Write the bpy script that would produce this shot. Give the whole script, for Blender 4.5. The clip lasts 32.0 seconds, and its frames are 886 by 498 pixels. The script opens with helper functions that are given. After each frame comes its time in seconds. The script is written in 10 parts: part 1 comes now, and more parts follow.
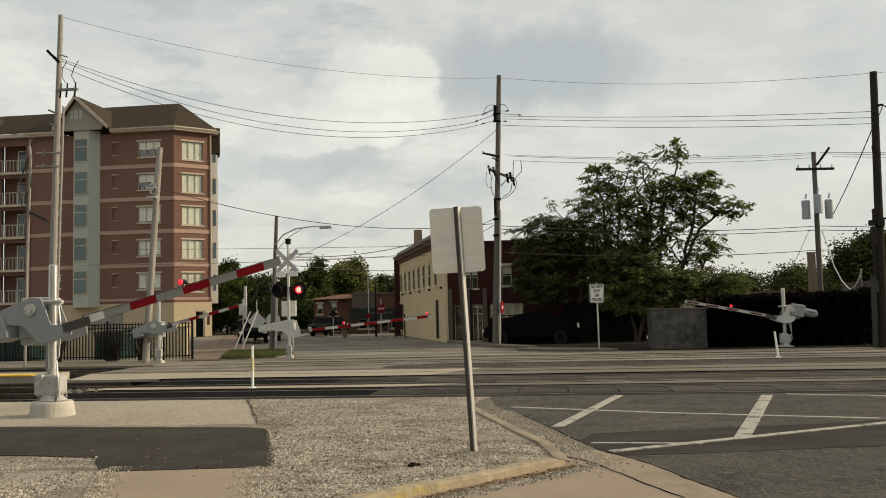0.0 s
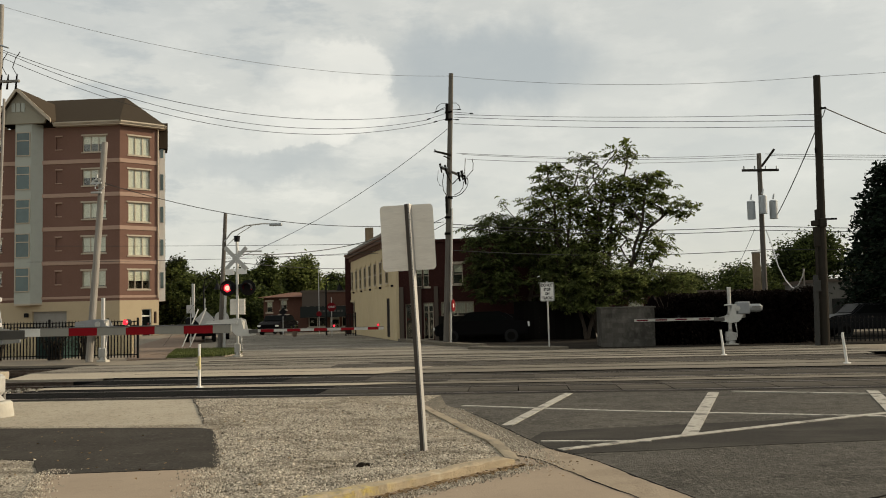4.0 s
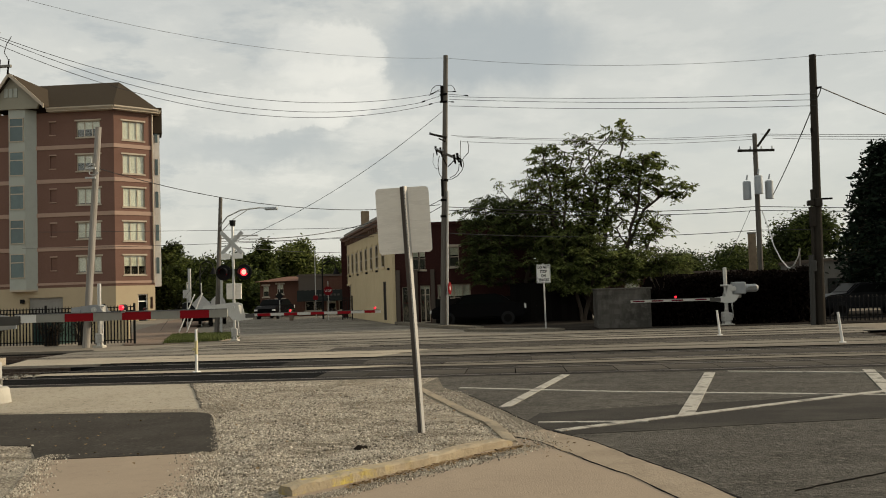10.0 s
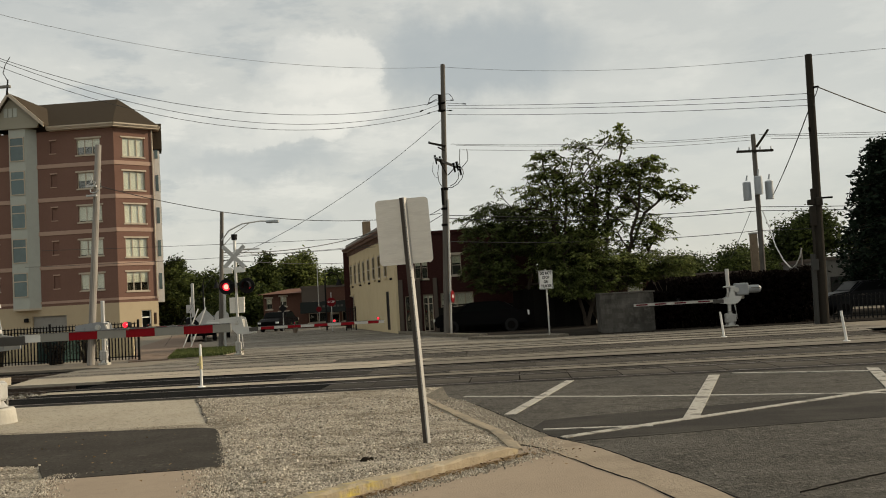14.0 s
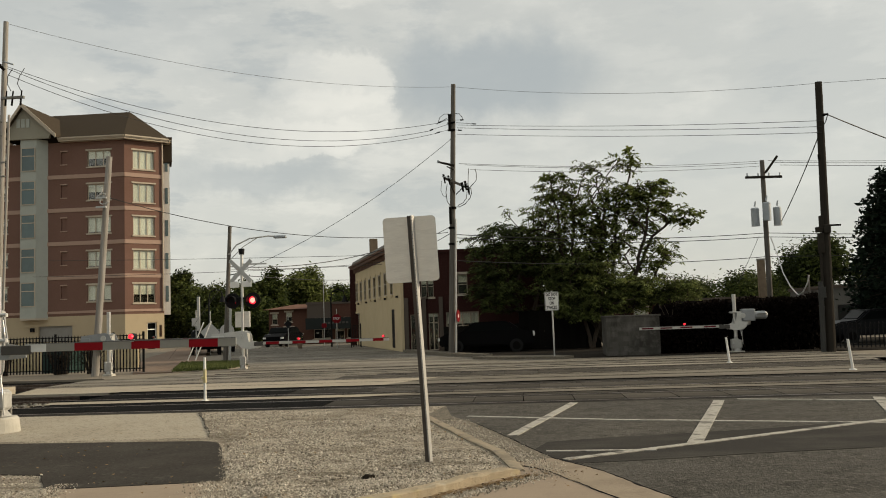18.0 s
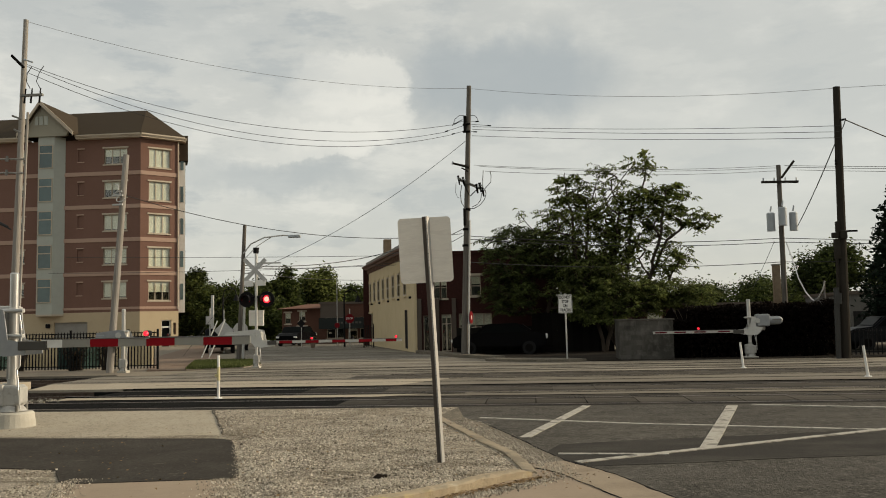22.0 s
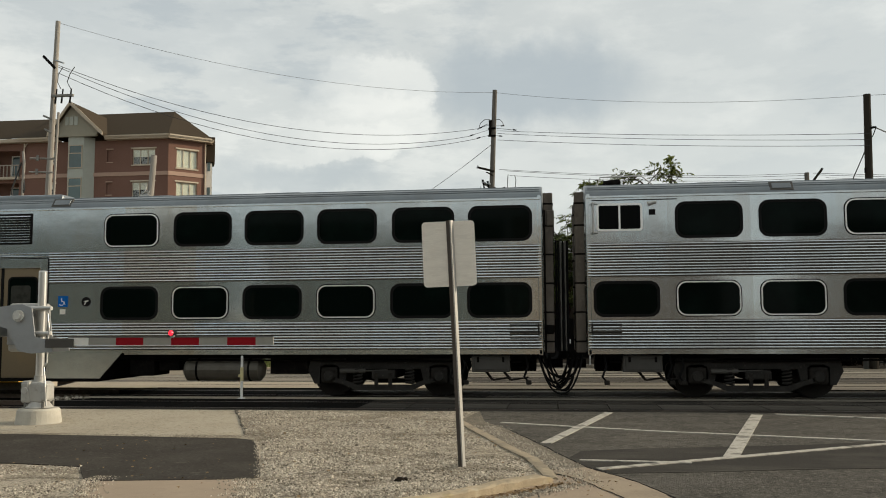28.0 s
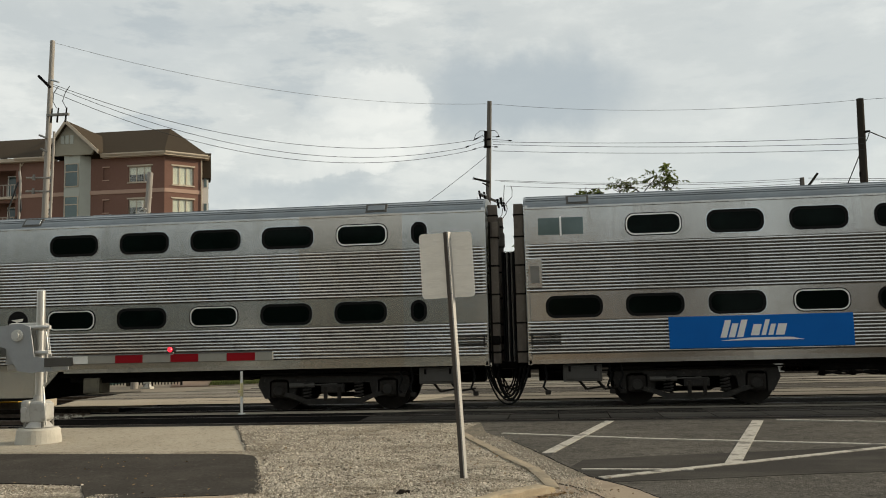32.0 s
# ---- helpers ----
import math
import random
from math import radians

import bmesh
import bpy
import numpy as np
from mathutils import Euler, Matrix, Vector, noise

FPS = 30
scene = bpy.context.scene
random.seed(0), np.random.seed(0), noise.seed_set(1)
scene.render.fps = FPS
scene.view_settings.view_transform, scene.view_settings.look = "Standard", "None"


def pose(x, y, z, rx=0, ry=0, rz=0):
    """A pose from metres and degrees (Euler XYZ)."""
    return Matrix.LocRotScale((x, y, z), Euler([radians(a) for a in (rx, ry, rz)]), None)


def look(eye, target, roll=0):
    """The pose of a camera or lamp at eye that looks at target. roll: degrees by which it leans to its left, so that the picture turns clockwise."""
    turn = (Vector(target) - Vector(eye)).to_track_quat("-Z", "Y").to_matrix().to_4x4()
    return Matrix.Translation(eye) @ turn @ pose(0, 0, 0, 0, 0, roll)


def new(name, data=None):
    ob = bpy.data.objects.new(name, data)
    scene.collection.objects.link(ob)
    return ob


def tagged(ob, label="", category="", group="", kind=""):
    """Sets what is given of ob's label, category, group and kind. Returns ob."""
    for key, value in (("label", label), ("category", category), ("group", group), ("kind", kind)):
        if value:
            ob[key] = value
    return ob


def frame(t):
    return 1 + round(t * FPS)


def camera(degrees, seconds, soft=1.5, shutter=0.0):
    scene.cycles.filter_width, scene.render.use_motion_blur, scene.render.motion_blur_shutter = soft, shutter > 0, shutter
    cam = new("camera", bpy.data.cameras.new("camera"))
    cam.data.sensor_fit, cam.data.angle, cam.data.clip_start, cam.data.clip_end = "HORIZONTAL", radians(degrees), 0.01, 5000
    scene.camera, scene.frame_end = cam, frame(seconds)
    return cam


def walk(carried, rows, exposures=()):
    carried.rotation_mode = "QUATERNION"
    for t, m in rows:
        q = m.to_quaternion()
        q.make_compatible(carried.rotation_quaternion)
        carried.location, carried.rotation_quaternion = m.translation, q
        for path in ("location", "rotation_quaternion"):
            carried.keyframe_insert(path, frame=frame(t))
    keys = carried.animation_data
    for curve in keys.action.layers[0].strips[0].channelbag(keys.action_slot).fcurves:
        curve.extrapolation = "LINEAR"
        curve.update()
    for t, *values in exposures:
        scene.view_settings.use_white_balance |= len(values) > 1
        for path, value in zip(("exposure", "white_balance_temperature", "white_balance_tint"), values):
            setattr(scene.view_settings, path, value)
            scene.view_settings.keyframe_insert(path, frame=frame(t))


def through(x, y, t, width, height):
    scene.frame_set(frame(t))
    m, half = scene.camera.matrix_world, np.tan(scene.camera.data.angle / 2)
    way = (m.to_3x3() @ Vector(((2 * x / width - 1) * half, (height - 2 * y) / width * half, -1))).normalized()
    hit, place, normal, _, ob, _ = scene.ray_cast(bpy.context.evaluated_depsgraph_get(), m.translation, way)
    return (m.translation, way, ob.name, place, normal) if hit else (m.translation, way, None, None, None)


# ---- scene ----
cam = camera(52.8, 32.0, soft=1.0)
PATH = [
    (0.0, pose(-0.009, -0.039, 1.610, 94.062, 1.357, 7.703)),
    (0.5, pose(0.012, -0.019, 1.607, 93.421, 1.536, 7.104)),
    (1.0, pose(-0.013, 0.036, 1.618, 94.133, 1.276, 6.163)),
    (1.5, pose(-0.011, -0.004, 1.612, 93.683, 2.084, 6.177)),
    (2.0, pose(-0.005, 0.005, 1.612, 93.315, 1.909, 4.469)),
    (2.5, pose(-0.001, 0.001, 1.614, 93.865, 1.415, 4.933)),
    (4.5, pose(-0.010, 0.050, 1.609, 93.883, 1.448, 4.378)),
    (5.0, pose(0.009, 0.043, 1.617, 93.108, 1.923, 4.115)),
    (5.5, pose(-0.008, 0.047, 1.624, 93.440, 2.534, 4.879)),
    (6.0, pose(0.004, 0.031, 1.613, 94.202, 2.068, 5.500)),
    (6.5, pose(-0.007, 0.038, 1.626, 93.271, 1.269, 4.559)),
    (7.0, pose(-0.009, 0.047, 1.615, 92.381, 1.426, 4.590)),
    (7.5, pose(-0.027, 0.063, 1.626, 92.450, 1.749, 5.026)),
    (8.0, pose(-0.024, 0.063, 1.618, 92.459, 1.413, 4.826)),
    (8.5, pose(-0.006, 0.039, 1.613, 92.969, 2.208, 5.346)),
    (9.0, pose(-0.012, 0.065, 1.608, 92.966, 1.852, 4.628)),
    (9.5, pose(-0.007, 0.085, 1.607, 92.958, 1.794, 3.744)),
    (10.0, pose(-0.010, 0.066, 1.605, 92.779, 1.794, 4.359)),
    (10.5, pose(-0.005, 0.059, 1.616, 93.007, 1.993, 4.306)),
    (11.0, pose(0.004, 0.052, 1.606, 92.945, 2.083, 4.236)),
    (11.5, pose(-0.005, 0.067, 1.611, 92.925, 2.182, 4.200)),
    (12.0, pose(0.003, 0.056, 1.608, 93.108, 2.223, 4.441)),
    (12.5, pose(0.018, 0.038, 1.608, 92.766, 2.695, 4.889)),
    (13.0, pose(0.004, 0.071, 1.629, 93.206, 2.624, 4.643)),
    (13.5, pose(0.009, 0.046, 1.623, 93.255, 3.008, 4.499)),
    (14.0, pose(0.010, 0.028, 1.624, 93.305, 3.247, 4.573)),
    (14.5, pose(0.009, 0.048, 1.625, 93.563, 3.375, 4.224)),
    (16.5, pose(0.009, -0.002, 1.614, 94.590, 2.250, 4.080)),
    (17.0, pose(0.019, 0.004, 1.610, 94.015, 2.245, 4.608)),
    (17.5, pose(0.027, 0.008, 1.622, 94.132, 2.279, 4.625)),
    (18.0, pose(0.014, 0.005, 1.618, 94.544, 1.937, 4.922)),
    (18.5, pose(0.000, 0.004, 1.613, 94.593, 0.833, 5.830)),
    (19.0, pose(0.000, 0.000, 1.620, 94.000, 1.100, 6.000)),
    (19.5, pose(0.005, -0.018, 1.621, 94.076, 1.327, 6.118)),
    (20.0, pose(-0.002, -0.008, 1.615, 94.251, 0.912, 5.962)),
    (20.5, pose(-0.006, 0.003, 1.623, 93.954, 1.169, 5.418)),
    (21.0, pose(0.006, -0.004, 1.619, 94.439, 1.300, 5.822)),
    (21.5, pose(0.005, -0.009, 1.619, 94.538, 1.053, 5.983)),
    (22.0, pose(0.004, -0.015, 1.614, 94.652, 1.190, 5.733)),
    (22.5, pose(0.011, -0.021, 1.608, 94.713, 1.124, 6.137)),
    (23.0, pose(-0.001, -0.032, 1.615, 94.598, 1.530, 6.289)),
    (23.5, pose(0.015, -0.023, 1.610, 94.754, 1.465, 6.665)),
    (24.0, pose(0.011, -0.043, 1.612, 95.369, 1.391, 7.007)),
    (24.5, pose(0.028, -0.015, 1.625, 95.734, 2.212, 7.231)),
    (25.0, pose(0.028, -0.023, 1.614, 95.186, 2.334, 7.218)),
    (25.5, pose(0.022, -0.029, 1.612, 94.788, 1.326, 7.975)),
    (27.5, pose(-0.003, 0.002, 1.608, 94.608, 0.417, 7.163)),
    (28.0, pose(0.006, -0.015, 1.616, 94.907, 0.304, 7.193)),
    (28.5, pose(0.006, -0.047, 1.615, 94.581, 0.445, 7.158)),
    (29.0, pose(-0.009, -0.038, 1.626, 94.574, 0.920, 6.774)),
    (29.5, pose(-0.003, -0.042, 1.630, 94.886, 1.536, 7.115)),
    (30.0, pose(0.026, -0.020, 1.629, 95.288, 1.767, 7.186)),
    (30.5, pose(0.014, -0.043, 1.631, 95.277, 1.449, 7.448)),
    (31.0, pose(0.011, -0.039, 1.631, 95.256, 1.512, 7.193)),
    (31.5, pose(0.010, -0.071, 1.629, 95.600, 1.310, 7.266)),
    (32.0, pose(0.007, -0.036, 1.612, 95.658, 1.392, 7.136)),
]
walk(cam, PATH, [(0.0, 0.08, 6950, 8), (8.0, 0.01, 6950, 8), (17.0, -0.03, 6950, 8), (25.5, -0.08, 6950, 8), (27.5, 0.1, 6620, 7), (32.0, 0.1, 6620, 7)])

# ---------- light ----------
SUN_AZ, SUN_EL = 76.0, 21.0          # degrees clockwise from +y, and above the horizon
world = bpy.data.worlds.new("sky_world")
scene.world = world
world.use_nodes = True


def build_sky():
    nt = world.node_tree
    nt.nodes.clear()
    N, Lk = nt.nodes.new, nt.links.new
    out, bg = N("ShaderNodeOutputWorld"), N("ShaderNodeBackground")
    sky = N("ShaderNodeTexSky")
    sky.sky_type, sky.sun_disc = "NISHITA", False
    sky.sun_elevation, sky.sun_rotation = radians(SUN_EL), radians(SUN_AZ)
    dim = N("ShaderNodeMixRGB")
    dim.blend_type, dim.inputs[0].default_value = "MULTIPLY", 1.0
    dim.inputs[2].default_value = (0.11, 0.11, 0.11, 1)
    Lk(sky.outputs[0], dim.inputs[1])
    tc = N("ShaderNodeTexCoord")

    def math_node(op, a, b=None, clamp=False):
        n = N("ShaderNodeMath")
        n.operation, n.use_clamp = op, clamp
        for k, v in enumerate((a, b)):
            if v is None:
                continue
            if isinstance(v, (int, float)):
                n.inputs[k].default_value = v
            else:
                Lk(v, n.inputs[k])
        return n.outputs[0]

    def noise_node(scale, detail, rough, stretch=(1, 1, 1), shift=(0, 0, 0)):
        m = N("ShaderNodeMapping")
        m.inputs["Scale"].default_value = stretch
        m.inputs["Location"].default_value = shift
        Lk(tc.outputs["Generated"], m.inputs[0])
        n = N("ShaderNodeTexNoise")
        n.inputs["Scale"].default_value = scale
        n.inputs["Detail"].default_value = detail
        n.inputs["Roughness"].default_value = rough
        Lk(m.outputs[0], n.inputs["Vector"])
        return n

    def smooth(v, lo, hi, a=0.0, b=1.0):
        n = N("ShaderNodeMapRange")
        n.interpolation_type = "SMOOTHSTEP"
        for k, x in zip((1, 2, 3, 4), (lo, hi, a, b)):
            n.inputs[k].default_value = x
        Lk(v, n.inputs[0])
        return n.outputs[0]

    def mixc(fac, a, b):
        n = N("ShaderNodeMixRGB")
        Lk(fac, n.inputs[0])
        for k, v in ((1, a), (2, b)):
            if isinstance(v, tuple):
                n.inputs[k].default_value = (*v, 1)
            else:
                Lk(v, n.inputs[k])
        return n.outputs[0]

    # direction, bent a little by noise, so that cloud edges are ragged
    warp = noise_node(13, 8, 0.62)
    bend = N("ShaderNodeVectorMath")
    bend.operation = "MULTIPLY_ADD"
    Lk(warp.outputs["Color"], bend.inputs[0])
    bend.inputs[1].default_value = (0.085, 0.02, 0.085)
    Lk(tc.outputs["Generated"], bend.inputs[2])
    sep = N("ShaderNodeSeparateXYZ")
    Lk(bend.outputs[0], sep.inputs[0])
    raw = N("ShaderNodeSeparateXYZ")
    Lk(tc.outputs["Generated"], raw.inputs[0])
    az = math_node("SUBTRACT", math_node("ARCTAN2", sep.outputs[0], sep.outputs[1]), 0.043)
    el = math_node("SUBTRACT", sep.outputs[2], 0.043)

    def blob(a, e, ra, re, tail=1.0):
        u = math_node("DIVIDE", math_node("SUBTRACT", az, a), ra)
        u = math_node("MAXIMUM", u, math_node("MULTIPLY", u, -tail))
        v = math_node("DIVIDE", math_node("SUBTRACT", el, e), re)
        return math_node("SQRT", math_node("ADD", math_node("MULTIPLY", u, u), math_node("MULTIPLY", v, v)))

    soft_n = noise_node(3.2, 6, 0.55, (1, 1, 2.4), (0.3, 0.1, 0.2))
    fine_n = noise_node(9, 6, 0.6, (1, 1, 2.0), (1.3, 0.7, 0.2))
    grey, white, slate = SKY_GREY, SKY_WHITE, SKY_SLATE
    base = mixc(smooth(soft_n.outputs["Fac"], 0.38, 0.68), SKY_DULL, grey)
    base = mixc(math_node("MULTIPLY", smooth(fine_n.outputs["Fac"], 0.5, 0.75), 0.35), base, white)
    # slate-coloured hole to the right of the bright head of cloud
    left = smooth(az, 0.05, -0.25, 0.35, 1.0)
    puffs = noise_node(6.0, 9, 0.62, (1, 1, 3.2), (2.3, 0.4, 0.9))
    base = mixc(math_node("MULTIPLY", math_node("MULTIPLY", smooth(puffs.outputs["Fac"], 0.50, 0.62), left), 0.50), base, white)
    base = mixc(math_node("MULTIPLY", math_node("MULTIPLY", smooth(puffs.outputs["Fac"], 0.47, 0.36), left), 0.60), base, SKY_SLATE)
    hole = smooth(blob(*SKY_HOLE), 1.1, 0.45)
    base = mixc(math_node("MULTIPLY", hole, 0.8), base, slate)
    hole2 = smooth(blob(*SKY_HOLE2), 1.1, 0.3)
    base = mixc(math_node("MULTIPLY", hole2, 0.6), base, slate)
    hole3 = smooth(blob(*SKY_HOLE3), 1.1, 0.3)
    base = mixc(math_node("MULTIPLY", hole3, 0.42), base, slate)
    fade = smooth(az, -0.36, -0.17)
    for spot in SKY_HEADS:
        ragged = math_node("ADD", blob(*spot), math_node("MULTIPLY", math_node("SUBTRACT", puffs.outputs["Fac"], 0.5), 1.1))
        head = math_node("MULTIPLY", smooth(ragged, 1.02, 0.72), fade)
        base = mixc(math_node("MULTIPLY", head, 0.62), base, white)
    bank = smooth(blob(*SKY_BANK), 1.2, 0.2)
    base = mixc(math_node("MULTIPLY", bank, 0.08), base, white)
    low = smooth(raw.outputs[2], 0.16, 0.0)
    base = mixc(math_node("MULTIPLY", low, 0.55), base, SKY_LOW)
    cloud = mixc(math_node("ADD", 0.88, 0.0), dim.outputs[0], base)
    Lk(cloud, bg.inputs[0])
    bg.inputs[1].default_value = SKY_STRENGTH
    Lk(bg.outputs[0], out.inputs[0])


SKY_STRENGTH = 1.0
SKY_GREY, SKY_WHITE, SKY_SLATE = (0.70, 0.72, 0.71), (0.92, 0.92, 0.885), (0.435, 0.485, 0.525)
SKY_DULL, SKY_LOW = (0.62, 0.645, 0.645), (0.67, 0.675, 0.65)
# azimuth to the right of +y, height, and half widths, in radians
SKY_HEADS = ((-0.188, 0.264, 0.048, 0.040, 0.6), (-0.175, 0.224, 0.050, 0.036, 0.45), (-0.215, 0.205, 0.07, 0.022, 0.4))
SKY_HOLE = (-0.03, 0.262, 0.15, 0.055)
SKY_HOLE2 = (-0.28, 0.165, 0.13, 0.03)
SKY_HOLE3 = (-0.44, 0.31, 0.26, 0.055)
SKY_BANK = (-0.36, 0.27, 0.25, 0.09)
build_sky()

sun = new("sun", bpy.data.lights.new("sun", "SUN"))
sun.data.energy, sun.data.angle, sun.data.color = 4.1, radians(4), (1.0, 0.85, 0.655)
_a, _e = radians(SUN_AZ), radians(SUN_EL)
sun.matrix_world = look((math.sin(_a) * math.cos(_e) * 60, math.cos(_a) * math.cos(_e) * 60, math.sin(_e) * 60), (0, 0, 0))
scene.view_settings.exposure = 0.0

# ---------- materials ----------
def material(name, color, rough=0.7, metal=0.0, spots=(), bump=(), emit=None, spec=None, ramp=None, vary=0.0, coords="Object", sheets=None):
    """A surface. spots: (scale, strength, colour, low, high) layers of noise colour. bump: (scale, height) layers.
    vary: how far whole pieces differ in lightness. sheets: (width along x, difference) of single metal sheets, imitated
    reflections included."""
    m = bpy.data.materials.new(name)
    m.use_nodes = True
    nt = m.node_tree
    N, Lk = nt.nodes.new, nt.links.new
    b = nt.nodes["Principled BSDF"]
    b.inputs["Roughness"].default_value, b.inputs["Metallic"].default_value = rough, metal
    if spec is None:
        spec = 0.03 if rough > 0.8 and not metal else 0.5
    b.inputs["Specular IOR Level"].default_value = spec
    tc = N("ShaderNodeTexCoord")
    last = N("ShaderNodeRGB")
    last.outputs[0].default_value = (*color, 1)
    last = last.outputs[0]
    for item in spots:
        scale, strength, col, lo, hi = item[:5]
        stretch = item[5] if len(item) > 5 else (1, 1, 1)
        mp = N("ShaderNodeMapping")
        mp.inputs["Scale"].default_value = stretch
        Lk(tc.outputs[coords], mp.inputs[0])
        n = N("ShaderNodeTexNoise")
        n.inputs["Scale"].default_value, n.inputs["Detail"].default_value, n.inputs["Roughness"].default_value = scale, 6, 0.62
        Lk(mp.outputs[0], n.inputs["Vector"])
        r = N("ShaderNodeMapRange")
        r.inputs[1].default_value, r.inputs[2].default_value, r.inputs[4].default_value = lo, hi, strength
        Lk(n.outputs["Fac"], r.inputs[0])
        mix = N("ShaderNodeMixRGB")
        Lk(r.outputs[0], mix.inputs[0])
        Lk(last, mix.inputs[1])
        mix.inputs[2].default_value = (*col, 1)
        last = mix.outputs[0]
    if vary:
        oi = N("ShaderNodeObjectInfo")
        r = N("ShaderNodeMapRange")
        r.inputs[3].default_value, r.inputs[4].default_value = 1 - vary, 1 + vary
        Lk(oi.outputs["Random"], r.inputs[0])
        hs = N("ShaderNodeHueSaturation")
        Lk(r.outputs[0], hs.inputs["Value"])
        Lk(last, hs.inputs["Color"])
        last = hs.outputs[0]
    # Tone and warm tint per sheet; they also paint in sharp-edged reflections.
    if sheets:
        sep, mul, low, wn = N("ShaderNodeSeparateXYZ"), N("ShaderNodeMath"), N("ShaderNodeMath"), N("ShaderNodeTexWhiteNoise")
        mul.operation, low.operation, wn.noise_dimensions = "DIVIDE", "FLOOR", "1D"
        mul.inputs[1].default_value = sheets[0]
        Lk(tc.outputs["Object"], sep.inputs[0])
        Lk(sep.outputs[0], mul.inputs[0])
        Lk(mul.outputs[0], low.inputs[0])
        Lk(low.outputs[0], wn.inputs["W"])
        r = N("ShaderNodeMapRange")
        r.inputs[3].default_value, r.inputs[4].default_value = 1 - sheets[1], 1 + sheets[1]
        Lk(wn.outputs["Value"], r.inputs[0])
        hs = N("ShaderNodeHueSaturation")
        Lk(r.outputs[0], hs.inputs["Value"])
        Lk(last, hs.inputs["Color"])
        tint, part_c = N("ShaderNodeMixRGB"), N("ShaderNodeSeparateXYZ")
        tint.blend_type = "MULTIPLY"
        tint.inputs[2].default_value = (1.0, 0.90, 0.80, 1)
        Lk(wn.outputs["Color"], part_c.inputs[0])
        r2 = N("ShaderNodeMapRange")
        r2.inputs[1].default_value, r2.inputs[2].default_value = 0.55, 0.95
        Lk(part_c.outputs[1], r2.inputs[0])
        Lk(r2.outputs[0], tint.inputs[0])
        Lk(hs.outputs[0], tint.inputs[1])
        last = tint.outputs[0]
    Lk(last, b.inputs["Base Color"])
    prev = None
    for scale, height in bump:
        n = N("ShaderNodeTexNoise")
        n.inputs["Scale"].default_value, n.inputs["Detail"].default_value = scale, 5
        Lk(tc.outputs[coords], n.inputs["Vector"])
        bp = N("ShaderNodeBump")
        bp.inputs["Strength"].default_value, bp.inputs["Distance"].default_value = 0.8, height
        Lk(n.outputs["Fac"], bp.inputs["Height"])
        if prev:
            Lk(prev, bp.inputs["Normal"])
        prev = bp.outputs[0]
    if prev:
        Lk(prev, b.inputs["Normal"])
    if emit:
        b.inputs["Emission Color"].default_value = (*emit[0], 1)
        b.inputs["Emission Strength"].default_value = emit[1]
    return m


def leaf_material(name, dark, light, gloss=0.2, through=0.22, patches=()):
    m = material(name, dark, 0.6, spec=gloss)
    nt = m.node_tree
    N, Lk = nt.nodes.new, nt.links.new
    b = nt.nodes["Principled BSDF"]
    g = N("ShaderNodeNewGeometry")
    ramp = N("ShaderNodeValToRGB")
    ramp.color_ramp.elements[0].color, ramp.color_ramp.elements[1].color = (*dark, 1), (*light, 1)
    Lk(g.outputs["Random Per Island"], ramp.inputs[0])
    last = ramp.outputs[0]
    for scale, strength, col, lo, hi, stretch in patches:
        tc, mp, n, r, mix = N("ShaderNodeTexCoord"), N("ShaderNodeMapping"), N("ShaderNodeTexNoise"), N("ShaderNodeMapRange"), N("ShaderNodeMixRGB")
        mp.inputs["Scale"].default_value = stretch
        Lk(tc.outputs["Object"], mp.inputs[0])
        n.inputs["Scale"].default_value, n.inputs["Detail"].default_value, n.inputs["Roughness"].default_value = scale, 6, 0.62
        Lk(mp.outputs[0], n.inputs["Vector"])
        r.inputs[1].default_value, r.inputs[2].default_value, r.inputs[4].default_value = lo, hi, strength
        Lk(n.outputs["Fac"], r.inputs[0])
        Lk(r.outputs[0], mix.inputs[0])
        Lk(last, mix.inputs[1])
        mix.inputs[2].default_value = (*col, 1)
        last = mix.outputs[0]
    Lk(last, b.inputs["Base Color"])
    tr = N("ShaderNodeBsdfTranslucent")
    Lk(last, tr.inputs[0])
    mx = N("ShaderNodeMixShader")
    mx.inputs[0].default_value = through
    Lk(b.outputs[0], mx.inputs[1])
    Lk(tr.outputs[0], mx.inputs[2])
    Lk(mx.outputs[0], nt.nodes["Material Output"].inputs[0])
    return m


M = {}
M["dirt"] = material("dirt_ground", (0.22, 0.19, 0.15), 0.95, spots=((0.6, 0.5, (0.30, 0.27, 0.22), 0.4, 0.65), (14, 0.5, (0.13, 0.11, 0.09), 0.5, 0.75)), bump=((30, 0.02),))
M["gravel"] = material("gravel", (0.36, 0.318, 0.25), 0.95, spots=((1.3, 0.8, (0.15, 0.126, 0.095), 0.51, 0.60, (0.45, 2.2, 1)), (3.5, 0.6, (0.10, 0.084, 0.063), 0.56, 0.64, (0.5, 1.6, 1)), (0.5, 0.8, (0.20, 0.168, 0.125), 0.47, 0.60), (1.1, 0.6, (0.45, 0.40, 0.325), 0.47, 0.64), (4, 0.5, (0.16, 0.135, 0.10), 0.55, 0.68), (9, 0.4, (0.14, 0.118, 0.09), 0.54, 0.66), (28, 0.85, (0.07, 0.058, 0.044), 0.53, 0.62), (38, 0.85, (0.66, 0.60, 0.50), 0.54, 0.63), (70, 0.85, (0.05, 0.043, 0.033), 0.53, 0.63)), bump=((42, 0.05), (8, 0.03)))
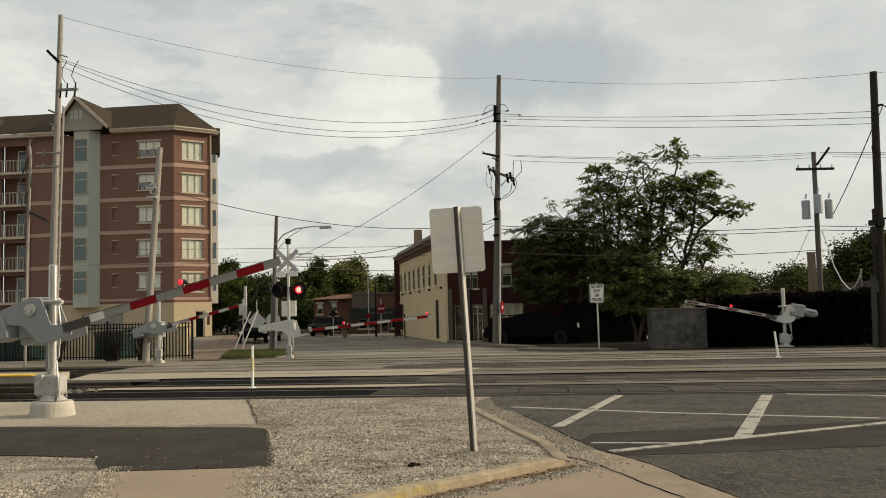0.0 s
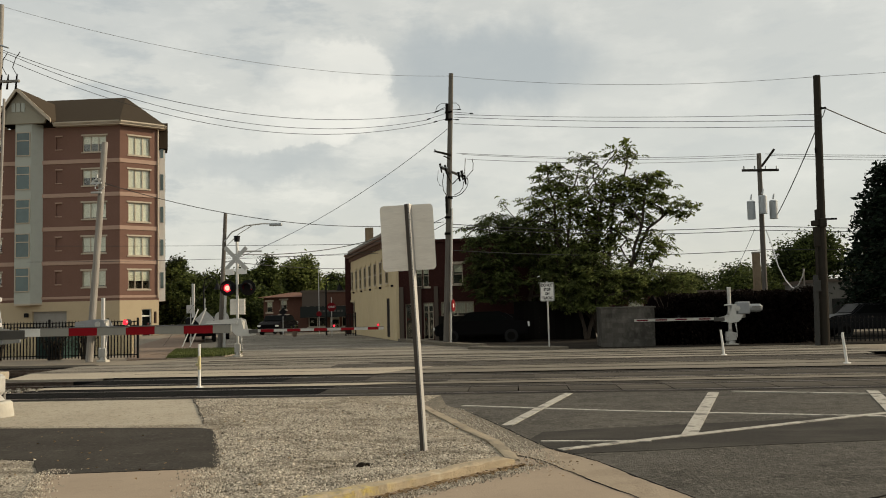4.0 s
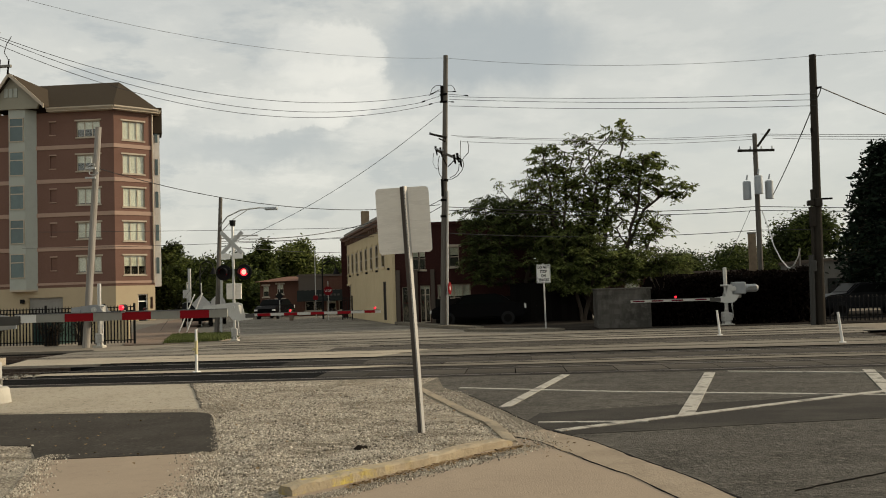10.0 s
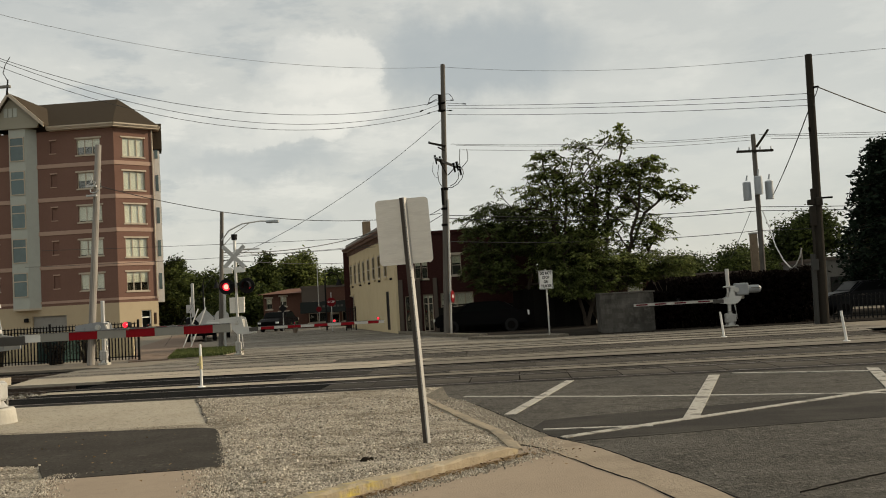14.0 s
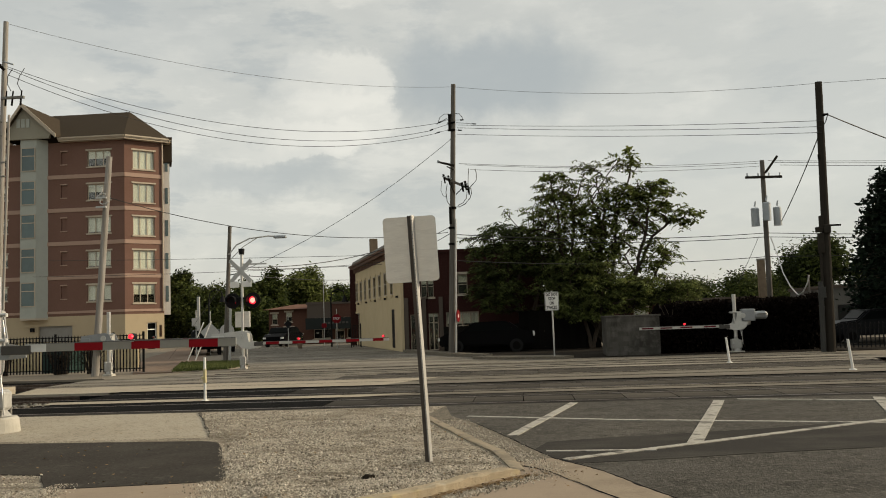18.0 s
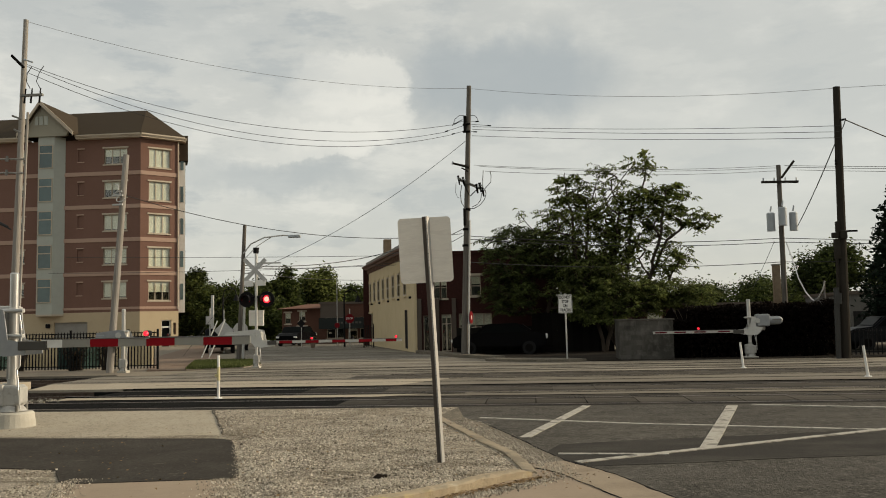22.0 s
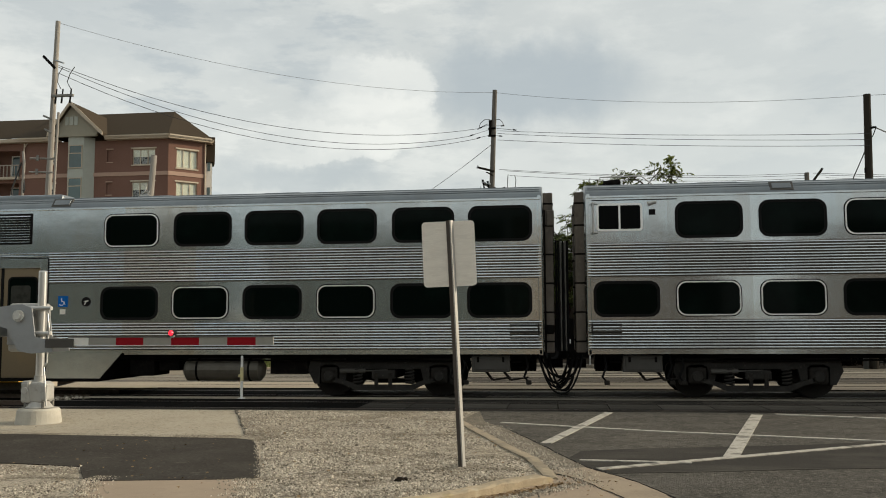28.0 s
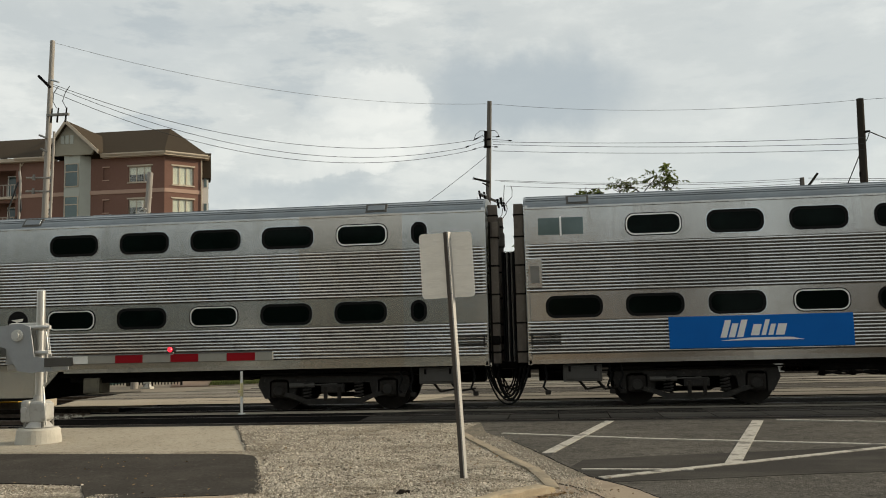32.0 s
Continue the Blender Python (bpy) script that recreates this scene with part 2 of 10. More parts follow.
M["verge"] = material("dusty_verge", (0.40, 0.358, 0.282), 0.95, spots=((0.6, 0.6, (0.33, 0.29, 0.225), 0.45, 0.60), (3, 0.5, (0.41, 0.365, 0.295), 0.5, 0.64), (9, 0.6, (0.16, 0.136, 0.105), 0.54, 0.65), (34, 0.7, (0.10, 0.085, 0.065), 0.54, 0.66), (26, 0.6, (0.5, 0.45, 0.37), 0.55, 0.66)), bump=((40, 0.03), (6, 0.02)))
# Ballast colour lowered to near black for deep shade among the rails.
M["ballast"] = material("ballast", (0.007, 0.006, 0.005), 0.95, spots=((16, 0.7, (0.004, 0.0035, 0.003), 0.48, 0.62), (30, 0.5, (0.05, 0.044, 0.037), 0.64, 0.76)), bump=((26, 0.05),))
M["asphalt"] = material("asphalt_worn", (0.088, 0.082, 0.072), 0.95, spots=((0.22, 0.6, (0.135, 0.125, 0.108), 0.48, 0.62), (0.35, 0.6, (0.095, 0.09, 0.081), 0.42, 0.62), (1.7, 0.45, (0.052, 0.048, 0.042), 0.5, 0.62), (3.2, 0.6, (0.05, 0.047, 0.042), 0.5, 0.64), (7, 0.6, (0.16, 0.148, 0.128), 0.55, 0.66), (9, 0.6, (0.036, 0.033, 0.029), 0.55, 0.66), (0.9, 0.5, (0.12, 0.113, 0.10), 0.52, 0.64, (0.5, 1.6, 1)), (16, 0.65, (0.20, 0.188, 0.163), 0.56, 0.66), (26, 0.55, (0.018, 0.017, 0.015), 0.54, 0.65), (45, 0.5, (0.24, 0.226, 0.198), 0.57, 0.66), (75, 0.4, (0.02, 0.019, 0.017), 0.56, 0.66)), bump=((24, 0.03), (80, 0.014), (6, 0.012)))
M["asphalt_far"] = material("asphalt_bleached", (0.185, 0.167, 0.139), 0.9, spots=((0.5, 0.8, (0.33, 0.30, 0.25), 0.44, 0.58, (0.15, 1.6, 1)), (0.9, 0.7, (0.10, 0.09, 0.075), 0.54, 0.62, (0.25, 2.4, 1)), (1.6, 0.9, (0.045, 0.041, 0.036), 0.5, 0.60, (0.06, 2.4, 1)), (7, 0.5, (0.05, 0.046, 0.04), 0.55, 0.66, (0.3, 2, 1)), (50, 0.4, (0.11, 0.1, 0.09), 0.55, 0.7)), bump=((50, 0.01),))
M["strip"] = material("bleached_strip", (0.165, 0.148, 0.122), 0.92, spots=((0.5, 0.6, (0.24, 0.217, 0.18), 0.44, 0.60, (0.12, 1.8, 1)), (1.4, 0.85, (0.075, 0.067, 0.056), 0.5, 0.61, (0.06, 2.6, 1)), (30, 0.5, (0.10, 0.09, 0.075), 0.55, 0.67), (40, 0.4, (0.36, 0.325, 0.275), 0.56, 0.67)), bump=((50, 0.01),))
M["postlip"] = material("post_galvanized", (0.38, 0.37, 0.35), 0.5, 0.1, spots=((5, 0.4, (0.34, 0.33, 0.30), 0.45, 0.65, (1, 1, 0.2)),))
M["tarpanel"] = material("tarred_panel", (0.007, 0.0066, 0.006), 0.85, spots=((1.5, 0.5, (0.014, 0.013, 0.012), 0.46, 0.64, (0.2, 1.5, 1)), (40, 0.4, (0.05, 0.047, 0.043), 0.6, 0.72)), bump=((60, 0.01),), vary=0.2)
M["midpanel"] = material("stained_panel", (0.034, 0.031, 0.027), 0.85, spots=((1.3, 0.6, (0.075, 0.068, 0.058), 0.44, 0.62, (0.25, 1.3, 1)), (40, 0.4, (0.10, 0.092, 0.08), 0.58, 0.70)), bump=((60, 0.01),), vary=0.2)
M["tar"] = material("fresh_asphalt", (0.046, 0.043, 0.039), 0.9, spots=((0.8, 0.65, (0.075, 0.070, 0.061), 0.46, 0.62, (0.6, 1.4, 1)), (20, 0.4, (0.09, 0.084, 0.075), 0.6, 0.72), (3, 0.3, (0.10, 0.093, 0.082), 0.64, 0.75)), bump=((90, 0.01),))
M["panel"] = material("crossing_panel", (0.052, 0.047, 0.040), 0.85, spots=((1.3, 0.7, (0.125, 0.112, 0.094), 0.42, 0.60, (0.25, 1.3, 1)), (9, 0.5, (0.045, 0.041, 0.036), 0.54, 0.66, (0.4, 1.6, 1)), (40, 0.5, (0.04, 0.038, 0.035), 0.52, 0.7)), bump=((60, 0.01),), vary=0.14)
M["palepanel"] = material("bleached_panel", (0.20, 0.179, 0.147), 0.9, spots=((0.9, 0.7, (0.28, 0.252, 0.208), 0.44, 0.60, (0.2, 1.5, 1)), (1.5, 0.8, (0.06, 0.054, 0.045), 0.52, 0.62, (0.08, 3.0, 1)), (40, 0.4, (0.10, 0.09, 0.075), 0.55, 0.7)), bump=((60, 0.01),), vary=0.10)
M["bandyellow"] = material("faded_yellow_band", (0.60, 0.53, 0.30), 0.6, spots=((9, 0.5, (0.45, 0.38, 0.16), 0.48, 0.64),))
M["concrete"] = material("concrete_tan", (0.37, 0.326, 0.257), 0.92, spots=((0.8, 0.5, (0.27, 0.237, 0.188), 0.42, 0.65), (9, 0.35, (0.22, 0.192, 0.152), 0.52, 0.7), (16, 0.55, (0.42, 0.375, 0.305), 0.54, 0.66), (22, 0.5, (0.15, 0.13, 0.10), 0.55, 0.66)), bump=((50, 0.008),))
M["apron"] = material("apron_concrete", (0.308, 0.248, 0.188), 0.92, spots=((1.0, 0.5, (0.265, 0.213, 0.163), 0.42, 0.64), (7, 0.3, (0.21, 0.17, 0.13), 0.54, 0.7), (70, 0.3, (0.42, 0.355, 0.28), 0.56, 0.7)), bump=((60, 0.006),))
M["kerb"] = material("kerb_concrete", (0.33, 0.277, 0.203), 0.9, spots=((3, 0.6, (0.20, 0.172, 0.132), 0.45, 0.65), (30, 0.4, (0.13, 0.11, 0.09), 0.55, 0.7)), bump=((40, 0.012),))
M["kerb_worn"] = material("kerb_paint_traces", (0.37, 0.308, 0.218), 0.88, spots=((3, 0.5, (0.24, 0.203, 0.15), 0.45, 0.62), (2.2, 0.45, (0.42, 0.34, 0.15), 0.56, 0.66), (20, 0.4, (0.17, 0.14, 0.10), 0.56, 0.68), (5, 0.5, (0.50, 0.44, 0.34), 0.6, 0.68)), bump=((40, 0.01),))
M["kerb_yellow"] = material("kerb_yellow_worn", (0.33, 0.28, 0.20), 0.85, spots=((3.2, 0.85, (0.52, 0.41, 0.10), 0.49, 0.58), (14, 0.6, (0.34, 0.28, 0.17), 0.53, 0.64), (20, 0.4, (0.17, 0.14, 0.10), 0.57, 0.68)), bump=((40, 0.01),))
M["whiteline"] = material("road_paint", (0.40, 0.38, 0.335), 0.85, spots=((4, 0.85, (0.13, 0.123, 0.11), 0.53, 0.62), (12, 0.6, (0.2, 0.19, 0.17), 0.5, 0.66), (50, 0.4, (0.2, 0.19, 0.17), 0.55, 0.7)))
M["rail"] = material("rail_steel", (0.16, 0.12, 0.095), 0.45, 0.6, spots=((10, 0.5, (0.07, 0.045, 0.03), 0.45, 0.6),))
M["dark"] = material("dark_gap", (0.02, 0.019, 0.018), 0.95)
M["tie"] = material("wood_tie", (0.022, 0.018, 0.014), 0.9, spots=((8, 0.5, (0.03, 0.024, 0.02), 0.45, 0.65, (1, 6, 1)),), vary=0.2)
M["yellow"] = material("tactile_yellow", (0.72, 0.43, 0.03), 0.7, spots=((4, 0.3, (0.45, 0.27, 0.03), 0.5, 0.7),))
M["galv"] = material("galvanized_steel", (0.48, 0.48, 0.465), 0.5, 0.55, spots=((6, 0.5, (0.36, 0.36, 0.35), 0.42, 0.62), (40, 0.3, (0.58, 0.58, 0.56), 0.55, 0.7)))
M["alu"] = material("aluminium_mast", (0.60, 0.60, 0.58), 0.34, 0.85, spots=((5, 0.45, (0.5, 0.49, 0.46), 0.45, 0.66, (1, 1, 0.3)), (20, 0.25, (0.30, 0.29, 0.27), 0.6, 0.75)))
M["gatewhite"] = material("gate_casting", (0.56, 0.56, 0.53), 0.55, 0.15, spots=((3, 0.4, (0.43, 0.43, 0.405), 0.45, 0.66), (15, 0.35, (0.27, 0.25, 0.22), 0.6, 0.74)))
M["gategrey"] = material("gate_bracket_grey", (0.30, 0.315, 0.325), 0.55, 0.2, spots=((4, 0.4, (0.22, 0.23, 0.235), 0.45, 0.65),))
M["signback"] = material("sign_back", (0.74, 0.71, 0.64), 0.6, 0.0, spots=((3.5, 0.5, (0.62, 0.59, 0.53), 0.45, 0.62, (1, 1, 5)), (12, 0.5, (0.84, 0.81, 0.74), 0.54, 0.66, (1, 1, 7)), (70, 0.5, (0.2, 0.19, 0.16), 0.68, 0.76)))
M["signred"] = material("sign_red_faded", (0.15, 0.008, 0.012), 0.6, spots=((12, 0.4, (0.09, 0.008, 0.010), 0.5, 0.7),), spec=0.05)
M["red"] = material("red_reflective", (0.25, 0.006, 0.012), 0.5, spots=((20, 0.3, (0.18, 0.006, 0.01), 0.5, 0.7),), spec=0.12)
M["armgrey"] = material("arm_grey_reflective", (0.27, 0.265, 0.235), 0.45, spots=((10, 0.4, (0.22, 0.215, 0.19), 0.45, 0.65),))
M["white"] = material("white_paint", (0.74, 0.735, 0.70), 0.5, spots=((6, 0.3, (0.58, 0.57, 0.53), 0.5, 0.7),))
M["maroon"] = material("faded_red_stripe", (0.11, 0.008, 0.014), 0.6, spots=((20, 0.3, (0.07, 0.007, 0.01), 0.5, 0.7),), spec=0.1)
M["armwhite"] = material("arm_white_reflective", (0.52, 0.515, 0.48), 0.45, spots=((10, 0.4, (0.42, 0.415, 0.385), 0.45, 0.65),))
M["black"] = material("black_paint", (0.008, 0.008, 0.009), 0.6, spec=0.12)
M["redlit"] = material("red_lamp_lit", (0.5, 0.01, 0.02), 0.3, emit=((1.0, 0.02, 0.045), 1.6))
M["redcore"] = material("red_lamp_core", (0.9, 0.3, 0.2), 0.3, emit=((1.0, 0.30, 0.24), 2.2))
M["redoff"] = material("red_lamp_dark", (0.07, 0.006, 0.006), 0.25)
M["wood"] = material("weathered_pole", (0.30, 0.285, 0.262), 0.9, spots=((5, 0.6, (0.17, 0.145, 0.12), 0.42, 0.62, (3, 3, 0.12)), (14, 0.4, (0.42, 0.38, 0.335), 0.55, 0.7, (4, 4, 0.1))), bump=((18, 0.01),))
M["wood_mid"] = material("grey_pole", (0.14, 0.130, 0.116), 0.9, spots=((5, 0.6, (0.075, 0.064, 0.054), 0.42, 0.62, (3, 3, 0.12)), (14, 0.4, (0.27, 0.245, 0.215), 0.56, 0.7, (4, 4, 0.1))), bump=((18, 0.01),))
M["wood_dark"] = material("tarred_pole", (0.032, 0.029, 0.024), 0.9, spots=((5, 0.6, (0.035, 0.028, 0.023), 0.42, 0.62, (3, 3, 0.12)), (1.2, 0.3, (0.058, 0.052, 0.044), 0.5, 0.7)), bump=((18, 0.01),))
M["cable"] = material("cable_black", (0.02, 0.02, 0.02), 0.6)
M["cable_grey"] = material("cable_weathered", (0.10, 0.10, 0.10), 0.6)
M["can"] = material("transformer_grey", (0.36, 0.39, 0.41), 0.45, 0.1, spots=((3, 0.3, (0.27, 0.29, 0.30), 0.45, 0.65),))
M["brick"] = material("brick_red", (0.172, 0.101, 0.080), 0.9, spots=((0.25, 0.35, (0.13, 0.073, 0.054), 0.42, 0.62), (9, 0.45, (0.215, 0.135, 0.105), 0.5, 0.68, (0.6, 0.6, 2)), (25, 0.3, (0.09, 0.037, 0.027), 0.55, 0.7, (0.5, 0.5, 2))), bump=((20, 0.01),))
M["brownbrick"] = material("brown_brick", (0.098, 0.050, 0.036), 0.9, spots=((0.4, 0.4, (0.08, 0.045, 0.036), 0.42, 0.65), (9, 0.4, (0.16, 0.095, 0.075), 0.52, 0.7, (0.6, 0.6, 2))), bump=((20, 0.01),))
M["tiles"] = material("rust_roof_tiles", (0.17, 0.095, 0.07), 0.9, spots=((3, 0.5, (0.10, 0.06, 0.047), 0.42, 0.62, (1, 1, 4)),))
M["riserpipe"] = material("riser_pipe_grey", (0.034, 0.034, 0.031), 0.7, 0.1, spots=((4, 0.5, (0.03, 0.029, 0.026), 0.45, 0.62, (1, 1, 0.2)),))
M["carnavy"] = material("car_paint_navy", (0.006, 0.0065, 0.008), 0.4, spots=((3, 0.3, (0.010, 0.010, 0.011), 0.5, 0.7),), spec=0.10)
M["garage"] = material("grey_cladding", (0.135, 0.132, 0.122), 0.85, spots=((0.9, 0.5, (0.10, 0.098, 0.09), 0.42, 0.62), (14, 0.4, (0.075, 0.072, 0.066), 0.55, 0.7, (1, 1, 0.2))))
M["greybrown"] = material("taupe_fascia", (0.10, 0.082, 0.068), 0.85, spots=((1.2, 0.4, (0.10, 0.083, 0.07), 0.42, 0.64),))
M["endpost"] = material("coach_end_steel", (0.12, 0.10, 0.08), 0.6, 0.3, spots=((3, 0.6, (0.05, 0.04, 0.032), 0.45, 0.62, (1, 1, 0.4)), (12, 0.4, (0.2, 0.18, 0.15), 0.56, 0.7)))
M["cornice"] = material("cornice_brown", (0.15, 0.095, 0.072), 0.85, spots=((2, 0.4, (0.10, 0.063, 0.05), 0.42, 0.64),))
# Rust streaks over a base darkened for the flank turned from the sun.
M["post_shade_rust"] = material("post_channel", (0.05, 0.042, 0.036), 0.8, spots=((6, 0.6, (0.09, 0.055, 0.035), 0.5, 0.66, (1, 1, 0.2)),))
# Cladding of the side bay, its sunlight put into the pale colour.
M["sunlitbay"] = material("sunlit_cladding", (0.72, 0.71, 0.65), 0.7, spots=((2, 0.3, (0.52, 0.50, 0.44), 0.45, 0.65),))
M["chimney"] = material("sooty_brick", (0.20, 0.155, 0.11), 0.9, spots=((2, 0.5, (0.11, 0.085, 0.062), 0.45, 0.62), (9, 0.4, (0.27, 0.22, 0.16), 0.54, 0.68, (0.6, 0.6, 2))), bump=((20, 0.01),))
M["casting"] = material("grey_casting", (0.40, 0.395, 0.37), 0.55, 0.15, spots=((3, 0.55, (0.29, 0.285, 0.265), 0.44, 0.62), (12, 0.45, (0.17, 0.155, 0.135), 0.57, 0.70), (30, 0.3, (0.5, 0.49, 0.46), 0.58, 0.7)), bump=((40, 0.003),))
M["band"] = material("limestone_band", (0.37, 0.26, 0.205), 0.85, spots=((2, 0.3, (0.30, 0.21, 0.165), 0.45, 0.65),))
M["base"] = material("base_stone", (0.42, 0.345, 0.235), 0.88, spots=((1.2, 0.3, (0.36, 0.29, 0.20), 0.45, 0.65), (14, 0.25, (0.48, 0.40, 0.28), 0.5, 0.7)))
M["bay"] = material("bay_panel", (0.35, 0.37, 0.33), 0.6, spots=((2, 0.25, (0.27, 0.29, 0.255), 0.45, 0.65),))
M["gable"] = material("gable_siding", (0.27, 0.255, 0.20), 0.8, spots=((2, 0.25, (0.22, 0.205, 0.165), 0.45, 0.65),))
M["trim"] = material("trim_beige", (0.42, 0.36, 0.28), 0.7, spots=((3, 0.2, (0.34, 0.29, 0.23), 0.45, 0.65),))
M["roof"] = material("roof_shingle", (0.052, 0.041, 0.030), 0.95, spots=((0.7, 0.4, (0.05, 0.039, 0.027), 0.42, 0.65), (14, 0.4, (0.09, 0.072, 0.052), 0.5, 0.7, (1, 1, 3))), bump=((12, 0.02),))
# Near-black backing for panes, in place of unlit rooms.
M["windowback"] = material("dark_window_backing", (0.018, 0.019, 0.018), 0.9, spots=((1.5, 0.5, (0.035, 0.034, 0.03), 0.5, 0.65),))
M["blind"] = material("window_blind", (0.80, 0.795, 0.76), 0.75, spots=((6, 0.4, (0.62, 0.59, 0.54), 0.42, 0.62, (3, 3, 0.1)),), vary=0.10)
M["railing"] = material("balcony_rail", (0.30, 0.265, 0.22), 0.6)
M["cream"] = material("cream_render", (0.54, 0.445, 0.285), 0.9, spots=((0.6, 0.4, (0.45, 0.365, 0.23), 0.42, 0.65), (5, 0.25, (0.67, 0.58, 0.43), 0.5, 0.7, (1, 1, 0.4))), bump=((20, 0.006),))
# Brick made darker than its own tone, for shade on the front.
M["facade"] = material("dark_brick", (0.040, 0.017, 0.015), 0.9, spots=((0.4, 0.4, (0.04, 0.016, 0.014), 0.42, 0.65), (14, 0.4, (0.12, 0.05, 0.04), 0.52, 0.7, (0.6, 0.6, 2))), bump=((20, 0.01),))
M["bluegrey"] = material("stone_grey", (0.26, 0.25, 0.23), 0.9, spots=((1.5, 0.4, (0.19, 0.183, 0.168), 0.42, 0.65), (10, 0.3, (0.33, 0.32, 0.30), 0.5, 0.7)), bump=((20, 0.01),))
M["fence"] = material("fence_black", (0.009, 0.009, 0.009), 0.6, spec=0.12)
M["litter"] = material("dry_leaves", (0.26, 0.18, 0.10), 0.9, spots=((9, 0.7, (0.10, 0.065, 0.037), 0.47, 0.6),))
M["green"] = material("dumpster_green", (0.006, 0.034, 0.028), 0.55, spots=((3, 0.4, (0.005, 0.026, 0.021), 0.45, 0.65),))
M["orange"] = material("orange_brick", (0.42, 0.17, 0.07), 0.9, spots=((5, 0.4, (0.30, 0.12, 0.05), 0.45, 0.65),))
M["carblack"] = material("car_paint_black", (0.004, 0.004, 0.0045), 0.25, spec=0.05)
M["cargrey"] = material("car_paint_silver", (0.14, 0.14, 0.14), 0.3, 0.5)
M["tyre"] = material("tyre_rubber", (0.018, 0.018, 0.018), 0.85)
M["awning"] = material("awning_green", (0.002, 0.006, 0.005), 0.8)
M["brickpath"] = material("brick_pavers", (0.215, 0.165, 0.128), 0.9, spots=((10, 0.5, (0.17, 0.105, 0.08), 0.45, 0.65),), vary=0.15)
M["bark"] = material("bark", (0.075, 0.06, 0.047), 0.95, spots=((7, 0.5, (0.035, 0.028, 0.022), 0.42, 0.62, (2, 2, 0.3)),), bump=((14, 0.02),))
M["stone"] = leaf_material("gravel_stone", (0.09, 0.076, 0.058), (0.66, 0.60, 0.50), 0.05, 0.0, ((1.3, 0.5, (0.15, 0.126, 0.095), 0.51, 0.60, (0.45, 2.2, 1)), (3.5, 0.5, (0.09, 0.075, 0.056), 0.56, 0.63, (0.5, 1.6, 1))))
M["grass"] = leaf_material("grass_blades", (0.05, 0.072, 0.018), (0.115, 0.13, 0.04))
M["leaf"] = leaf_material("leaf_green", (0.020, 0.027, 0.008), (0.190, 0.222, 0.062), 0.06, 0.40)
# Shaded copy of leaf; dark clumps here and in leaf_bush put shade into colour.
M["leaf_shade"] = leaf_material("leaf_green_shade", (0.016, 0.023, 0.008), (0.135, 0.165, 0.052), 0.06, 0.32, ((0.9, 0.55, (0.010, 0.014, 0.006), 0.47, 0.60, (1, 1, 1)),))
M["leaf_bush"] = leaf_material("leaf_green_bush", (0.026, 0.036, 0.011), (0.26, 0.30, 0.092), 0.08, 0.38, ((0.9, 0.65, (0.016, 0.021, 0.008), 0.45, 0.58, (1, 1, 1)),))
M["leaf_far"] = leaf_material("leaf_green_far", (0.012, 0.019, 0.006), (0.108, 0.135, 0.039), 0.06, 0.30, ((0.55, 0.6, (0.012, 0.019, 0.008), 0.46, 0.58, (1, 1, 1.5)),))
M["leaf_dark"] = leaf_material("leaf_conifer", (0.006, 0.011, 0.008), (0.016, 0.026, 0.015), 0.04, 0.1)
# Near-black leaf colour: the shade over the hedge is put into it.
M["hedge"] = leaf_material("hedge_leaf_shaded", (0.005, 0.0035, 0.003), (0.010, 0.007, 0.0055), 0.02)
# train
M["steel"] = material("stainless_fluted", (0.565, 0.62, 0.645), 0.13, 0.97, sheets=(1.76, 0.08), spots=((0.7, 0.55, (0.42, 0.42, 0.405), 0.40, 0.62, (0.6, 1, 0.25)), (5, 0.3, (0.34, 0.325, 0.29), 0.55, 0.72, (1, 1, 0.3))))
M["steel_b"] = material("stainless_old", (0.56, 0.575, 0.575), 0.16, 0.95, sheets=(2.4, 0.09), spots=((0.35, 0.6, (0.40, 0.33, 0.25), 0.50, 0.62, (0.5, 1, 1.2)), (0.6, 0.5, (0.37, 0.37, 0.355), 0.40, 0.62, (0.6, 1, 0.25)), (5, 0.35, (0.29, 0.265, 0.225), 0.55, 0.72, (1, 1, 0.3))))
M["steel_flat"] = material("stainless_sheet", (0.52, 0.575, 0.60), 0.15, 0.95, sheets=(1.76, 0.07), spots=((1.1, 0.5, (0.46, 0.46, 0.45), 0.42, 0.6, (1, 1, 0.35)), (6, 0.25, (0.36, 0.34, 0.30), 0.56, 0.72, (1, 1, 0.2))), bump=((0.55, 0.012), (1.6, 0.003)))
M["steel_flat_b"] = material("stainless_sheet_old", (0.50, 0.51, 0.505), 0.20, 0.92, sheets=(2.4, 0.08), spots=((1.1, 0.45, (0.39, 0.39, 0.375), 0.42, 0.6, (1, 1, 0.35)), (6, 0.3, (0.30, 0.275, 0.24), 0.56, 0.72, (1, 1, 0.2))), bump=((1.3, 0.008),))
M["coachroof"] = material("coach_roof", (0.20, 0.225, 0.24), 0.36, 0.6, spots=((0.8, 0.5, (0.12, 0.132, 0.142), 0.42, 0.62), (8, 0.3, (0.2, 0.19, 0.175), 0.55, 0.7)))
M["doorleaf"] = material("door_leaf_bronze", (0.22, 0.17, 0.105), 0.38, 0.65, spots=((1.5, 0.4, (0.19, 0.16, 0.118), 0.42, 0.62), (12, 0.3, (0.13, 0.11, 0.08), 0.55, 0.72)))
M["coachglass"] = material("coach_glass", (0.0015, 0.004, 0.003), 0.06, spots=((0.8, 0.6, (0.004, 0.010, 0.008), 0.5, 0.66),), spec=0.05)
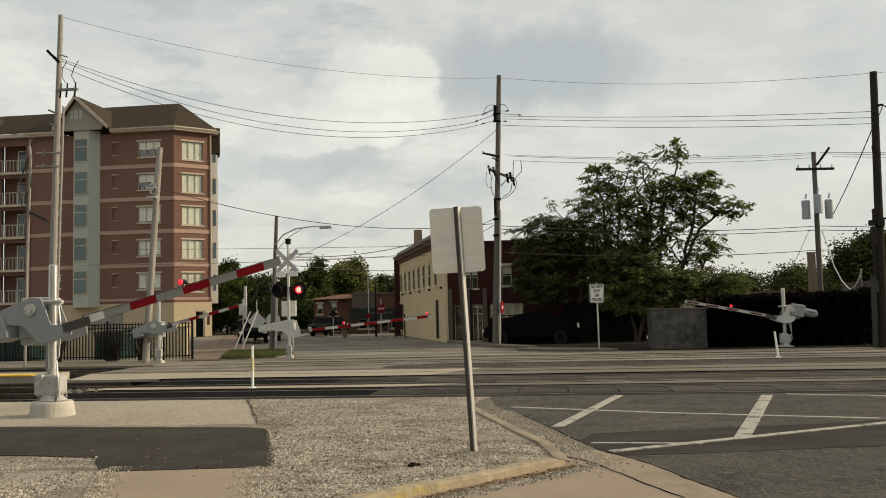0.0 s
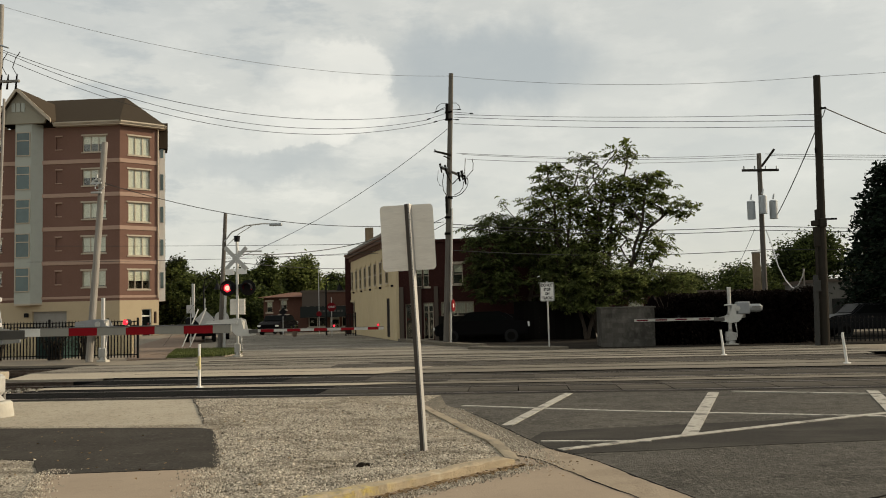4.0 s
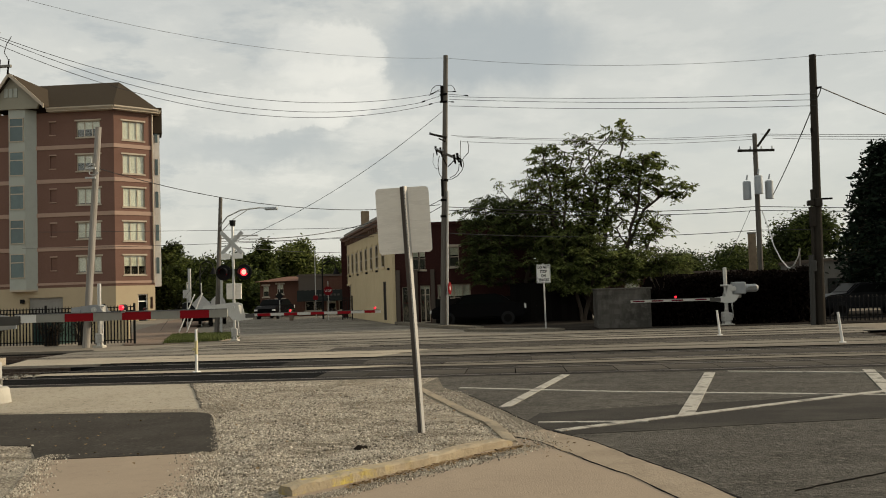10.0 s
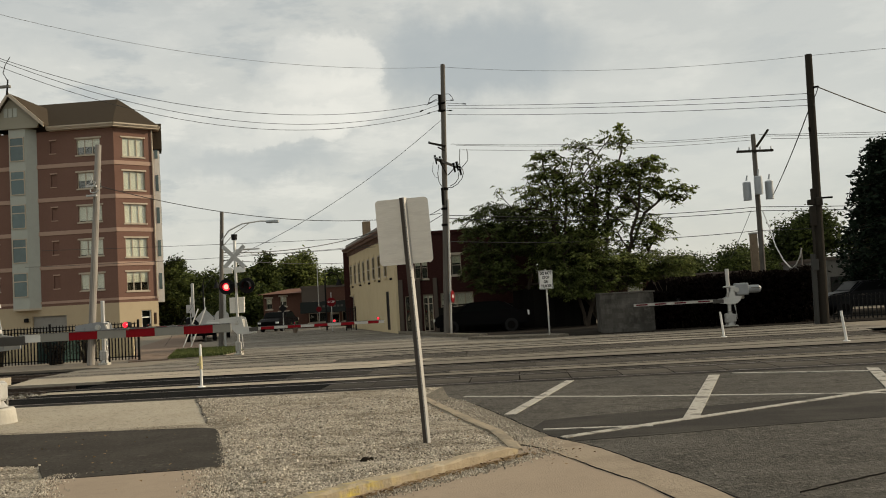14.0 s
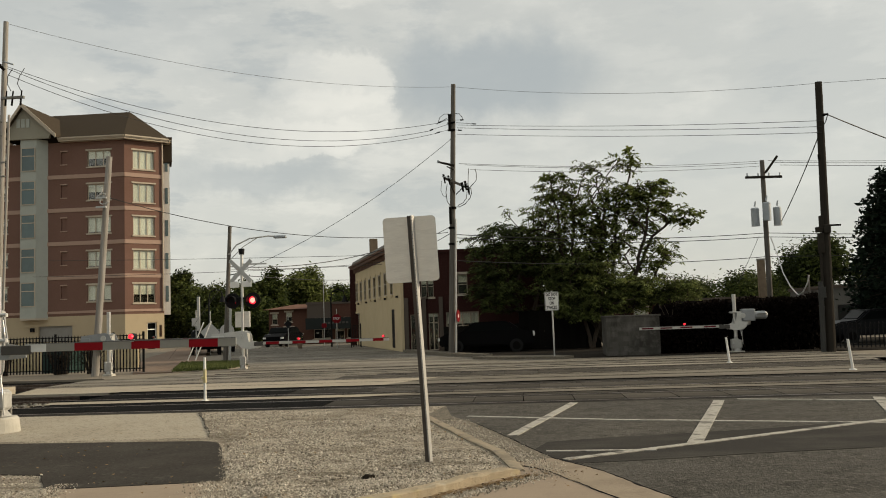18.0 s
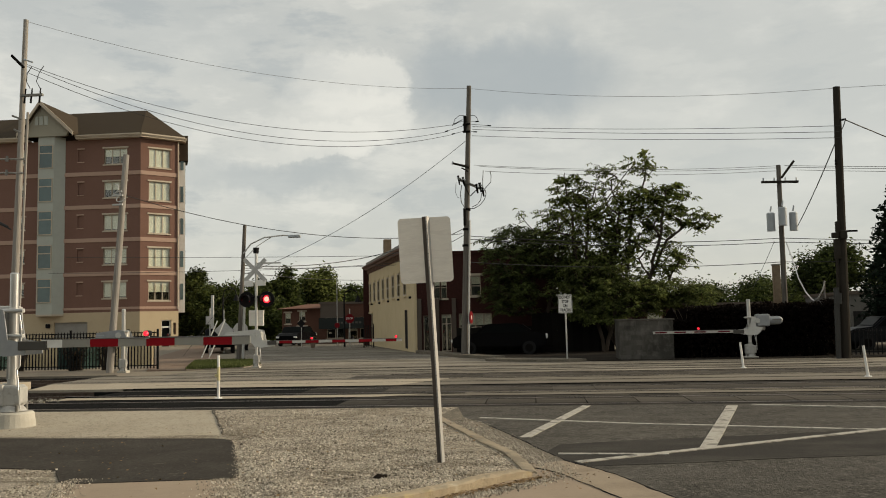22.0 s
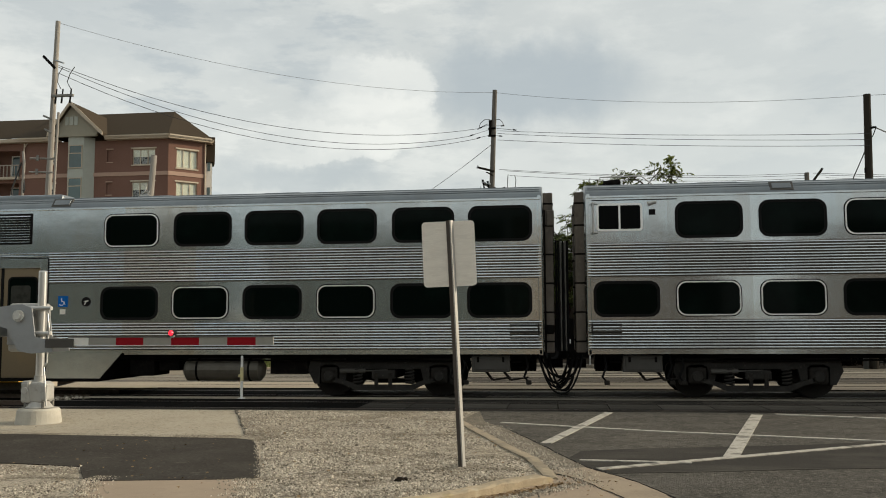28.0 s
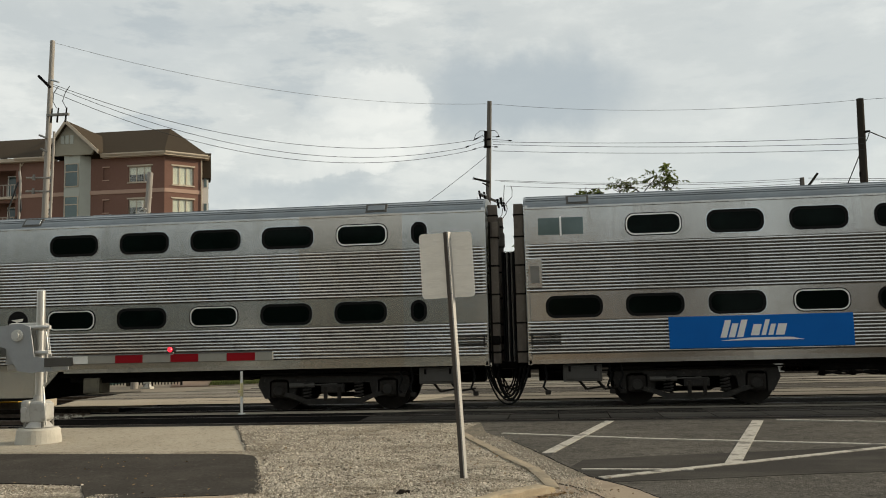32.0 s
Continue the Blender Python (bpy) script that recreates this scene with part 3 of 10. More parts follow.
# Paler tone painted on door glass as daylight from the far side.
M["innerlight"] = material("dim_daylight_tone", (0.045, 0.046, 0.040), 0.2, spots=((5, 0.6, (0.02, 0.021, 0.018), 0.45, 0.6),), spec=0.1)
M["rimbright"] = material("window_rim_bright", (0.80, 0.80, 0.78), 0.3, 0.6)
M["rubber"] = material("rubber_black", (0.009, 0.009, 0.009), 0.8, spec=0.1)
M["battery"] = material("equipment_box_grey", (0.065, 0.061, 0.054), 0.7, 0.1, spots=((4, 0.5, (0.05, 0.046, 0.04), 0.42, 0.62),))
M["truckframe"] = material("dusty_truck_frame", (0.026, 0.024, 0.021), 0.75, spots=((3, 0.6, (0.012, 0.011, 0.010), 0.44, 0.60), (16, 0.5, (0.085, 0.078, 0.066), 0.58, 0.7)), spec=0.25)
M["truck"] = material("truck_casting", (0.019, 0.017, 0.015), 0.8, 0.0, spots=((4, 0.5, (0.03, 0.026, 0.022), 0.42, 0.62), (20, 0.5, (0.075, 0.066, 0.055), 0.58, 0.72)), spec=0.15)
M["under"] = material("underframe_black", (0.007, 0.0065, 0.006), 0.85, spots=((5, 0.4, (0.025, 0.021, 0.018), 0.5, 0.7),))
M["noticeblue"] = material("blue_notice", (0.03, 0.07, 0.24), 0.5, spots=((30, 0.8, (0.6, 0.62, 0.66), 0.58, 0.62),))
M["airtank"] = material("air_tank_bronze", (0.115, 0.104, 0.084), 0.42, 0.35, spots=((4, 0.5, (0.06, 0.053, 0.044), 0.45, 0.65),))
M["boxtan"] = material("equipment_box_tan", (0.16, 0.142, 0.10), 0.65, 0.1, spots=((4, 0.5, (0.07, 0.062, 0.046), 0.42, 0.62),))
M["tank"] = material("air_tank_grey", (0.19, 0.183, 0.165), 0.6, 0.3, spots=((4, 0.5, (0.11, 0.10, 0.09), 0.45, 0.65),))
M["blue"] = material("panel_blue", (0.004, 0.115, 0.42), 0.5, spots=((2, 0.2, (0.004, 0.09, 0.34), 0.45, 0.65),), spec=0.12)
M["wheelsteel"] = material("wheel_steel", (0.02, 0.018, 0.016), 0.7, 0.0, spots=((6, 0.5, (0.032, 0.027, 0.023), 0.42, 0.62),), spec=0.15)
M["closing"] = material("plain_brick", (0.15, 0.132, 0.118), 0.9, spots=((0.2, 0.6, (0.25, 0.222, 0.195), 0.45, 0.6), (0.5, 0.5, (0.07, 0.064, 0.06), 0.5, 0.65)), bump=((20, 0.01),))
# Earth colour with the shade of trees and hedge put into it.
M["soil_shaded"] = material("shaded_soil", (0.026, 0.022, 0.018), 0.95, spots=((0.7, 0.5, (0.05, 0.043, 0.035), 0.42, 0.64), (12, 0.5, (0.025, 0.021, 0.018), 0.5, 0.7)), bump=((25, 0.02),))
# Stains are the concrete's own; its base is darkened for the shade there.
M["dockstone"] = material("stained_concrete_shaded", (0.10, 0.094, 0.084), 0.9, vary=0.16, spots=((0.9, 0.75, (0.042, 0.040, 0.035), 0.44, 0.58, (1, 1, 0.6)), (2.5, 0.5, (0.15, 0.142, 0.128), 0.52, 0.64), (6, 0.4, (0.12, 0.114, 0.105), 0.52, 0.7, (1, 1, 0.4)), (30, 0.3, (0.05, 0.048, 0.044), 0.55, 0.7)), bump=((20, 0.01),))
M["bayglass"] = material("bay_glass", (0.085, 0.13, 0.13), 0.08, spots=((0.7, 0.5, (0.05, 0.08, 0.082), 0.45, 0.6),), spec=0.6, vary=0.2)


def pane_material():
    m = bpy.data.materials.new("clear_pane")
    m.use_nodes = True
    nt = m.node_tree
    N, Lk = nt.nodes.new, nt.links.new
    t, g, mx = N("ShaderNodeBsdfTransparent"), N("ShaderNodeBsdfGlossy"), N("ShaderNodeMixShader")
    t.inputs[0].default_value = (0.92, 0.93, 0.88, 1)
    g.inputs["Roughness"].default_value = 0.03
    mx.inputs[0].default_value = 0.09
    Lk(t.outputs[0], mx.inputs[1])
    Lk(g.outputs[0], mx.inputs[2])
    Lk(mx.outputs[0], nt.nodes["Material Output"].inputs[0])
    return m


M["glass"] = pane_material()
M["carglass"] = material("car_glass", (0.004, 0.005, 0.005), 0.3, spec=0.03)
M["closing_dark"] = material("plain_wall_dark", (0.10, 0.115, 0.105), 0.9, spots=((0.25, 0.6, (0.17, 0.185, 0.17), 0.45, 0.6), (0.6, 0.5, (0.02, 0.025, 0.02), 0.5, 0.65)))
M["closing_tan"] = material("plain_wall_tan", (0.36, 0.29, 0.22), 0.9, spots=((0.25, 0.5, (0.30, 0.22, 0.14), 0.45, 0.6),))
M["footing"] = material("footing_concrete", (0.46, 0.44, 0.385), 0.9, spots=((4, 0.5, (0.34, 0.32, 0.275), 0.45, 0.65), (30, 0.4, (0.22, 0.2, 0.17), 0.58, 0.7)), bump=((40, 0.01),))
M["doordark"] = material("dark_roller_door", (0.022, 0.022, 0.021), 0.6, spots=((3, 0.4, (0.014, 0.014, 0.013), 0.45, 0.64),), spec=0.1)
# Board colour taken almost to black, in place of the tree shade.
M["shadeboard"] = material("shaded_board", (0.010, 0.009, 0.008), 0.9, vary=0.3)
M["patch"] = material("asphalt_patch", (0.048, 0.043, 0.037), 0.9, spots=((1.2, 0.6, (0.07, 0.064, 0.055), 0.42, 0.62), (18, 0.6, (0.10, 0.096, 0.088), 0.57, 0.68), (26, 0.6, (0.018, 0.0175, 0.0165), 0.55, 0.66), (2.2, 0.5, (0.14, 0.128, 0.11), 0.62, 0.72)), bump=((60, 0.01),))
M["grit"] = material("road_edge_grit", (0.185, 0.162, 0.128), 0.95, spots=((1.5, 0.6, (0.12, 0.107, 0.088), 0.45, 0.6), (12, 0.5, (0.08, 0.07, 0.058), 0.53, 0.64), (30, 0.7, (0.36, 0.32, 0.26), 0.55, 0.64), (45, 0.6, (0.05, 0.045, 0.037), 0.54, 0.64)), bump=((36, 0.03),))
M["joint"] = material("joint_filler", (0.10, 0.09, 0.075), 0.92, spots=((14, 0.6, (0.2, 0.18, 0.15), 0.48, 0.62),), bump=((40, 0.01),))
M["gutter"] = material("gutter_dirty", (0.30, 0.247, 0.187), 0.92, spots=((2.2, 0.5, (0.20, 0.162, 0.122), 0.45, 0.62), (9, 0.3, (0.33, 0.28, 0.215), 0.54, 0.68), (24, 0.3, (0.16, 0.132, 0.10), 0.57, 0.68)), bump=((40, 0.012),))


# ---------- mesh helpers ----------
def thing(name, loc=(0, 0, 0), label="", category="", group="", rz=0.0):
    ob = new(name)
    ob.empty_display_size = 0.2
    ob.matrix_basis = pose(*loc, 0, 0, rz)
    return tagged(ob, label, category, group)


def part(name, bm, mat, parent=None, label="", smooth=False):
    me = bpy.data.meshes.new(name)
    bm.to_mesh(me)
    bm.free()
    return part_mesh(name, me, mat, parent, label, smooth)


def part_mesh(name, me, mat, parent=None, label="", smooth=False):
    if not me.materials:
        me.materials.append(mat)
    if smooth:
        me.polygons.foreach_set("use_smooth", [True] * len(me.polygons))
    ob = new(name, me)
    if parent is not None:
        ob.parent = parent
    return tagged(ob, label)


def box(bm, x0, x1, y0, y1, z0, z1, bevel=0.0, m=None):
    r = bmesh.ops.create_cube(bm, size=1)
    v = r["verts"]
    bmesh.ops.scale(bm, vec=(x1 - x0, y1 - y0, z1 - z0), verts=v)
    bmesh.ops.translate(bm, vec=((x0 + x1) / 2, (y0 + y1) / 2, (z0 + z1) / 2), verts=v)
    if bevel:
        e = list({e for a in v for e in a.link_edges})
        v = bmesh.ops.bevel(bm, geom=e, offset=bevel, segments=2, affect="EDGES", profile=0.5)["verts"]
    if m is not None:
        bmesh.ops.transform(bm, matrix=m, verts=v)
    return bm


def boxes(*rows, bevel=0.0):
    bm = bmesh.new()
    for r in rows:
        box(bm, *r, bevel=bevel)
    return bm


def rod(bm, a, b, r0, r1=None, seg=10, caps=True):
    a, b = Vector(a), Vector(b)
    r1 = r0 if r1 is None else r1
    d = b - a
    q = d.to_track_quat("Z", "Y").to_matrix()
    ring = []
    for p, r in ((a, r0), (b, r1)):
        ring.append([bm.verts.new(p + q @ Vector((r * math.cos(k * math.tau / seg), r * math.sin(k * math.tau / seg), 0))) for k in range(seg)])
    for k in range(seg):
        bm.faces.new((ring[0][k], ring[0][(k + 1) % seg], ring[1][(k + 1) % seg], ring[1][k]))
    if caps:
        bm.faces.new(ring[0][::-1])
        bm.faces.new(ring[1])
    return bm


def rods(*rows, seg=10):
    bm = bmesh.new()
    for r in rows:
        rod(bm, *r, seg=seg)
    return bm


def tube(bm, pts, r, seg=6, r_end=None):
    """A bent round bar through the points."""
    pts = [Vector(p) for p in pts]
    rings = []
    for i, p in enumerate(pts):
        d = (pts[min(i + 1, len(pts) - 1)] - pts[max(i - 1, 0)]).normalized()
        u = d.orthogonal().normalized() if i == 0 else (u - d * u.dot(d)).normalized()
        w = d.cross(u)
        rr = r if r_end is None else r + (r_end - r) * i / (len(pts) - 1)
        rings.append([bm.verts.new(p + (u * math.cos(k * math.tau / seg) + w * math.sin(k * math.tau / seg)) * rr) for k in range(seg)])
    for a, b in zip(rings, rings[1:]):
        for k in range(seg):
            bm.faces.new((a[k], a[(k + 1) % seg], b[(k + 1) % seg], b[k]))
    bm.faces.new(rings[0][::-1])
    bm.faces.new(rings[-1])
    return bm


def slab(bm, pts, z0, z1):
    """A flat plate over a polygon."""
    lo = [bm.verts.new((x, y, z0)) for x, y in pts]
    hi = [bm.verts.new((x, y, z1)) for x, y in pts]
    n = len(pts)
    bm.faces.new(hi)
    bm.faces.new(lo[::-1])
    for k in range(n):
        bm.faces.new((lo[k], lo[(k + 1) % n], hi[(k + 1) % n], hi[k]))
    bmesh.ops.recalc_face_normals(bm, faces=bm.faces)
    return bm


def plate_xz(bm, pts, y0, y1):
    """An upright plate: outline in x and z, from y0 to y1."""
    a = [bm.verts.new((x, y0, z)) for x, z in pts]
    b = [bm.verts.new((x, y1, z)) for x, z in pts]
    n = len(pts)
    bm.faces.new(a)
    bm.faces.new(b[::-1])
    for k in range(n):
        bm.faces.new((a[(k + 1) % n], a[k], b[k], b[(k + 1) % n]))
    bmesh.ops.recalc_face_normals(bm, faces=bm.faces)
    return bm


def rounded(x0, x1, z0, z1, r, n=5):
    pts = []
    for cx, cz, a0 in ((x1 - r, z1 - r, 0), (x0 + r, z1 - r, 90), (x0 + r, z0 + r, 180), (x1 - r, z0 + r, 270)):
        for k in range(n + 1):
            a = radians(a0 + 90 * k / n)
            pts.append((cx + r * math.cos(a), cz + r * math.sin(a)))
    return pts


def ring_xz(bm, outer, inner, y0, y1):
    """A frame between two outlines of equal length, from y0 (front) to y1."""
    A = [[bm.verts.new((x, y, z)) for x, z in o] for o, y in ((outer, y0), (inner, y0), (outer, y1), (inner, y1))]
    n = len(outer)
    for k in range(n):
        j = (k + 1) % n
        bm.faces.new((A[0][k], A[1][k], A[1][j], A[0][j]))
        bm.faces.new((A[2][k], A[0][k], A[0][j], A[2][j]))
        bm.faces.new((A[1][k], A[3][k], A[3][j], A[1][j]))
    bmesh.ops.recalc_face_normals(bm, faces=bm.faces)
    return bm


def lettering(name, text, size, mat, parent, m, label="", depth=0.002, bold=0.0):
    """Raised letters. m: their pose in the parent's space; they read along x and stand along y."""
    cu = bpy.data.curves.new(name, "FONT")
    cu.body, cu.size, cu.extrude, cu.align_x, cu.align_y = text, size, depth, "CENTER", "CENTER"
    cu.offset = bold
    tmp = bpy.data.objects.new(name, cu)
    scene.collection.objects.link(tmp)
    me = bpy.data.meshes.new_from_object(tmp.evaluated_get(bpy.context.evaluated_depsgraph_get()))
    bpy.data.objects.remove(tmp)
    ob = part_mesh(name, me, mat, parent, label)
    ob.matrix_basis = m
    return ob


def soup(name, verts, faces, mat, parent=None, label="", kind=""):
    me = bpy.data.meshes.new(name)
    me.from_pydata(verts, [], faces)
    ob = part_mesh(name, me, mat, parent, label)
    return tagged(ob, kind=kind)


def setting(name, bm, mat, label="", category=""):
    return tagged(part(name, bm, mat, None), label, category, kind="structure")


# ---------- ground, road, tracks ----------
RAILS = ((17.42, 18.86), (20.68, 22.12), (26.02, 27.46))     # y of the rails of the three tracks
XW, XE = -11.2, 9.0                                          # ends of the paved crossing


def build_ground():
    bm = bmesh.new()
    slab(bm, [(-1500, -1500), (1500, -1500), (1500, 16.98), (-1500, 16.98)], -0.6, -0.02)
    slab(bm, [(-1500, 30.2), (-14.6, 30.2), (-13.9, 29.2), (1500, 29.2), (1500, 1500), (-1500, 1500)], -0.6, -0.02)
    setting("ground", bm, M["dirt"], "bare tan earth and dust", "ground")
    # near left corner: gravel lot
    bm = bmesh.new()
    slab(bm, [(-60, -12), (-2.9, -12), (-2.75, 6.2), (-2.1, 6.95), (-1.53, 7.73), (-1.09, 8.27), (-0.68, 8.77), (-0.46, 9.12), (-0.14, 9.5), (-0.18, 10.12), (-0.66, 11.92), (-1.52, 14.63), (-1.66, 15.2), (-1.45, 16.98), (-6.2, 16.98), (-4.65, 13.05), (-60, 13.3)], -0.1, 0.0)
    setting("gravel_lot", bm, M["gravel"], "pale grey gravel lot with scattered stones", "gravel")
    bm = bmesh.new()
    slab(bm, [(-60, 13.3), (-4.65, 13.05), (-6.2, 16.98), (-60, 16.98)], -0.1, -0.004)
    setting("verge", bm, M["verge"], "worn dusty gravel strip beside the track", "gravel")
    # asphalt patch let into the gravel
    bm = bmesh.new()
    slab(bm, [(-14, 12.95), (-8.06, 12.8), (-4.6, 12.58), (-4.42, 12.5), (-4.27, 12.36), (-4.16, 12.15), (-3.62, 10.7), (-3.2, 9.5), (-3.2, 9.38), (-3.3, 9.28), (-4.95, 9.0), (-5.5, 9.9), (-6.4, 10.08), (-14, 10.4)], -0.05, 0.012)
    setting("asphalt_patch", bm, M["patch"], "fresh black asphalt patch on the gravel", "pavement")
    bm = bmesh.new()
    slab(bm, [(-4.95, 8.99), (-3.3, 9.27), (-3.15, 9.22), (-2.85, 8.4), (-2.57, 7.48), (-2.45, 6.6), (-2.5, -5), (-3.5, -5), (-3.75, 5.5), (-4.35, 7.6)], -0.05, 0.006)
    setting("pavement_strip", bm, M["apron"], "tan concrete footway strip", "pavement")
    bm = bmesh.new()
    slab(bm, [(-3.0, -12), (4.6, -12), (2.4, 3.0), (0.92, 7.85), (0.57, 8.66), (0.24, 9.55), (0.0, 9.9), (-0.10, 9.45), (-0.40, 9.06), (-0.63, 8.70), (-1.05, 8.2), (-1.5, 7.66), (-2.2, 6.8), (-2.5, 6.3)], -0.05, 0.004)
    setting("apron", bm, M["apron"], "warm tan concrete driveway apron", "pavement")
    # near road
    bm = bmesh.new()
    slab(bm, [(80, -12), (80, 17.0), (-1.45, 17.0), (-1.2, 15.1), (-0.72, 13.92), (-0.36, 12.74), (0.08, 11.19), (0.33, 10.42), (0.56, 10.0), (0.84, 9.41), (1.1, 8.6), (1.39, 7.82), (2.7, 3.0), (5.4, -12)], -0.05, 0.0)
    setting("road", bm, M["asphalt"], "grey worn asphalt road", "road")
    bm = bmesh.new()
    slab(bm, [(0.12, 11.1), (0.35, 10.42), (0.6, 10.03), (1.76, 10.25), (2.53, 10.46), (4.3, 10.78), (6, 11.15), (12, 12.4), (30, 14.8), (30, 17.0), (12, 15.0), (6, 13.65), (3.35, 12.62), (2.19, 12.32), (1.1, 12.06), (0.3, 11.75)], -0.02, 0.004)
    setting("road_patch", bm, M["tar"], "dark repaired asphalt strip across the road", "road")
    # gutter of concrete between kerb and asphalt
    bm = bmesh.new()
    slab(bm, [(-0.10, 10.12), (0.0, 9.9), (0.24, 9.55), (0.57, 8.66), (0.92, 7.85), (2.4, 3.0), (4.6, -12), (5.4, -12), (2.7, 3.0), (1.39, 7.82), (1.1, 8.6), (0.84, 9.41), (0.56, 10.0), (0.33, 10.42)], -0.05, 0.008)
    setting("gutter", bm, M["gutter"], "stained concrete gutter along the road", "gutter")
    bm = bmesh.new()
    slab(bm, [(-1.2, 15.1), (-1.44, 16.9), (-1.66, 15.3), (-1.46, 14.6), (-1.0, 13.2), (-0.6, 11.92), (-0.28, 11.02), (-0.10, 10.12), (0.33, 10.42), (0.08, 11.19), (-0.36, 12.74), (-0.72, 13.92)], -0.05, 0.008)
    setting("gutter_grit", bm, M["grit"], "worn gritty edge of the road below the kerb", "gutter")
    kerb_run([(-1.62, 15.1), (-1.49, 14.63), (-1.03, 13.2), (-0.64, 11.92), (-0.32, 11.02), (-0.14, 10.12), (-0.06, 9.56)], 0.14, 0.026, M["kerb"], 2)
    kerb_run([(-0.11, 9.47), (-0.42, 9.12), (-0.67, 8.76), (-1.08, 8.27), (-1.27, 8.035)], 0.19, 0.095, M["kerb_worn"], 1, low_start=2)
    kerb_run([(-1.245, 8.065), (-1.54, 7.71), (-1.90, 7.26)], 0.19, 0.095, M["kerb_yellow"], 1, low_end=4)
    # open cracks along the edge of the asphalt and across the concrete
    for wide, run in ((0.020, [(-0.72, 13.92), (-0.36, 12.74), (0.08, 11.19), (0.33, 10.42), (0.56, 10.0), (0.84, 9.41), (1.1, 8.6), (1.39, 7.82), (2.7, 3.0)]), (0.012, [(0.0, 9.9), (0.24, 9.55), (0.57, 8.66), (0.92, 7.85), (2.4, 3.0)]), (0.045, [(-6.2, 16.9), (-5.75, 15.8), (-5.36, 14.87), (-4.95, 13.9), (-4.65, 13.1)]), (0.008, [(2.1, 7.15), (2.61, 7.51), (3.09, 7.81), (3.9, 8.3), (5.2, 8.9)])):
        bm = bmesh.new()
        a_side, b_side = [], []
        fine = []
        for p, q in zip(run, run[1:]):
            for j in range(24):
                fine.append(Vector(p).lerp(Vector(q), j / 24))
        for j, p in enumerate(fine):
            d = (fine[min(j + 1, len(fine) - 1)] - fine[max(j - 1, 0)]).normalized()
            n = Vector((-d.y, d.x))
            w = 0.001 + wide * max(0.0, noise.noise((p.x * 5, p.y * 5, 0.5)) + 0.15)
            p = p + n * (0.02 * noise.noise((p.x * 2, p.y * 2, 4.5)) + 0.015 * noise.noise((p.x * 9, p.y * 9, 1.5)))
            a_side.append(tuple(p + n * w))
            b_side.append(tuple(p - n * w))
        slab(bm, a_side + b_side[::-1], -0.02, 0.0125)
        setting("pavement_crack", bm, M["joint" if wide > 0.03 else "dark"], "dark open crack in the paving", "crack")
    # white lines
    lines = [[(-0.92, 15.03), (1.5, 14.0), 0.115], [(1.5, 14.0), (4.5, 13.07), 0.115], [(4.5, 13.07), (9, 11.6), 0.115], [(0.95, 16.9), (-0.16, 12.44), 0.15], [(3.52, 16.6), (2.09, 11.35), 0.19],
             [(6.25, 16.5), (5.0, 12.2), 0.19], [(0.46, 10.29), (4.75, 13.0), 0.125], [(4.75, 13.0), (9.5, 15.6), 0.125], [(0.26, 10.93), (1.55, 10.85), 0.085], [(3.86, 16.74), (6.0, 15.97), 0.11], [(6.0, 15.97), (9.5, 14.75), 0.11]]
    for k, (a, b, w) in enumerate(lines):
        a, b = Vector(a), Vector(b)
        n = (b - a).normalized().orthogonal() * (w / 2)
        bm = bmesh.new()
        slab(bm, [tuple(a + n), tuple(b + n), tuple(b - n), tuple(a - n)], -0.01, 0.009 + 0.0006 * k)
        setting("road_marking", bm, M["whiteline"], "worn white painted road line", "road marking")


def kerb_run(pts, w, h, mat, n, low_start=0, low_end=0):
    """Separate kerb stones along a bent line."""
    pts = [Vector((x, y, 0)) for x, y in pts]
    lens = [(b - a).length for a, b in zip(pts, pts[1:])]
    total = sum(lens)

    def at(s):
        for a, b, d in zip(pts, pts[1:], lens):
            if s <= d or b is pts[-1]:
                return a.lerp(b, s / d), (b - a).normalized()
            s -= d
    for k in range(n):
        bm = bmesh.new()
        cuts = 24
        prof = []
        for j in range(cuts + 1):
            p, d = at(total * (k + j / cuts) / n * 0.9995 + (0.012 if j == 0 else -0.012 if j == cuts else 0))
            s = Vector((-d.y, d.x, 0))
            hh = h * (0.9 + 0.12 * noise.noise(p * 2.1)) * (0.55 + 0.45 * min(1.0, (j + 0.3) / max(low_start, 0.3))) * (0.75 + 0.25 * min(1.0, (cuts - j + 0.3) / max(low_end, 0.3)))
            jag = lambda q: 0.016 * noise.noise((p.x * 9 + q, p.y * 9, q * 3))
            prof.append([bm.verts.new(p + s * (a + jag(i)) + Vector((0, 0, z + jag(i + 7)))) for i, (a, z) in enumerate(((-w / 2, -0.05), (-w / 2, hh * 0.75), (-w / 2 + 0.04, hh), (w / 2 - 0.03, hh), (w / 2, hh * 0.85), (w / 2, -0.05)))])
        for a, b in zip(prof, prof[1:]):
            for i in range(6):
                bm.faces.new((a[i], a[(i + 1) % 6], b[(i + 1) % 6], b[i]))
        bm.faces.new(prof[0][::-1])
        bm.faces.new(prof[-1])
        bmesh.ops.recalc_face_normals(bm, faces=bm.faces)
        setting("kerb", bm, mat, "weathered concrete kerb stone with worn yellow paint" if mat in (M["kerb_yellow"], M["kerb_worn"]) else "weathered concrete kerb stone", "kerb")


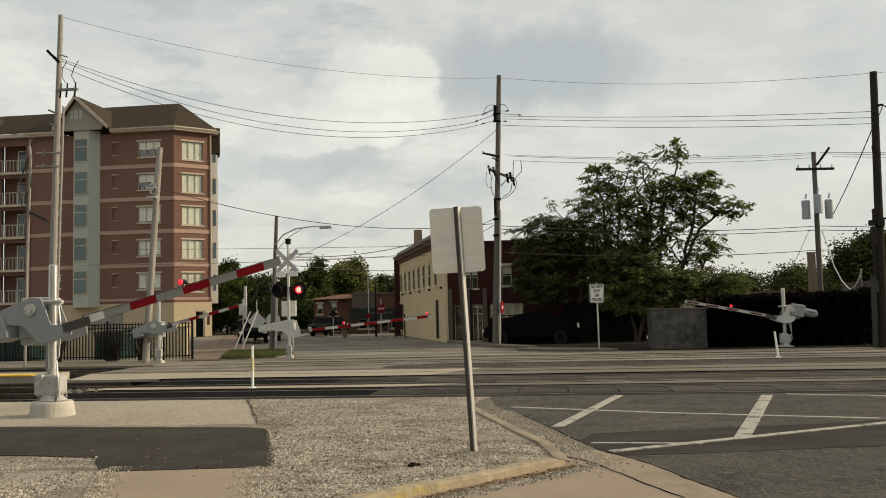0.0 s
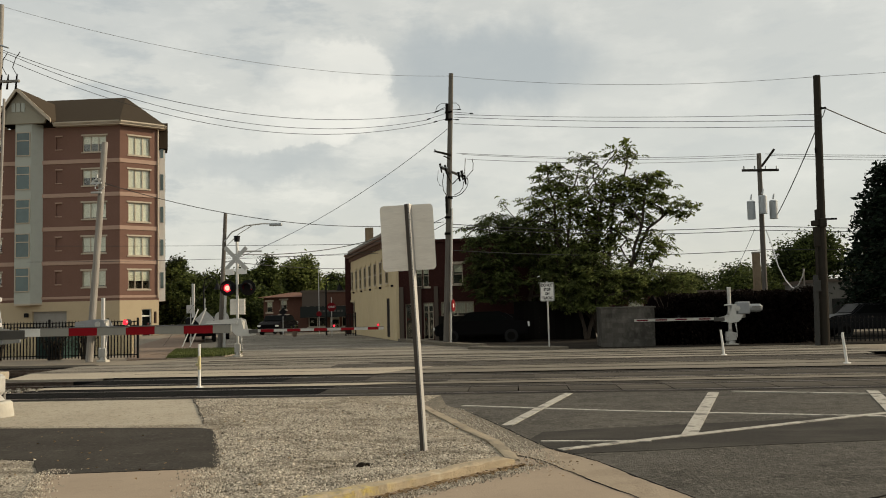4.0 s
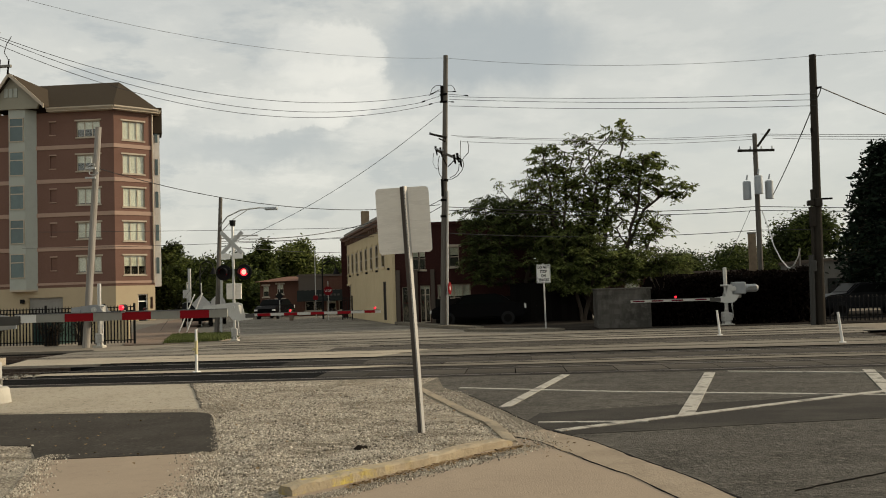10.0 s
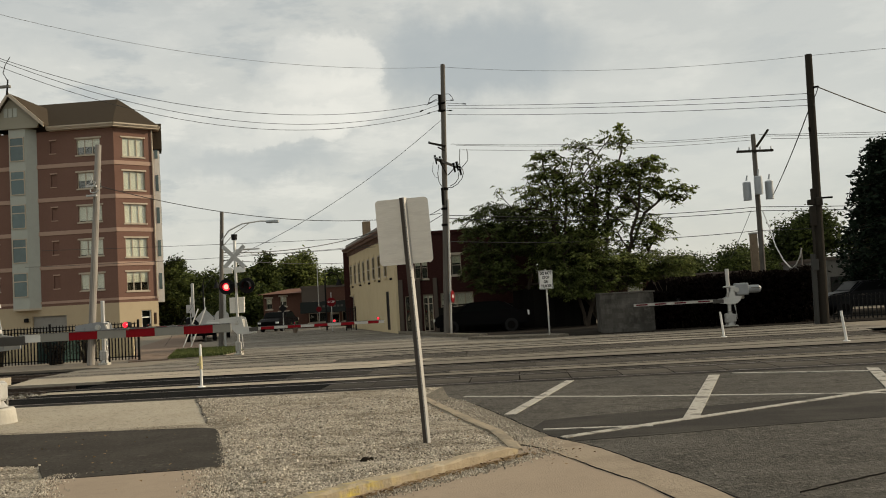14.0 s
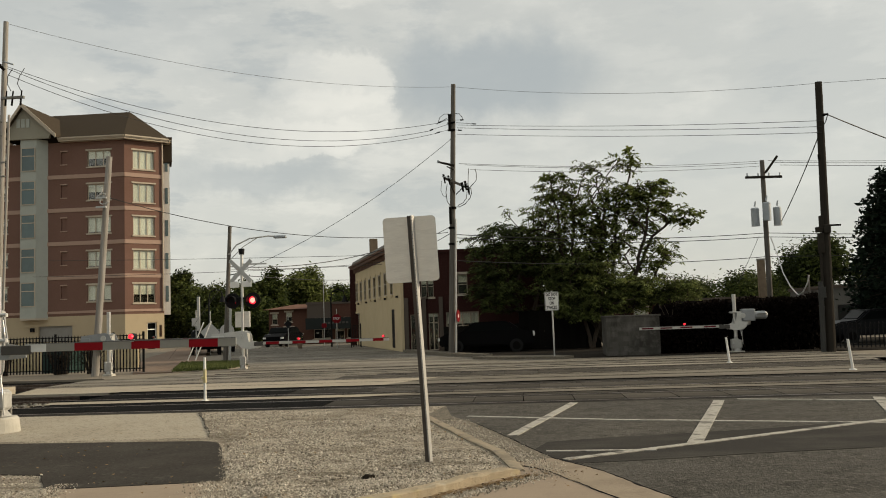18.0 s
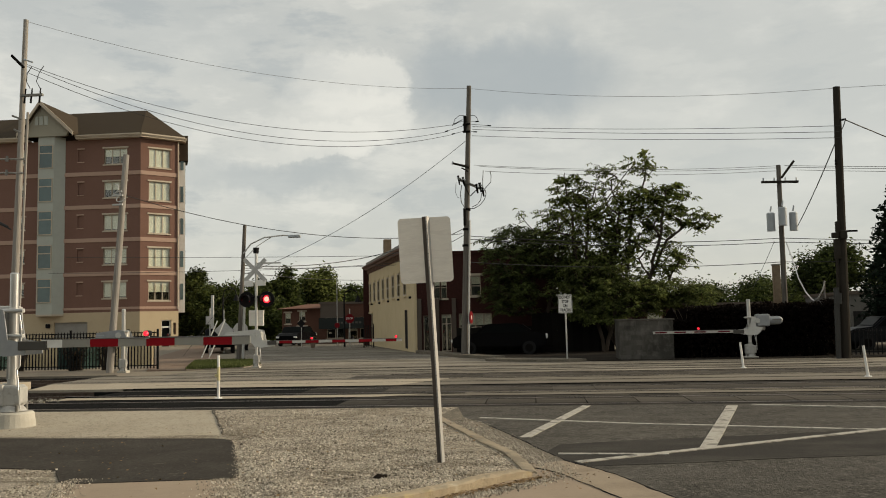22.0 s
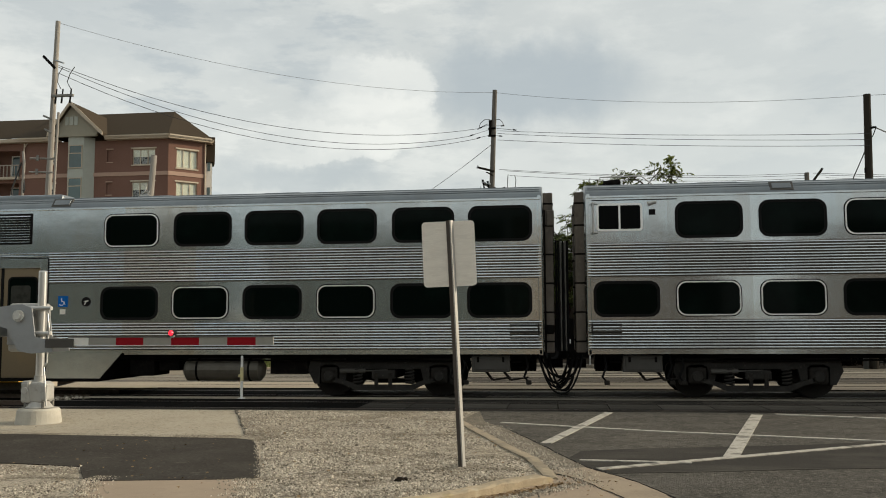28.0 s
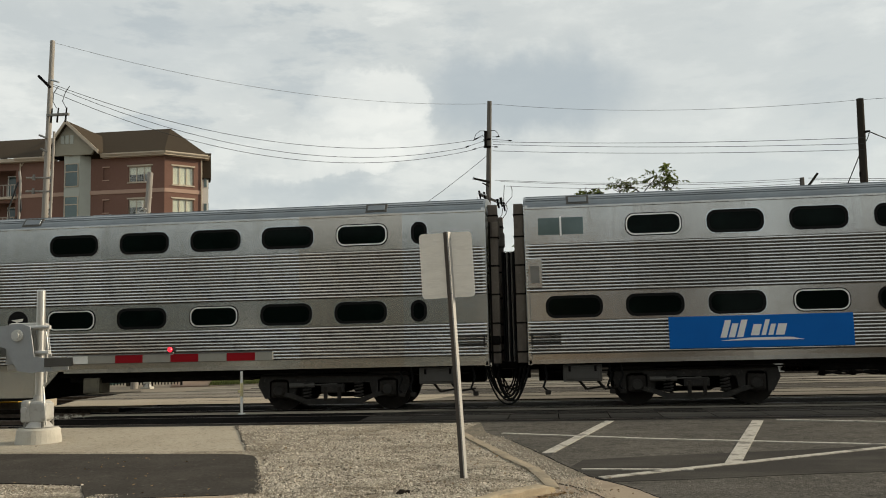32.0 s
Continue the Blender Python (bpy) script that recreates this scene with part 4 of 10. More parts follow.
def build_tracks():
    # ballast bed and the paved strips between the tracks
    bm = bmesh.new()
    slab(bm, [(-1500, 16.98), (1500, 16.98), (1500, 29.2), (-13.9, 29.2), (-14.6, 30.2), (-1500, 30.2)], -0.5, -0.10)
    setting("ballast_bed", bm, M["ballast"], "track ballast, blackened for shade between the rails", "ballast")
    strips = ((17.0, 17.30, "midpanel"), (19.5, 20.2, "strip"), (22.98, 25.55, "strip"), (28.0, 29.2, "asphalt_far"))
    for y0, y1, mat in strips:
        bm = bmesh.new()
        w = -14.45 if y0 > 27 else -10.4 if y0 > 22 else -10.75 if y0 > 18 else XW
        slab(bm, [(w, y0), (XE + 0.16 * (y0 - 17), y0), (XE + 0.16 * (y1 - 17), y1), (w + (0.0 if y0 > 27 else 1.8 if y0 > 22 else 0.35), y1)], -0.3, -0.002)
        setting("crossing_paving", bm, M[mat], "bleached paving between the tracks", "road")
        if y0 > 22 and y0 < 25:
            # the paving runs on to the end of the platform in a long worn tongue
            bm = bmesh.new()
            slab(bm, [(-13.6, 23.0), (w, 23.0), (w + 1.8, 25.5), (-14.25, 25.5), (-14.1, 24.8)], -0.3, -0.003)
            setting("crossing_paving", bm, M["concrete"], "pale worn paving beside the platform", "road")
        if mat == "strip":
            bm = bmesh.new()
            slab(bm, [(w - (0.5 if y0 > 22 else 0.08), y0 + 0.02), (-3.6, y0 + 0.02), (-2.4, y1 - 0.02), (w - 0.2, y1 - 0.02)], -0.3, 0.002)
            setting("concrete_strip", bm, M["concrete"], "pale concrete strip between the tracks", "pavement")
    for y, w in ((19.47, 0.05), (20.22, 0.05), (22.96, 0.06), (24.3, 0.03), (25.57, 0.06), (28.0, 0.06), (29.2, 0.05), (30.4, 0.04), (32.1, 0.04)):
        bm = bmesh.new()
        up, low = [], []
        for j in range(41):
            x = XW + 0.6 + (XE + 0.16 * (y - 17) - XW - 0.8) * j / 40
            q = w * (0.35 + 0.9 * abs(noise.noise((x * 0.7, y, 2.0))))
            c = y + 0.05 * noise.noise((x * 0.25, y, 9.0))
            up.append((x, c + q))
            low.append((x, c - q))
        slab(bm, up + low[::-1], -0.1, 0.0045)
        setting("tar_seam", bm, M["tarpanel"], "dark tarred seam across the road", "seam")
    for k, (a, b) in enumerate(RAILS):
        tr = thing("railway_track", (0, 0, 0), "railway track with rusty rails on dark ballast", "railway track", "railway tracks")
        for y in (a, b):
            bm = boxes((-300, 300, y - 0.036, y + 0.036, -0.04, 0.0), (-300, 300, y - 0.012, y + 0.012, -0.14, -0.04), (-300, 300, y - 0.07, y + 0.07, -0.16, -0.13))
            part("rail", bm, M["rail"], tr)
        tie = boxes((-0.11, 0.11, -1.3, 1.3, -0.09, 0.09), bevel=0.01)
        me = bpy.data.meshes.new("tie")
        tie.to_mesh(me)
        tie.free()
        spots = [XW - (3.8 if k == 2 else 0.6) - 0.56 * i for i in range(34)] + [XE + 0.9 + 0.56 * i for i in range(22)]
        for x in spots:
            ob = part_mesh("tie", me, M["tie"], tr)
            ob.location = (x, (a + b) / 2, -0.225)
        # black rubber seals along the rails of the crossing
        xa, xb = XW - (3.2 if k == 2 else 0.0), XE + 0.16 * (a - 17)
        for y0, y1 in ((a - 0.125, a - 0.038), (a + 0.038, a + 0.118), (b - 0.118, b - 0.038), (b + 0.038, b + 0.078)):
            part("rubber_seal", boxes((xa, xb, y0, y1, -0.16, -0.001)), M["rubber"], tr)
        # panels of the crossing
        x = (-10.893, -10.50, -14.40)[k]
        gap = 0.013 if k == 0 else 0.005
        xe = XE + 0.16 * (a - 17)
        gauge = slab(bmesh.new(), [(gap, 0.02), (0.992 - gap, 0.02), (0.992 - gap * 0.4, b - a - 0.22), (gap * 0.4, b - a - 0.22)], -0.2, 0)
        outer = slab(bmesh.new(), [(gap * 0.4, 0), (0.992 - gap * 0.4, 0), (0.992 - gap * 0.3, 0.52), (gap * 0.3, 0.52)], -0.2, 0)
        kinds = []
        for mat in ("tarpanel", "midpanel", "panel", "palepanel"):
            pair = []
            for src in (gauge, outer):
                me2 = bpy.data.meshes.new("crossing_panel")
                src.to_mesh(me2)
                me2.materials.append(M[mat])
                pair.append(me2)
            kinds.append(pair)
        gauge.free()
        outer.free()
        while x + 0.992 < xe:
            d = x - (-4.6, -5.4, -9.5)[k] + random.uniform(-0.6, 0.6)
            tone = 0 if d < 0 else 1 if d < 1.6 else 2
            east = d > 2.6
            if k == 2:
                rows = ((kinds[2 if x > -6 + random.uniform(-2, 2) else 3][0], a + 0.10), (kinds[2 if x > -5 else 3][1], b + 0.08), (kinds[3][1], a - 0.65))
            elif k == 1:
                rows = ((kinds[2 if east else tone][0], a + 0.10), (kinds[1 if east else tone][1], b + 0.08), (kinds[3 if east else tone][1], a - 0.65))
            else:
                rows = ((kinds[tone][0], a + 0.10), (kinds[1 if tone == 2 and random.random() < 0.3 else tone][1], b + 0.08))
            for me2, y in rows:
                ob = part_mesh("crossing_panel", me2, M["panel"], tr)
                ob.location = (x, y, -0.004 + 0.003 * random.random())
                ob.rotation_euler = (0, radians(random.uniform(-0.12, 0.12)), 0)
            x += 0.992


def build_far_road():
    # street beyond the tracks, bending away to the left
    bm = bmesh.new()
    slab(bm, [(-12.6, 29.2), (12, 29.2), (11.5, 34.2), (2.4, 34.6), (-1.4, 37.4), (-3.2, 40.2), (-5.4, 45), (-7.2, 50), (-12.2, 66), (-22, 98), (-36, 140), (-45, 140), (-30, 96), (-21.5, 66), (-17.0, 50), (-14.0, 41), (-10.9, 35.6), (-12.0, 33)], -0.3, -0.006)
    setting("road_far", bm, M["asphalt_far"], "sun-bleached asphalt street", "road")
    # Ground under the trees, darkened by its colour for their shade.
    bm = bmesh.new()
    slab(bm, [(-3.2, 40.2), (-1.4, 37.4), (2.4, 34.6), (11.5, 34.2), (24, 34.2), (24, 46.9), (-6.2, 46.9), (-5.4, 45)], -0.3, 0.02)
    setting("pavement_far", bm, M["soil_shaded"], "earth and pavement beyond the street, darkened for shade", "pavement")
    bm = bmesh.new()
    slab(bm, [(-5.2, 44.3), (-3.4, 40.2), (-1.55, 37.4), (-1.2, 37.9), (-2.7, 40.4), (-4.4, 44.8), (-5.6, 47), (-6.2, 47)], -0.3, 0.13)
    setting("kerb_far", bm, M["grit"], "pale concrete footway with kerb", "pavement")
    bm = bmesh.new()
    slab(bm, [(-1.95, 36.1), (-0.19, 34.85), (1.6, 34.2), (2.0, 34.6), (1.4, 35.6), (-1.7, 37.2)], -0.3, 0.09)
    setting("kerb_island", bm, M["grit"], "low concrete island under the sign", "kerb")
    # brick footway beside the apartment block
    bm = bmesh.new()
    slab(bm, [(-14.45, 32.4), (-12.6, 32.8), (-14.6, 41), (-18, 50), (-23, 66), (-31, 96), (-34, 96), (-26.2, 66), (-21.4, 50), (-18.2, 41), (-15.7, 35.5)], -0.2, 0.02)
    setting("footway", bm, M["brickpath"], "brown-red brick footway beside the apartment block", "pavement")
    for y0, y1, xa, xb in ((36.0, 37.6, -15.05, -13.45), (40.4, 42.2, -16.5, -14.7), (45.5, 47.5, -18.2, -16.6)):
        bm = bmesh.new()
        slab(bm, [(xa, y0), (xb, y0), (xb - 0.45, y1), (xa - 0.45, y1)], -0.1, 0.026)
        setting("brick_strip", bm, M["brickpath"], "red brick paving strip", "pavement")
    # platform between the second and third track
    pl = thing("platform", (0, 0, 0), "low concrete platform with yellow tactile edge", "platform")
    part("platform_slab", boxes((-60, -14.6, 23.3, 24.9, -0.2, 0.12), bevel=0.01), M["concrete"], pl)
    part("tactile_strip", boxes((-60, -14.8, 23.28, 23.9, 0.1, 0.135)), M["yellow"], pl, "yellow tactile strip")


def build_closing_walls():
    # unseen plain walls added across the street behind, only for the coaches to mirror
    for x0, x1, h, mat in ((-70, -20, 8.6, "closing_dark"), (-19, -3, 8.0, "closing_dark"), (-2.6, 1.0, 8.2, "closing_tan"), (1.0, 9.6, 7.0, "closing"), (14.0, 26, 7.6, "closing"), (28, 70, 9.0, "closing_dark")):
        setting("wall_south", boxes((x0, x1, -15, -14, 0, h)), M[mat], "unseen plain wall added for the coaches to mirror", "wall")


build_ground()
build_closing_walls()
build_tracks()
build_far_road()


LOT_EDGE = ((6.6, 7.2, 7.73, 8.27, 8.77, 9.12, 9.5, 10.12, 11.02, 11.92, 13.2, 14.63, 15.2, 17.0), (-2.3, -2.02, -1.66, -1.21, -0.79, -0.57, -0.26, -0.26, -0.44, -0.76, -1.15, -1.6, -1.75, -1.5))


def lot_height(x, y):
    """Low heaps and ruts of the gravel, level at its edges."""
    side = min(float(np.interp(y, *LOT_EDGE)) - x, 16.8 - y, y - 7.1)
    west = x + (2.57 if y < 7.48 else 3.0 + 0.34 * (y - 8.9) if y < 12.9 else 4.65 + 0.395 * (y - 13.05))
    k = max(0.0, min(1.0, side / 0.35, west / 0.35))
    n = noise.noise((x * 1.1, y * 0.8, 3.3)) * 0.6 + noise.noise((x * 2.6, y * 2.0, 7.1)) * 0.4 + noise.noise((x * 6.5, y * 5.0, 1.7)) * 0.22
    return k * (0.022 + 0.05 * n)


def build_gravel_heaps():
    nx, ny = 130, 190
    verts = []
    for j in range(ny + 1):
        for i in range(nx + 1):
            x, y = -6.5 + 6.4 * i / nx, 7.0 + 9.9 * j / ny
            h = lot_height(x, y)
            verts.append((x, y, h if h > 0 else -0.02))
    faces = [(j * (nx + 1) + i, j * (nx + 1) + i + 1, (j + 1) * (nx + 1) + i + 1, (j + 1) * (nx + 1) + i) for j in range(ny) for i in range(nx)
             if any(verts[q][2] > -0.01 for q in (j * (nx + 1) + i, j * (nx + 1) + i + 1, (j + 1) * (nx + 1) + i + 1, (j + 1) * (nx + 1) + i))]
    me = bpy.data.meshes.new("gravel_heaps")
    me.from_pydata(verts, [], faces)
    ob = part_mesh("gravel_heaps", me, M["gravel"], None)
    tagged(ob, "uneven low heaps and ruts in the gravel", "gravel", kind="structure")


build_gravel_heaps()


def build_gravel_stones():
    """Loose stones over the gravel lot."""
    rng = random.Random(5)
    verts, faces = [], []
    for _ in range(100000):
        y = 7.2 + 9.7 * rng.random() ** 1.3
        x = rng.uniform(-0.60 * y - 1.5, -0.15)
        edge = float(np.interp(y, *LOT_EDGE))
        if x > edge or (-14 < x < -3.1 - 0.33 * (y - 9.2) and 9.0 < y < 12.85 and not (x < -5.4 and y < 10.0)) or (-4.9 < x < -3.1 and y < 9.3):
            continue
        thick = 0.62 + 0.9 * noise.noise((x * 0.5, y * 0.5, 3)) + 0.8 * noise.noise((x * 1.7, y * 1.1, 8)) - max(0.0, y - 14.0) * 0.12 - (1.2 if x < -4.65 - 0.395 * (y - 13.05) and y > 12.8 else 0)
        if rng.random() > thick:
            continue
        r = rng.uniform(0.0055, 0.0155) * (1.8 if rng.random() < 0.03 else 1)
        z = max(0.0, lot_height(x, y))
        i = len(verts)
        a0 = rng.random() * 6
        h = r * rng.uniform(0.5, 0.9)
        for k in range(5):
            a = a0 + k * math.tau / 5
            q = r * rng.uniform(0.75, 1.2)
            verts.append((x + q * math.cos(a), y + q * math.sin(a), z - 0.004))
        for k in range(3):
            a = a0 + 0.4 + k * math.tau / 3
            verts.append((x + r * 0.55 * math.cos(a), y + r * 0.55 * math.sin(a), z + h))
        faces += [(i + 5, i + 6, i + 7), (i, i + 1, i + 5), (i + 1, i + 6, i + 5), (i + 1, i + 2, i + 6), (i + 2, i + 3, i + 6), (i + 3, i + 7, i + 6), (i + 3, i + 4, i + 7), (i + 4, i + 5, i + 7), (i + 4, i, i + 5)]
    ob = soup("gravel_stones", verts, faces, M["stone"], kind="stuff")
    tagged(ob, "loose grey gravel stones", "gravel")
    # gravel spilt over the gutter and the edge of the apron
    verts, faces = [], []
    for n in range(12000):
        s = rng.random()
        if n < 5000:
            # over both edges of the footway strip and the end of the asphalt patch
            y = rng.uniform(6.4, 9.3)
            if n < 2600:
                x = float(np.interp(y, (6.6, 7.48, 8.4, 9.22), (-2.45, -2.57, -2.85, -3.15))) - abs(rng.gauss(0, 0.16)) + 0.03
            elif n < 4700:
                x = float(np.interp(y, (5.5, 7.6, 9.0), (-3.75, -4.35, -4.95))) + abs(rng.gauss(0, 0.12)) - 0.03
            else:
                y = rng.uniform(9.4, 12.3)
                x = -3.17 - 0.345 * (y - 9.4) - abs(rng.gauss(0, 0.035))
        else:
            x, y = (0.33 - 1.5 * s + rng.gauss(0, 0.10), 9.3 + 5.2 * s + rng.gauss(0, 0.2)) if rng.random() < 0.4 else (-1.95 + 1.95 * s + abs(rng.gauss(0, 0.08)) + 0.08, 7.0 + 2.35 * s - abs(rng.gauss(0, 0.12)))
        r = rng.uniform(0.004, 0.012)
        i, a0 = len(verts), rng.random() * 6
        for k in range(4):
            verts.append((x + r * math.cos(a0 + k * 1.57), y + r * math.sin(a0 + k * 1.57), 0.006))
        verts.append((x, y, 0.013 + r * 0.8))
        faces += [(i, i + 1, i + 4), (i + 1, i + 2, i + 4), (i + 2, i + 3, i + 4), (i + 3, i, i + 4)]
    tagged(soup("spilt_gravel", verts, faces, M["stone"], kind="stuff"), "gravel spilt over the concrete gutter", "gravel")
    # rubble heaped at the end of the strip between the first two tracks
    verts, faces = [], []
    for n in range(160):
        x, y = -11.35 + abs(rng.gauss(0, 0.28)) * rng.choice((-1, 1)), rng.uniform(19.0, 20.1)
        r = rng.uniform(0.03, 0.085)
        i, a0 = len(verts), rng.random() * 6
        for k in range(5):
            q = r * rng.uniform(0.8, 1.2)
            verts.append((x + q * math.cos(a0 + k * 1.257), y + q * math.sin(a0 + k * 1.257), -0.12))
        verts += [(x + r * 0.4, y, -0.08 + r * 1.2), (x - r * 0.4, y + r * 0.2, -0.09 + r * 1.4)]
        faces += [(i, i + 1, i + 5), (i + 1, i + 2, i + 5), (i + 2, i + 6, i + 5), (i + 2, i + 3, i + 6), (i + 3, i + 4, i + 6), (i + 4, i + 5, i + 6), (i + 4, i, i + 5)]
    tagged(soup("rubble", verts, faces, M["stone"], kind="stuff"), "pale broken stones at the end of the paving", "rubble")
    # leaf litter and dark clods along the kerb
    verts, faces = [], []
    for n in range(1150):
        s = rng.random()
        x, y = (rng.uniform(-6.5, -0.6), rng.uniform(8.2, 14.8)) if n < 260 else (rng.gauss(0.15, 0.25), rng.gauss(9.3, 0.4)) if n < 340 else (-1.55 + 1.45 * s + abs(rng.gauss(0, 0.05)) + 0.10, 7.62 + 1.78 * s + 0.25 * s * (1 - s) - abs(rng.gauss(0, 0.09)) - 0.09)
        r = rng.uniform(0.007, 0.022)
        i, a0 = len(verts), rng.random() * 6
        for k in range(4):
            verts.append((x + r * math.cos(a0 + k * 1.57), y + r * math.sin(a0 + k * 1.57) * 0.6, 0.012 + max(0.0, lot_height(x, y)) + rng.random() * r))
        faces.append((i, i + 1, i + 2, i + 3))
    tagged(soup("leaf_litter", verts, faces, M["litter"], kind="stuff"), "brown leaf litter along the kerb", "litter")


build_gravel_stones()
clod = part("dirt_clod", rods(((0, 0, -0.01), (0.01, 0, 0.035), 0.07, 0.03), ((0.05, 0.03, -0.01), (0.06, 0.02, 0.025), 0.04, 0.02), seg=7), M["tie"])
clod.location = (-1.62, 9.25, max(0.0, lot_height(-1.62, 9.25)))
tagged(clod, "dark brown clod of earth on the gravel", "clod")


# ---------- train ----------
def side_profile(bands, z0, z1, half, pitch, depth):
    """Points (out, z) of a coach side from z0 to z1, with rounded flutes inside the bands."""
    pts = [(half, z0)]
    for a, b in bands:
        pts.append((half, a))
        n = max(1, round((b - a) / pitch))
        for i in range(n):
            for f, d in ((0.02, -0.35), (0.10, -0.25), (0.20, 0.65), (0.36, 0.95), (0.5, 1.0), (0.64, 0.95), (0.80, 0.65), (0.90, -0.25), (0.98, -0.35)):
                pts.append((half + depth * d, a + (b - a) * (i + f) / n))
        pts.append((half, b))
    pts.append((half, z1))
    return pts


def extrude_x(bm, outline, x0, x1, closed=False, caps=False):
    """A strip through the outline (y, z), drawn along x."""
    a = [bm.verts.new((x0, y, z)) for y, z in outline]
    b = [bm.verts.new((x1, y, z)) for y, z in outline]
    n = len(outline)
    for k in range(n if closed else n - 1):
        j = (k + 1) % n
        bm.faces.new((a[k], b[k], b[j], a[j]))
    if caps:
        bm.faces.new(a)
        bm.faces.new(b[::-1])
    return bm


def coach_window(parent, x0, x1, z0, z1, half, rim, r=0.13, name="window"):
    y = -half
    g = part(name, plate_xz(bmesh.new(), rounded(x0 + 0.02, x1 - 0.02, z0 + 0.02, z1 - 0.02, r), y - 0.006, y + 0.02), M["coachglass"], parent)
    part("window_seal", ring_xz(bmesh.new(), rounded(x0 - 0.018, x1 + 0.018, z0 - 0.018, z1 + 0.018, r + 0.03), rounded(x0 + 0.045, x1 - 0.045, z0 + 0.045, z1 - 0.045, r - 0.02), y - 0.012, y + 0.01), M["rubber"], g)
    if rim:
        part("window_rim", ring_xz(bmesh.new(), rounded(x0 + 0.004, x1 - 0.004, z0 + 0.004, z1 - 0.004, r + 0.01), rounded(x0 + 0.032, x1 - 0.032, z0 + 0.032, z1 - 0.032, r - 0.01), y - 0.020, y + 0.01), M["rimbright"], g)
    else:
        part("window_bead", ring_xz(bmesh.new(), rounded(x0 - 0.034, x1 + 0.034, z0 - 0.034, z1 + 0.034, r + 0.04), rounded(x0 - 0.016, x1 + 0.016, z0 - 0.016, z1 + 0.016, r + 0.028), y - 0.010, y + 0.01), M["steel_flat"], g)
    return g


WHEELSETS = []


def bogie(coach, cx, half):
    """Four-wheel truck: frame with pedestals, equaliser bars, coil springs and bolster."""
    b = part("bogie", boxes((cx - 0.28, cx + 0.28, -1.14, 1.14, 0.42, 0.94), (cx - 0.95, cx - 0.35, -0.6, 0.6, 0.35, 0.75), (cx + 0.35, cx + 0.95, -0.6, 0.6, 0.35, 0.75), bevel=0.03), M["under"], coach)
    for s in (-1, 1):
        def span(y0, y1):
            return min(s * y0, s * y1), max(s * y0, s * y1)
        y0, y1 = span(1.10, 1.24)
        out = [(-1.78, 0.60), (-1.72, 0.84), (-1.50, 0.93), (-1.05, 0.93), (-0.80, 0.80), (0.80, 0.80), (1.05, 0.93), (1.50, 0.93), (1.72, 0.84), (1.78, 0.60), (1.62, 0.30), (1.50, 0.30), (1.50, 0.68), (1.40, 0.74), (1.14, 0.74), (1.04, 0.68), (1.04, 0.30), (0.92, 0.30), (0.84, 0.64), (-0.84, 0.64), (-0.92, 0.30), (-1.04, 0.30), (-1.04, 0.68), (-1.14, 0.74), (-1.40, 0.74), (-1.50, 0.68), (-1.50, 0.30), (-1.62, 0.30)]
        part("side_frame", plate_xz(bmesh.new(), [(cx + x, z) for x, z in out], y0, y1), M["truckframe"], b)
        y0, y1 = span(1.22, 1.30)
        eq = [(-1.36, 0.40), (-0.95, 0.30), (-0.66, 0.17), (0.66, 0.17), (0.95, 0.30), (1.36, 0.40), (1.36, 0.48), (0.98, 0.41), (0.62, 0.29), (-0.62, 0.29), (-0.98, 0.41), (-1.36, 0.48)]
        part("equaliser_bar", plate_xz(bmesh.new(), [(cx + x, z) for x, z in eq], y0, y1), M["truckframe"], b)
        if s < 0:
            for q in (-0.60, 0.60):
                coil = [(cx + q + 0.095 * math.cos(a), -1.28 + 0.095 * math.sin(a), 0.30 + 0.36 * a / 31.4) for a in [j * 0.6283 for j in range(51)]]
                part("coil_spring", tube(bmesh.new(), coil, 0.022, 5), M["truckframe"], b)
            part("bolster_end", boxes((cx - 0.27, cx + 0.27, -1.36, -1.22, 0.42, 0.62), bevel=0.03), M["truckframe"], b)
            for q in (-0.16, 0.16):
                part("swing_link", boxes((cx + q - 0.04, cx + q + 0.04, -1.38, -1.30, 0.24, 0.56), bevel=0.01), M["truck"], b)
            part("brake_cylinder", rods(((cx - 1.0, -1.33, 0.60), (cx - 0.42, -1.33, 0.60), 0.055), ((cx - 0.42, -1.33, 0.60), (cx + 0.1, -1.33, 0.62), 0.018), seg=10), M["battery"], b)
    for q in (-1.27, 1.27):
        w = part("wheelset", rods(((0, -0.80, 0), (0, -0.66, 0), 0.46), ((0, 0.66, 0), (0, 0.80, 0), 0.46), ((0, -1.0, 0), (0, 1.0, 0), 0.09), ((0, -0.84, 0), (0, -0.80, 0), 0.17, 0.22), seg=28), M["wheelsteel"], coach)
        w.location = (cx + q, 0, 0.46)
        WHEELSETS.append(w)
        jb = part("journal_box", boxes((cx + q - 0.20, cx + q + 0.20, -1.30, -1.05, 0.32, 0.68), bevel=0.06), M["truck"], b)
        part("bearing_cap", rods(((cx + q, -1.34, 0.48), (cx + q, -1.30, 0.48), 0.10, 0.13), seg=16), M["truckframe"], jb)


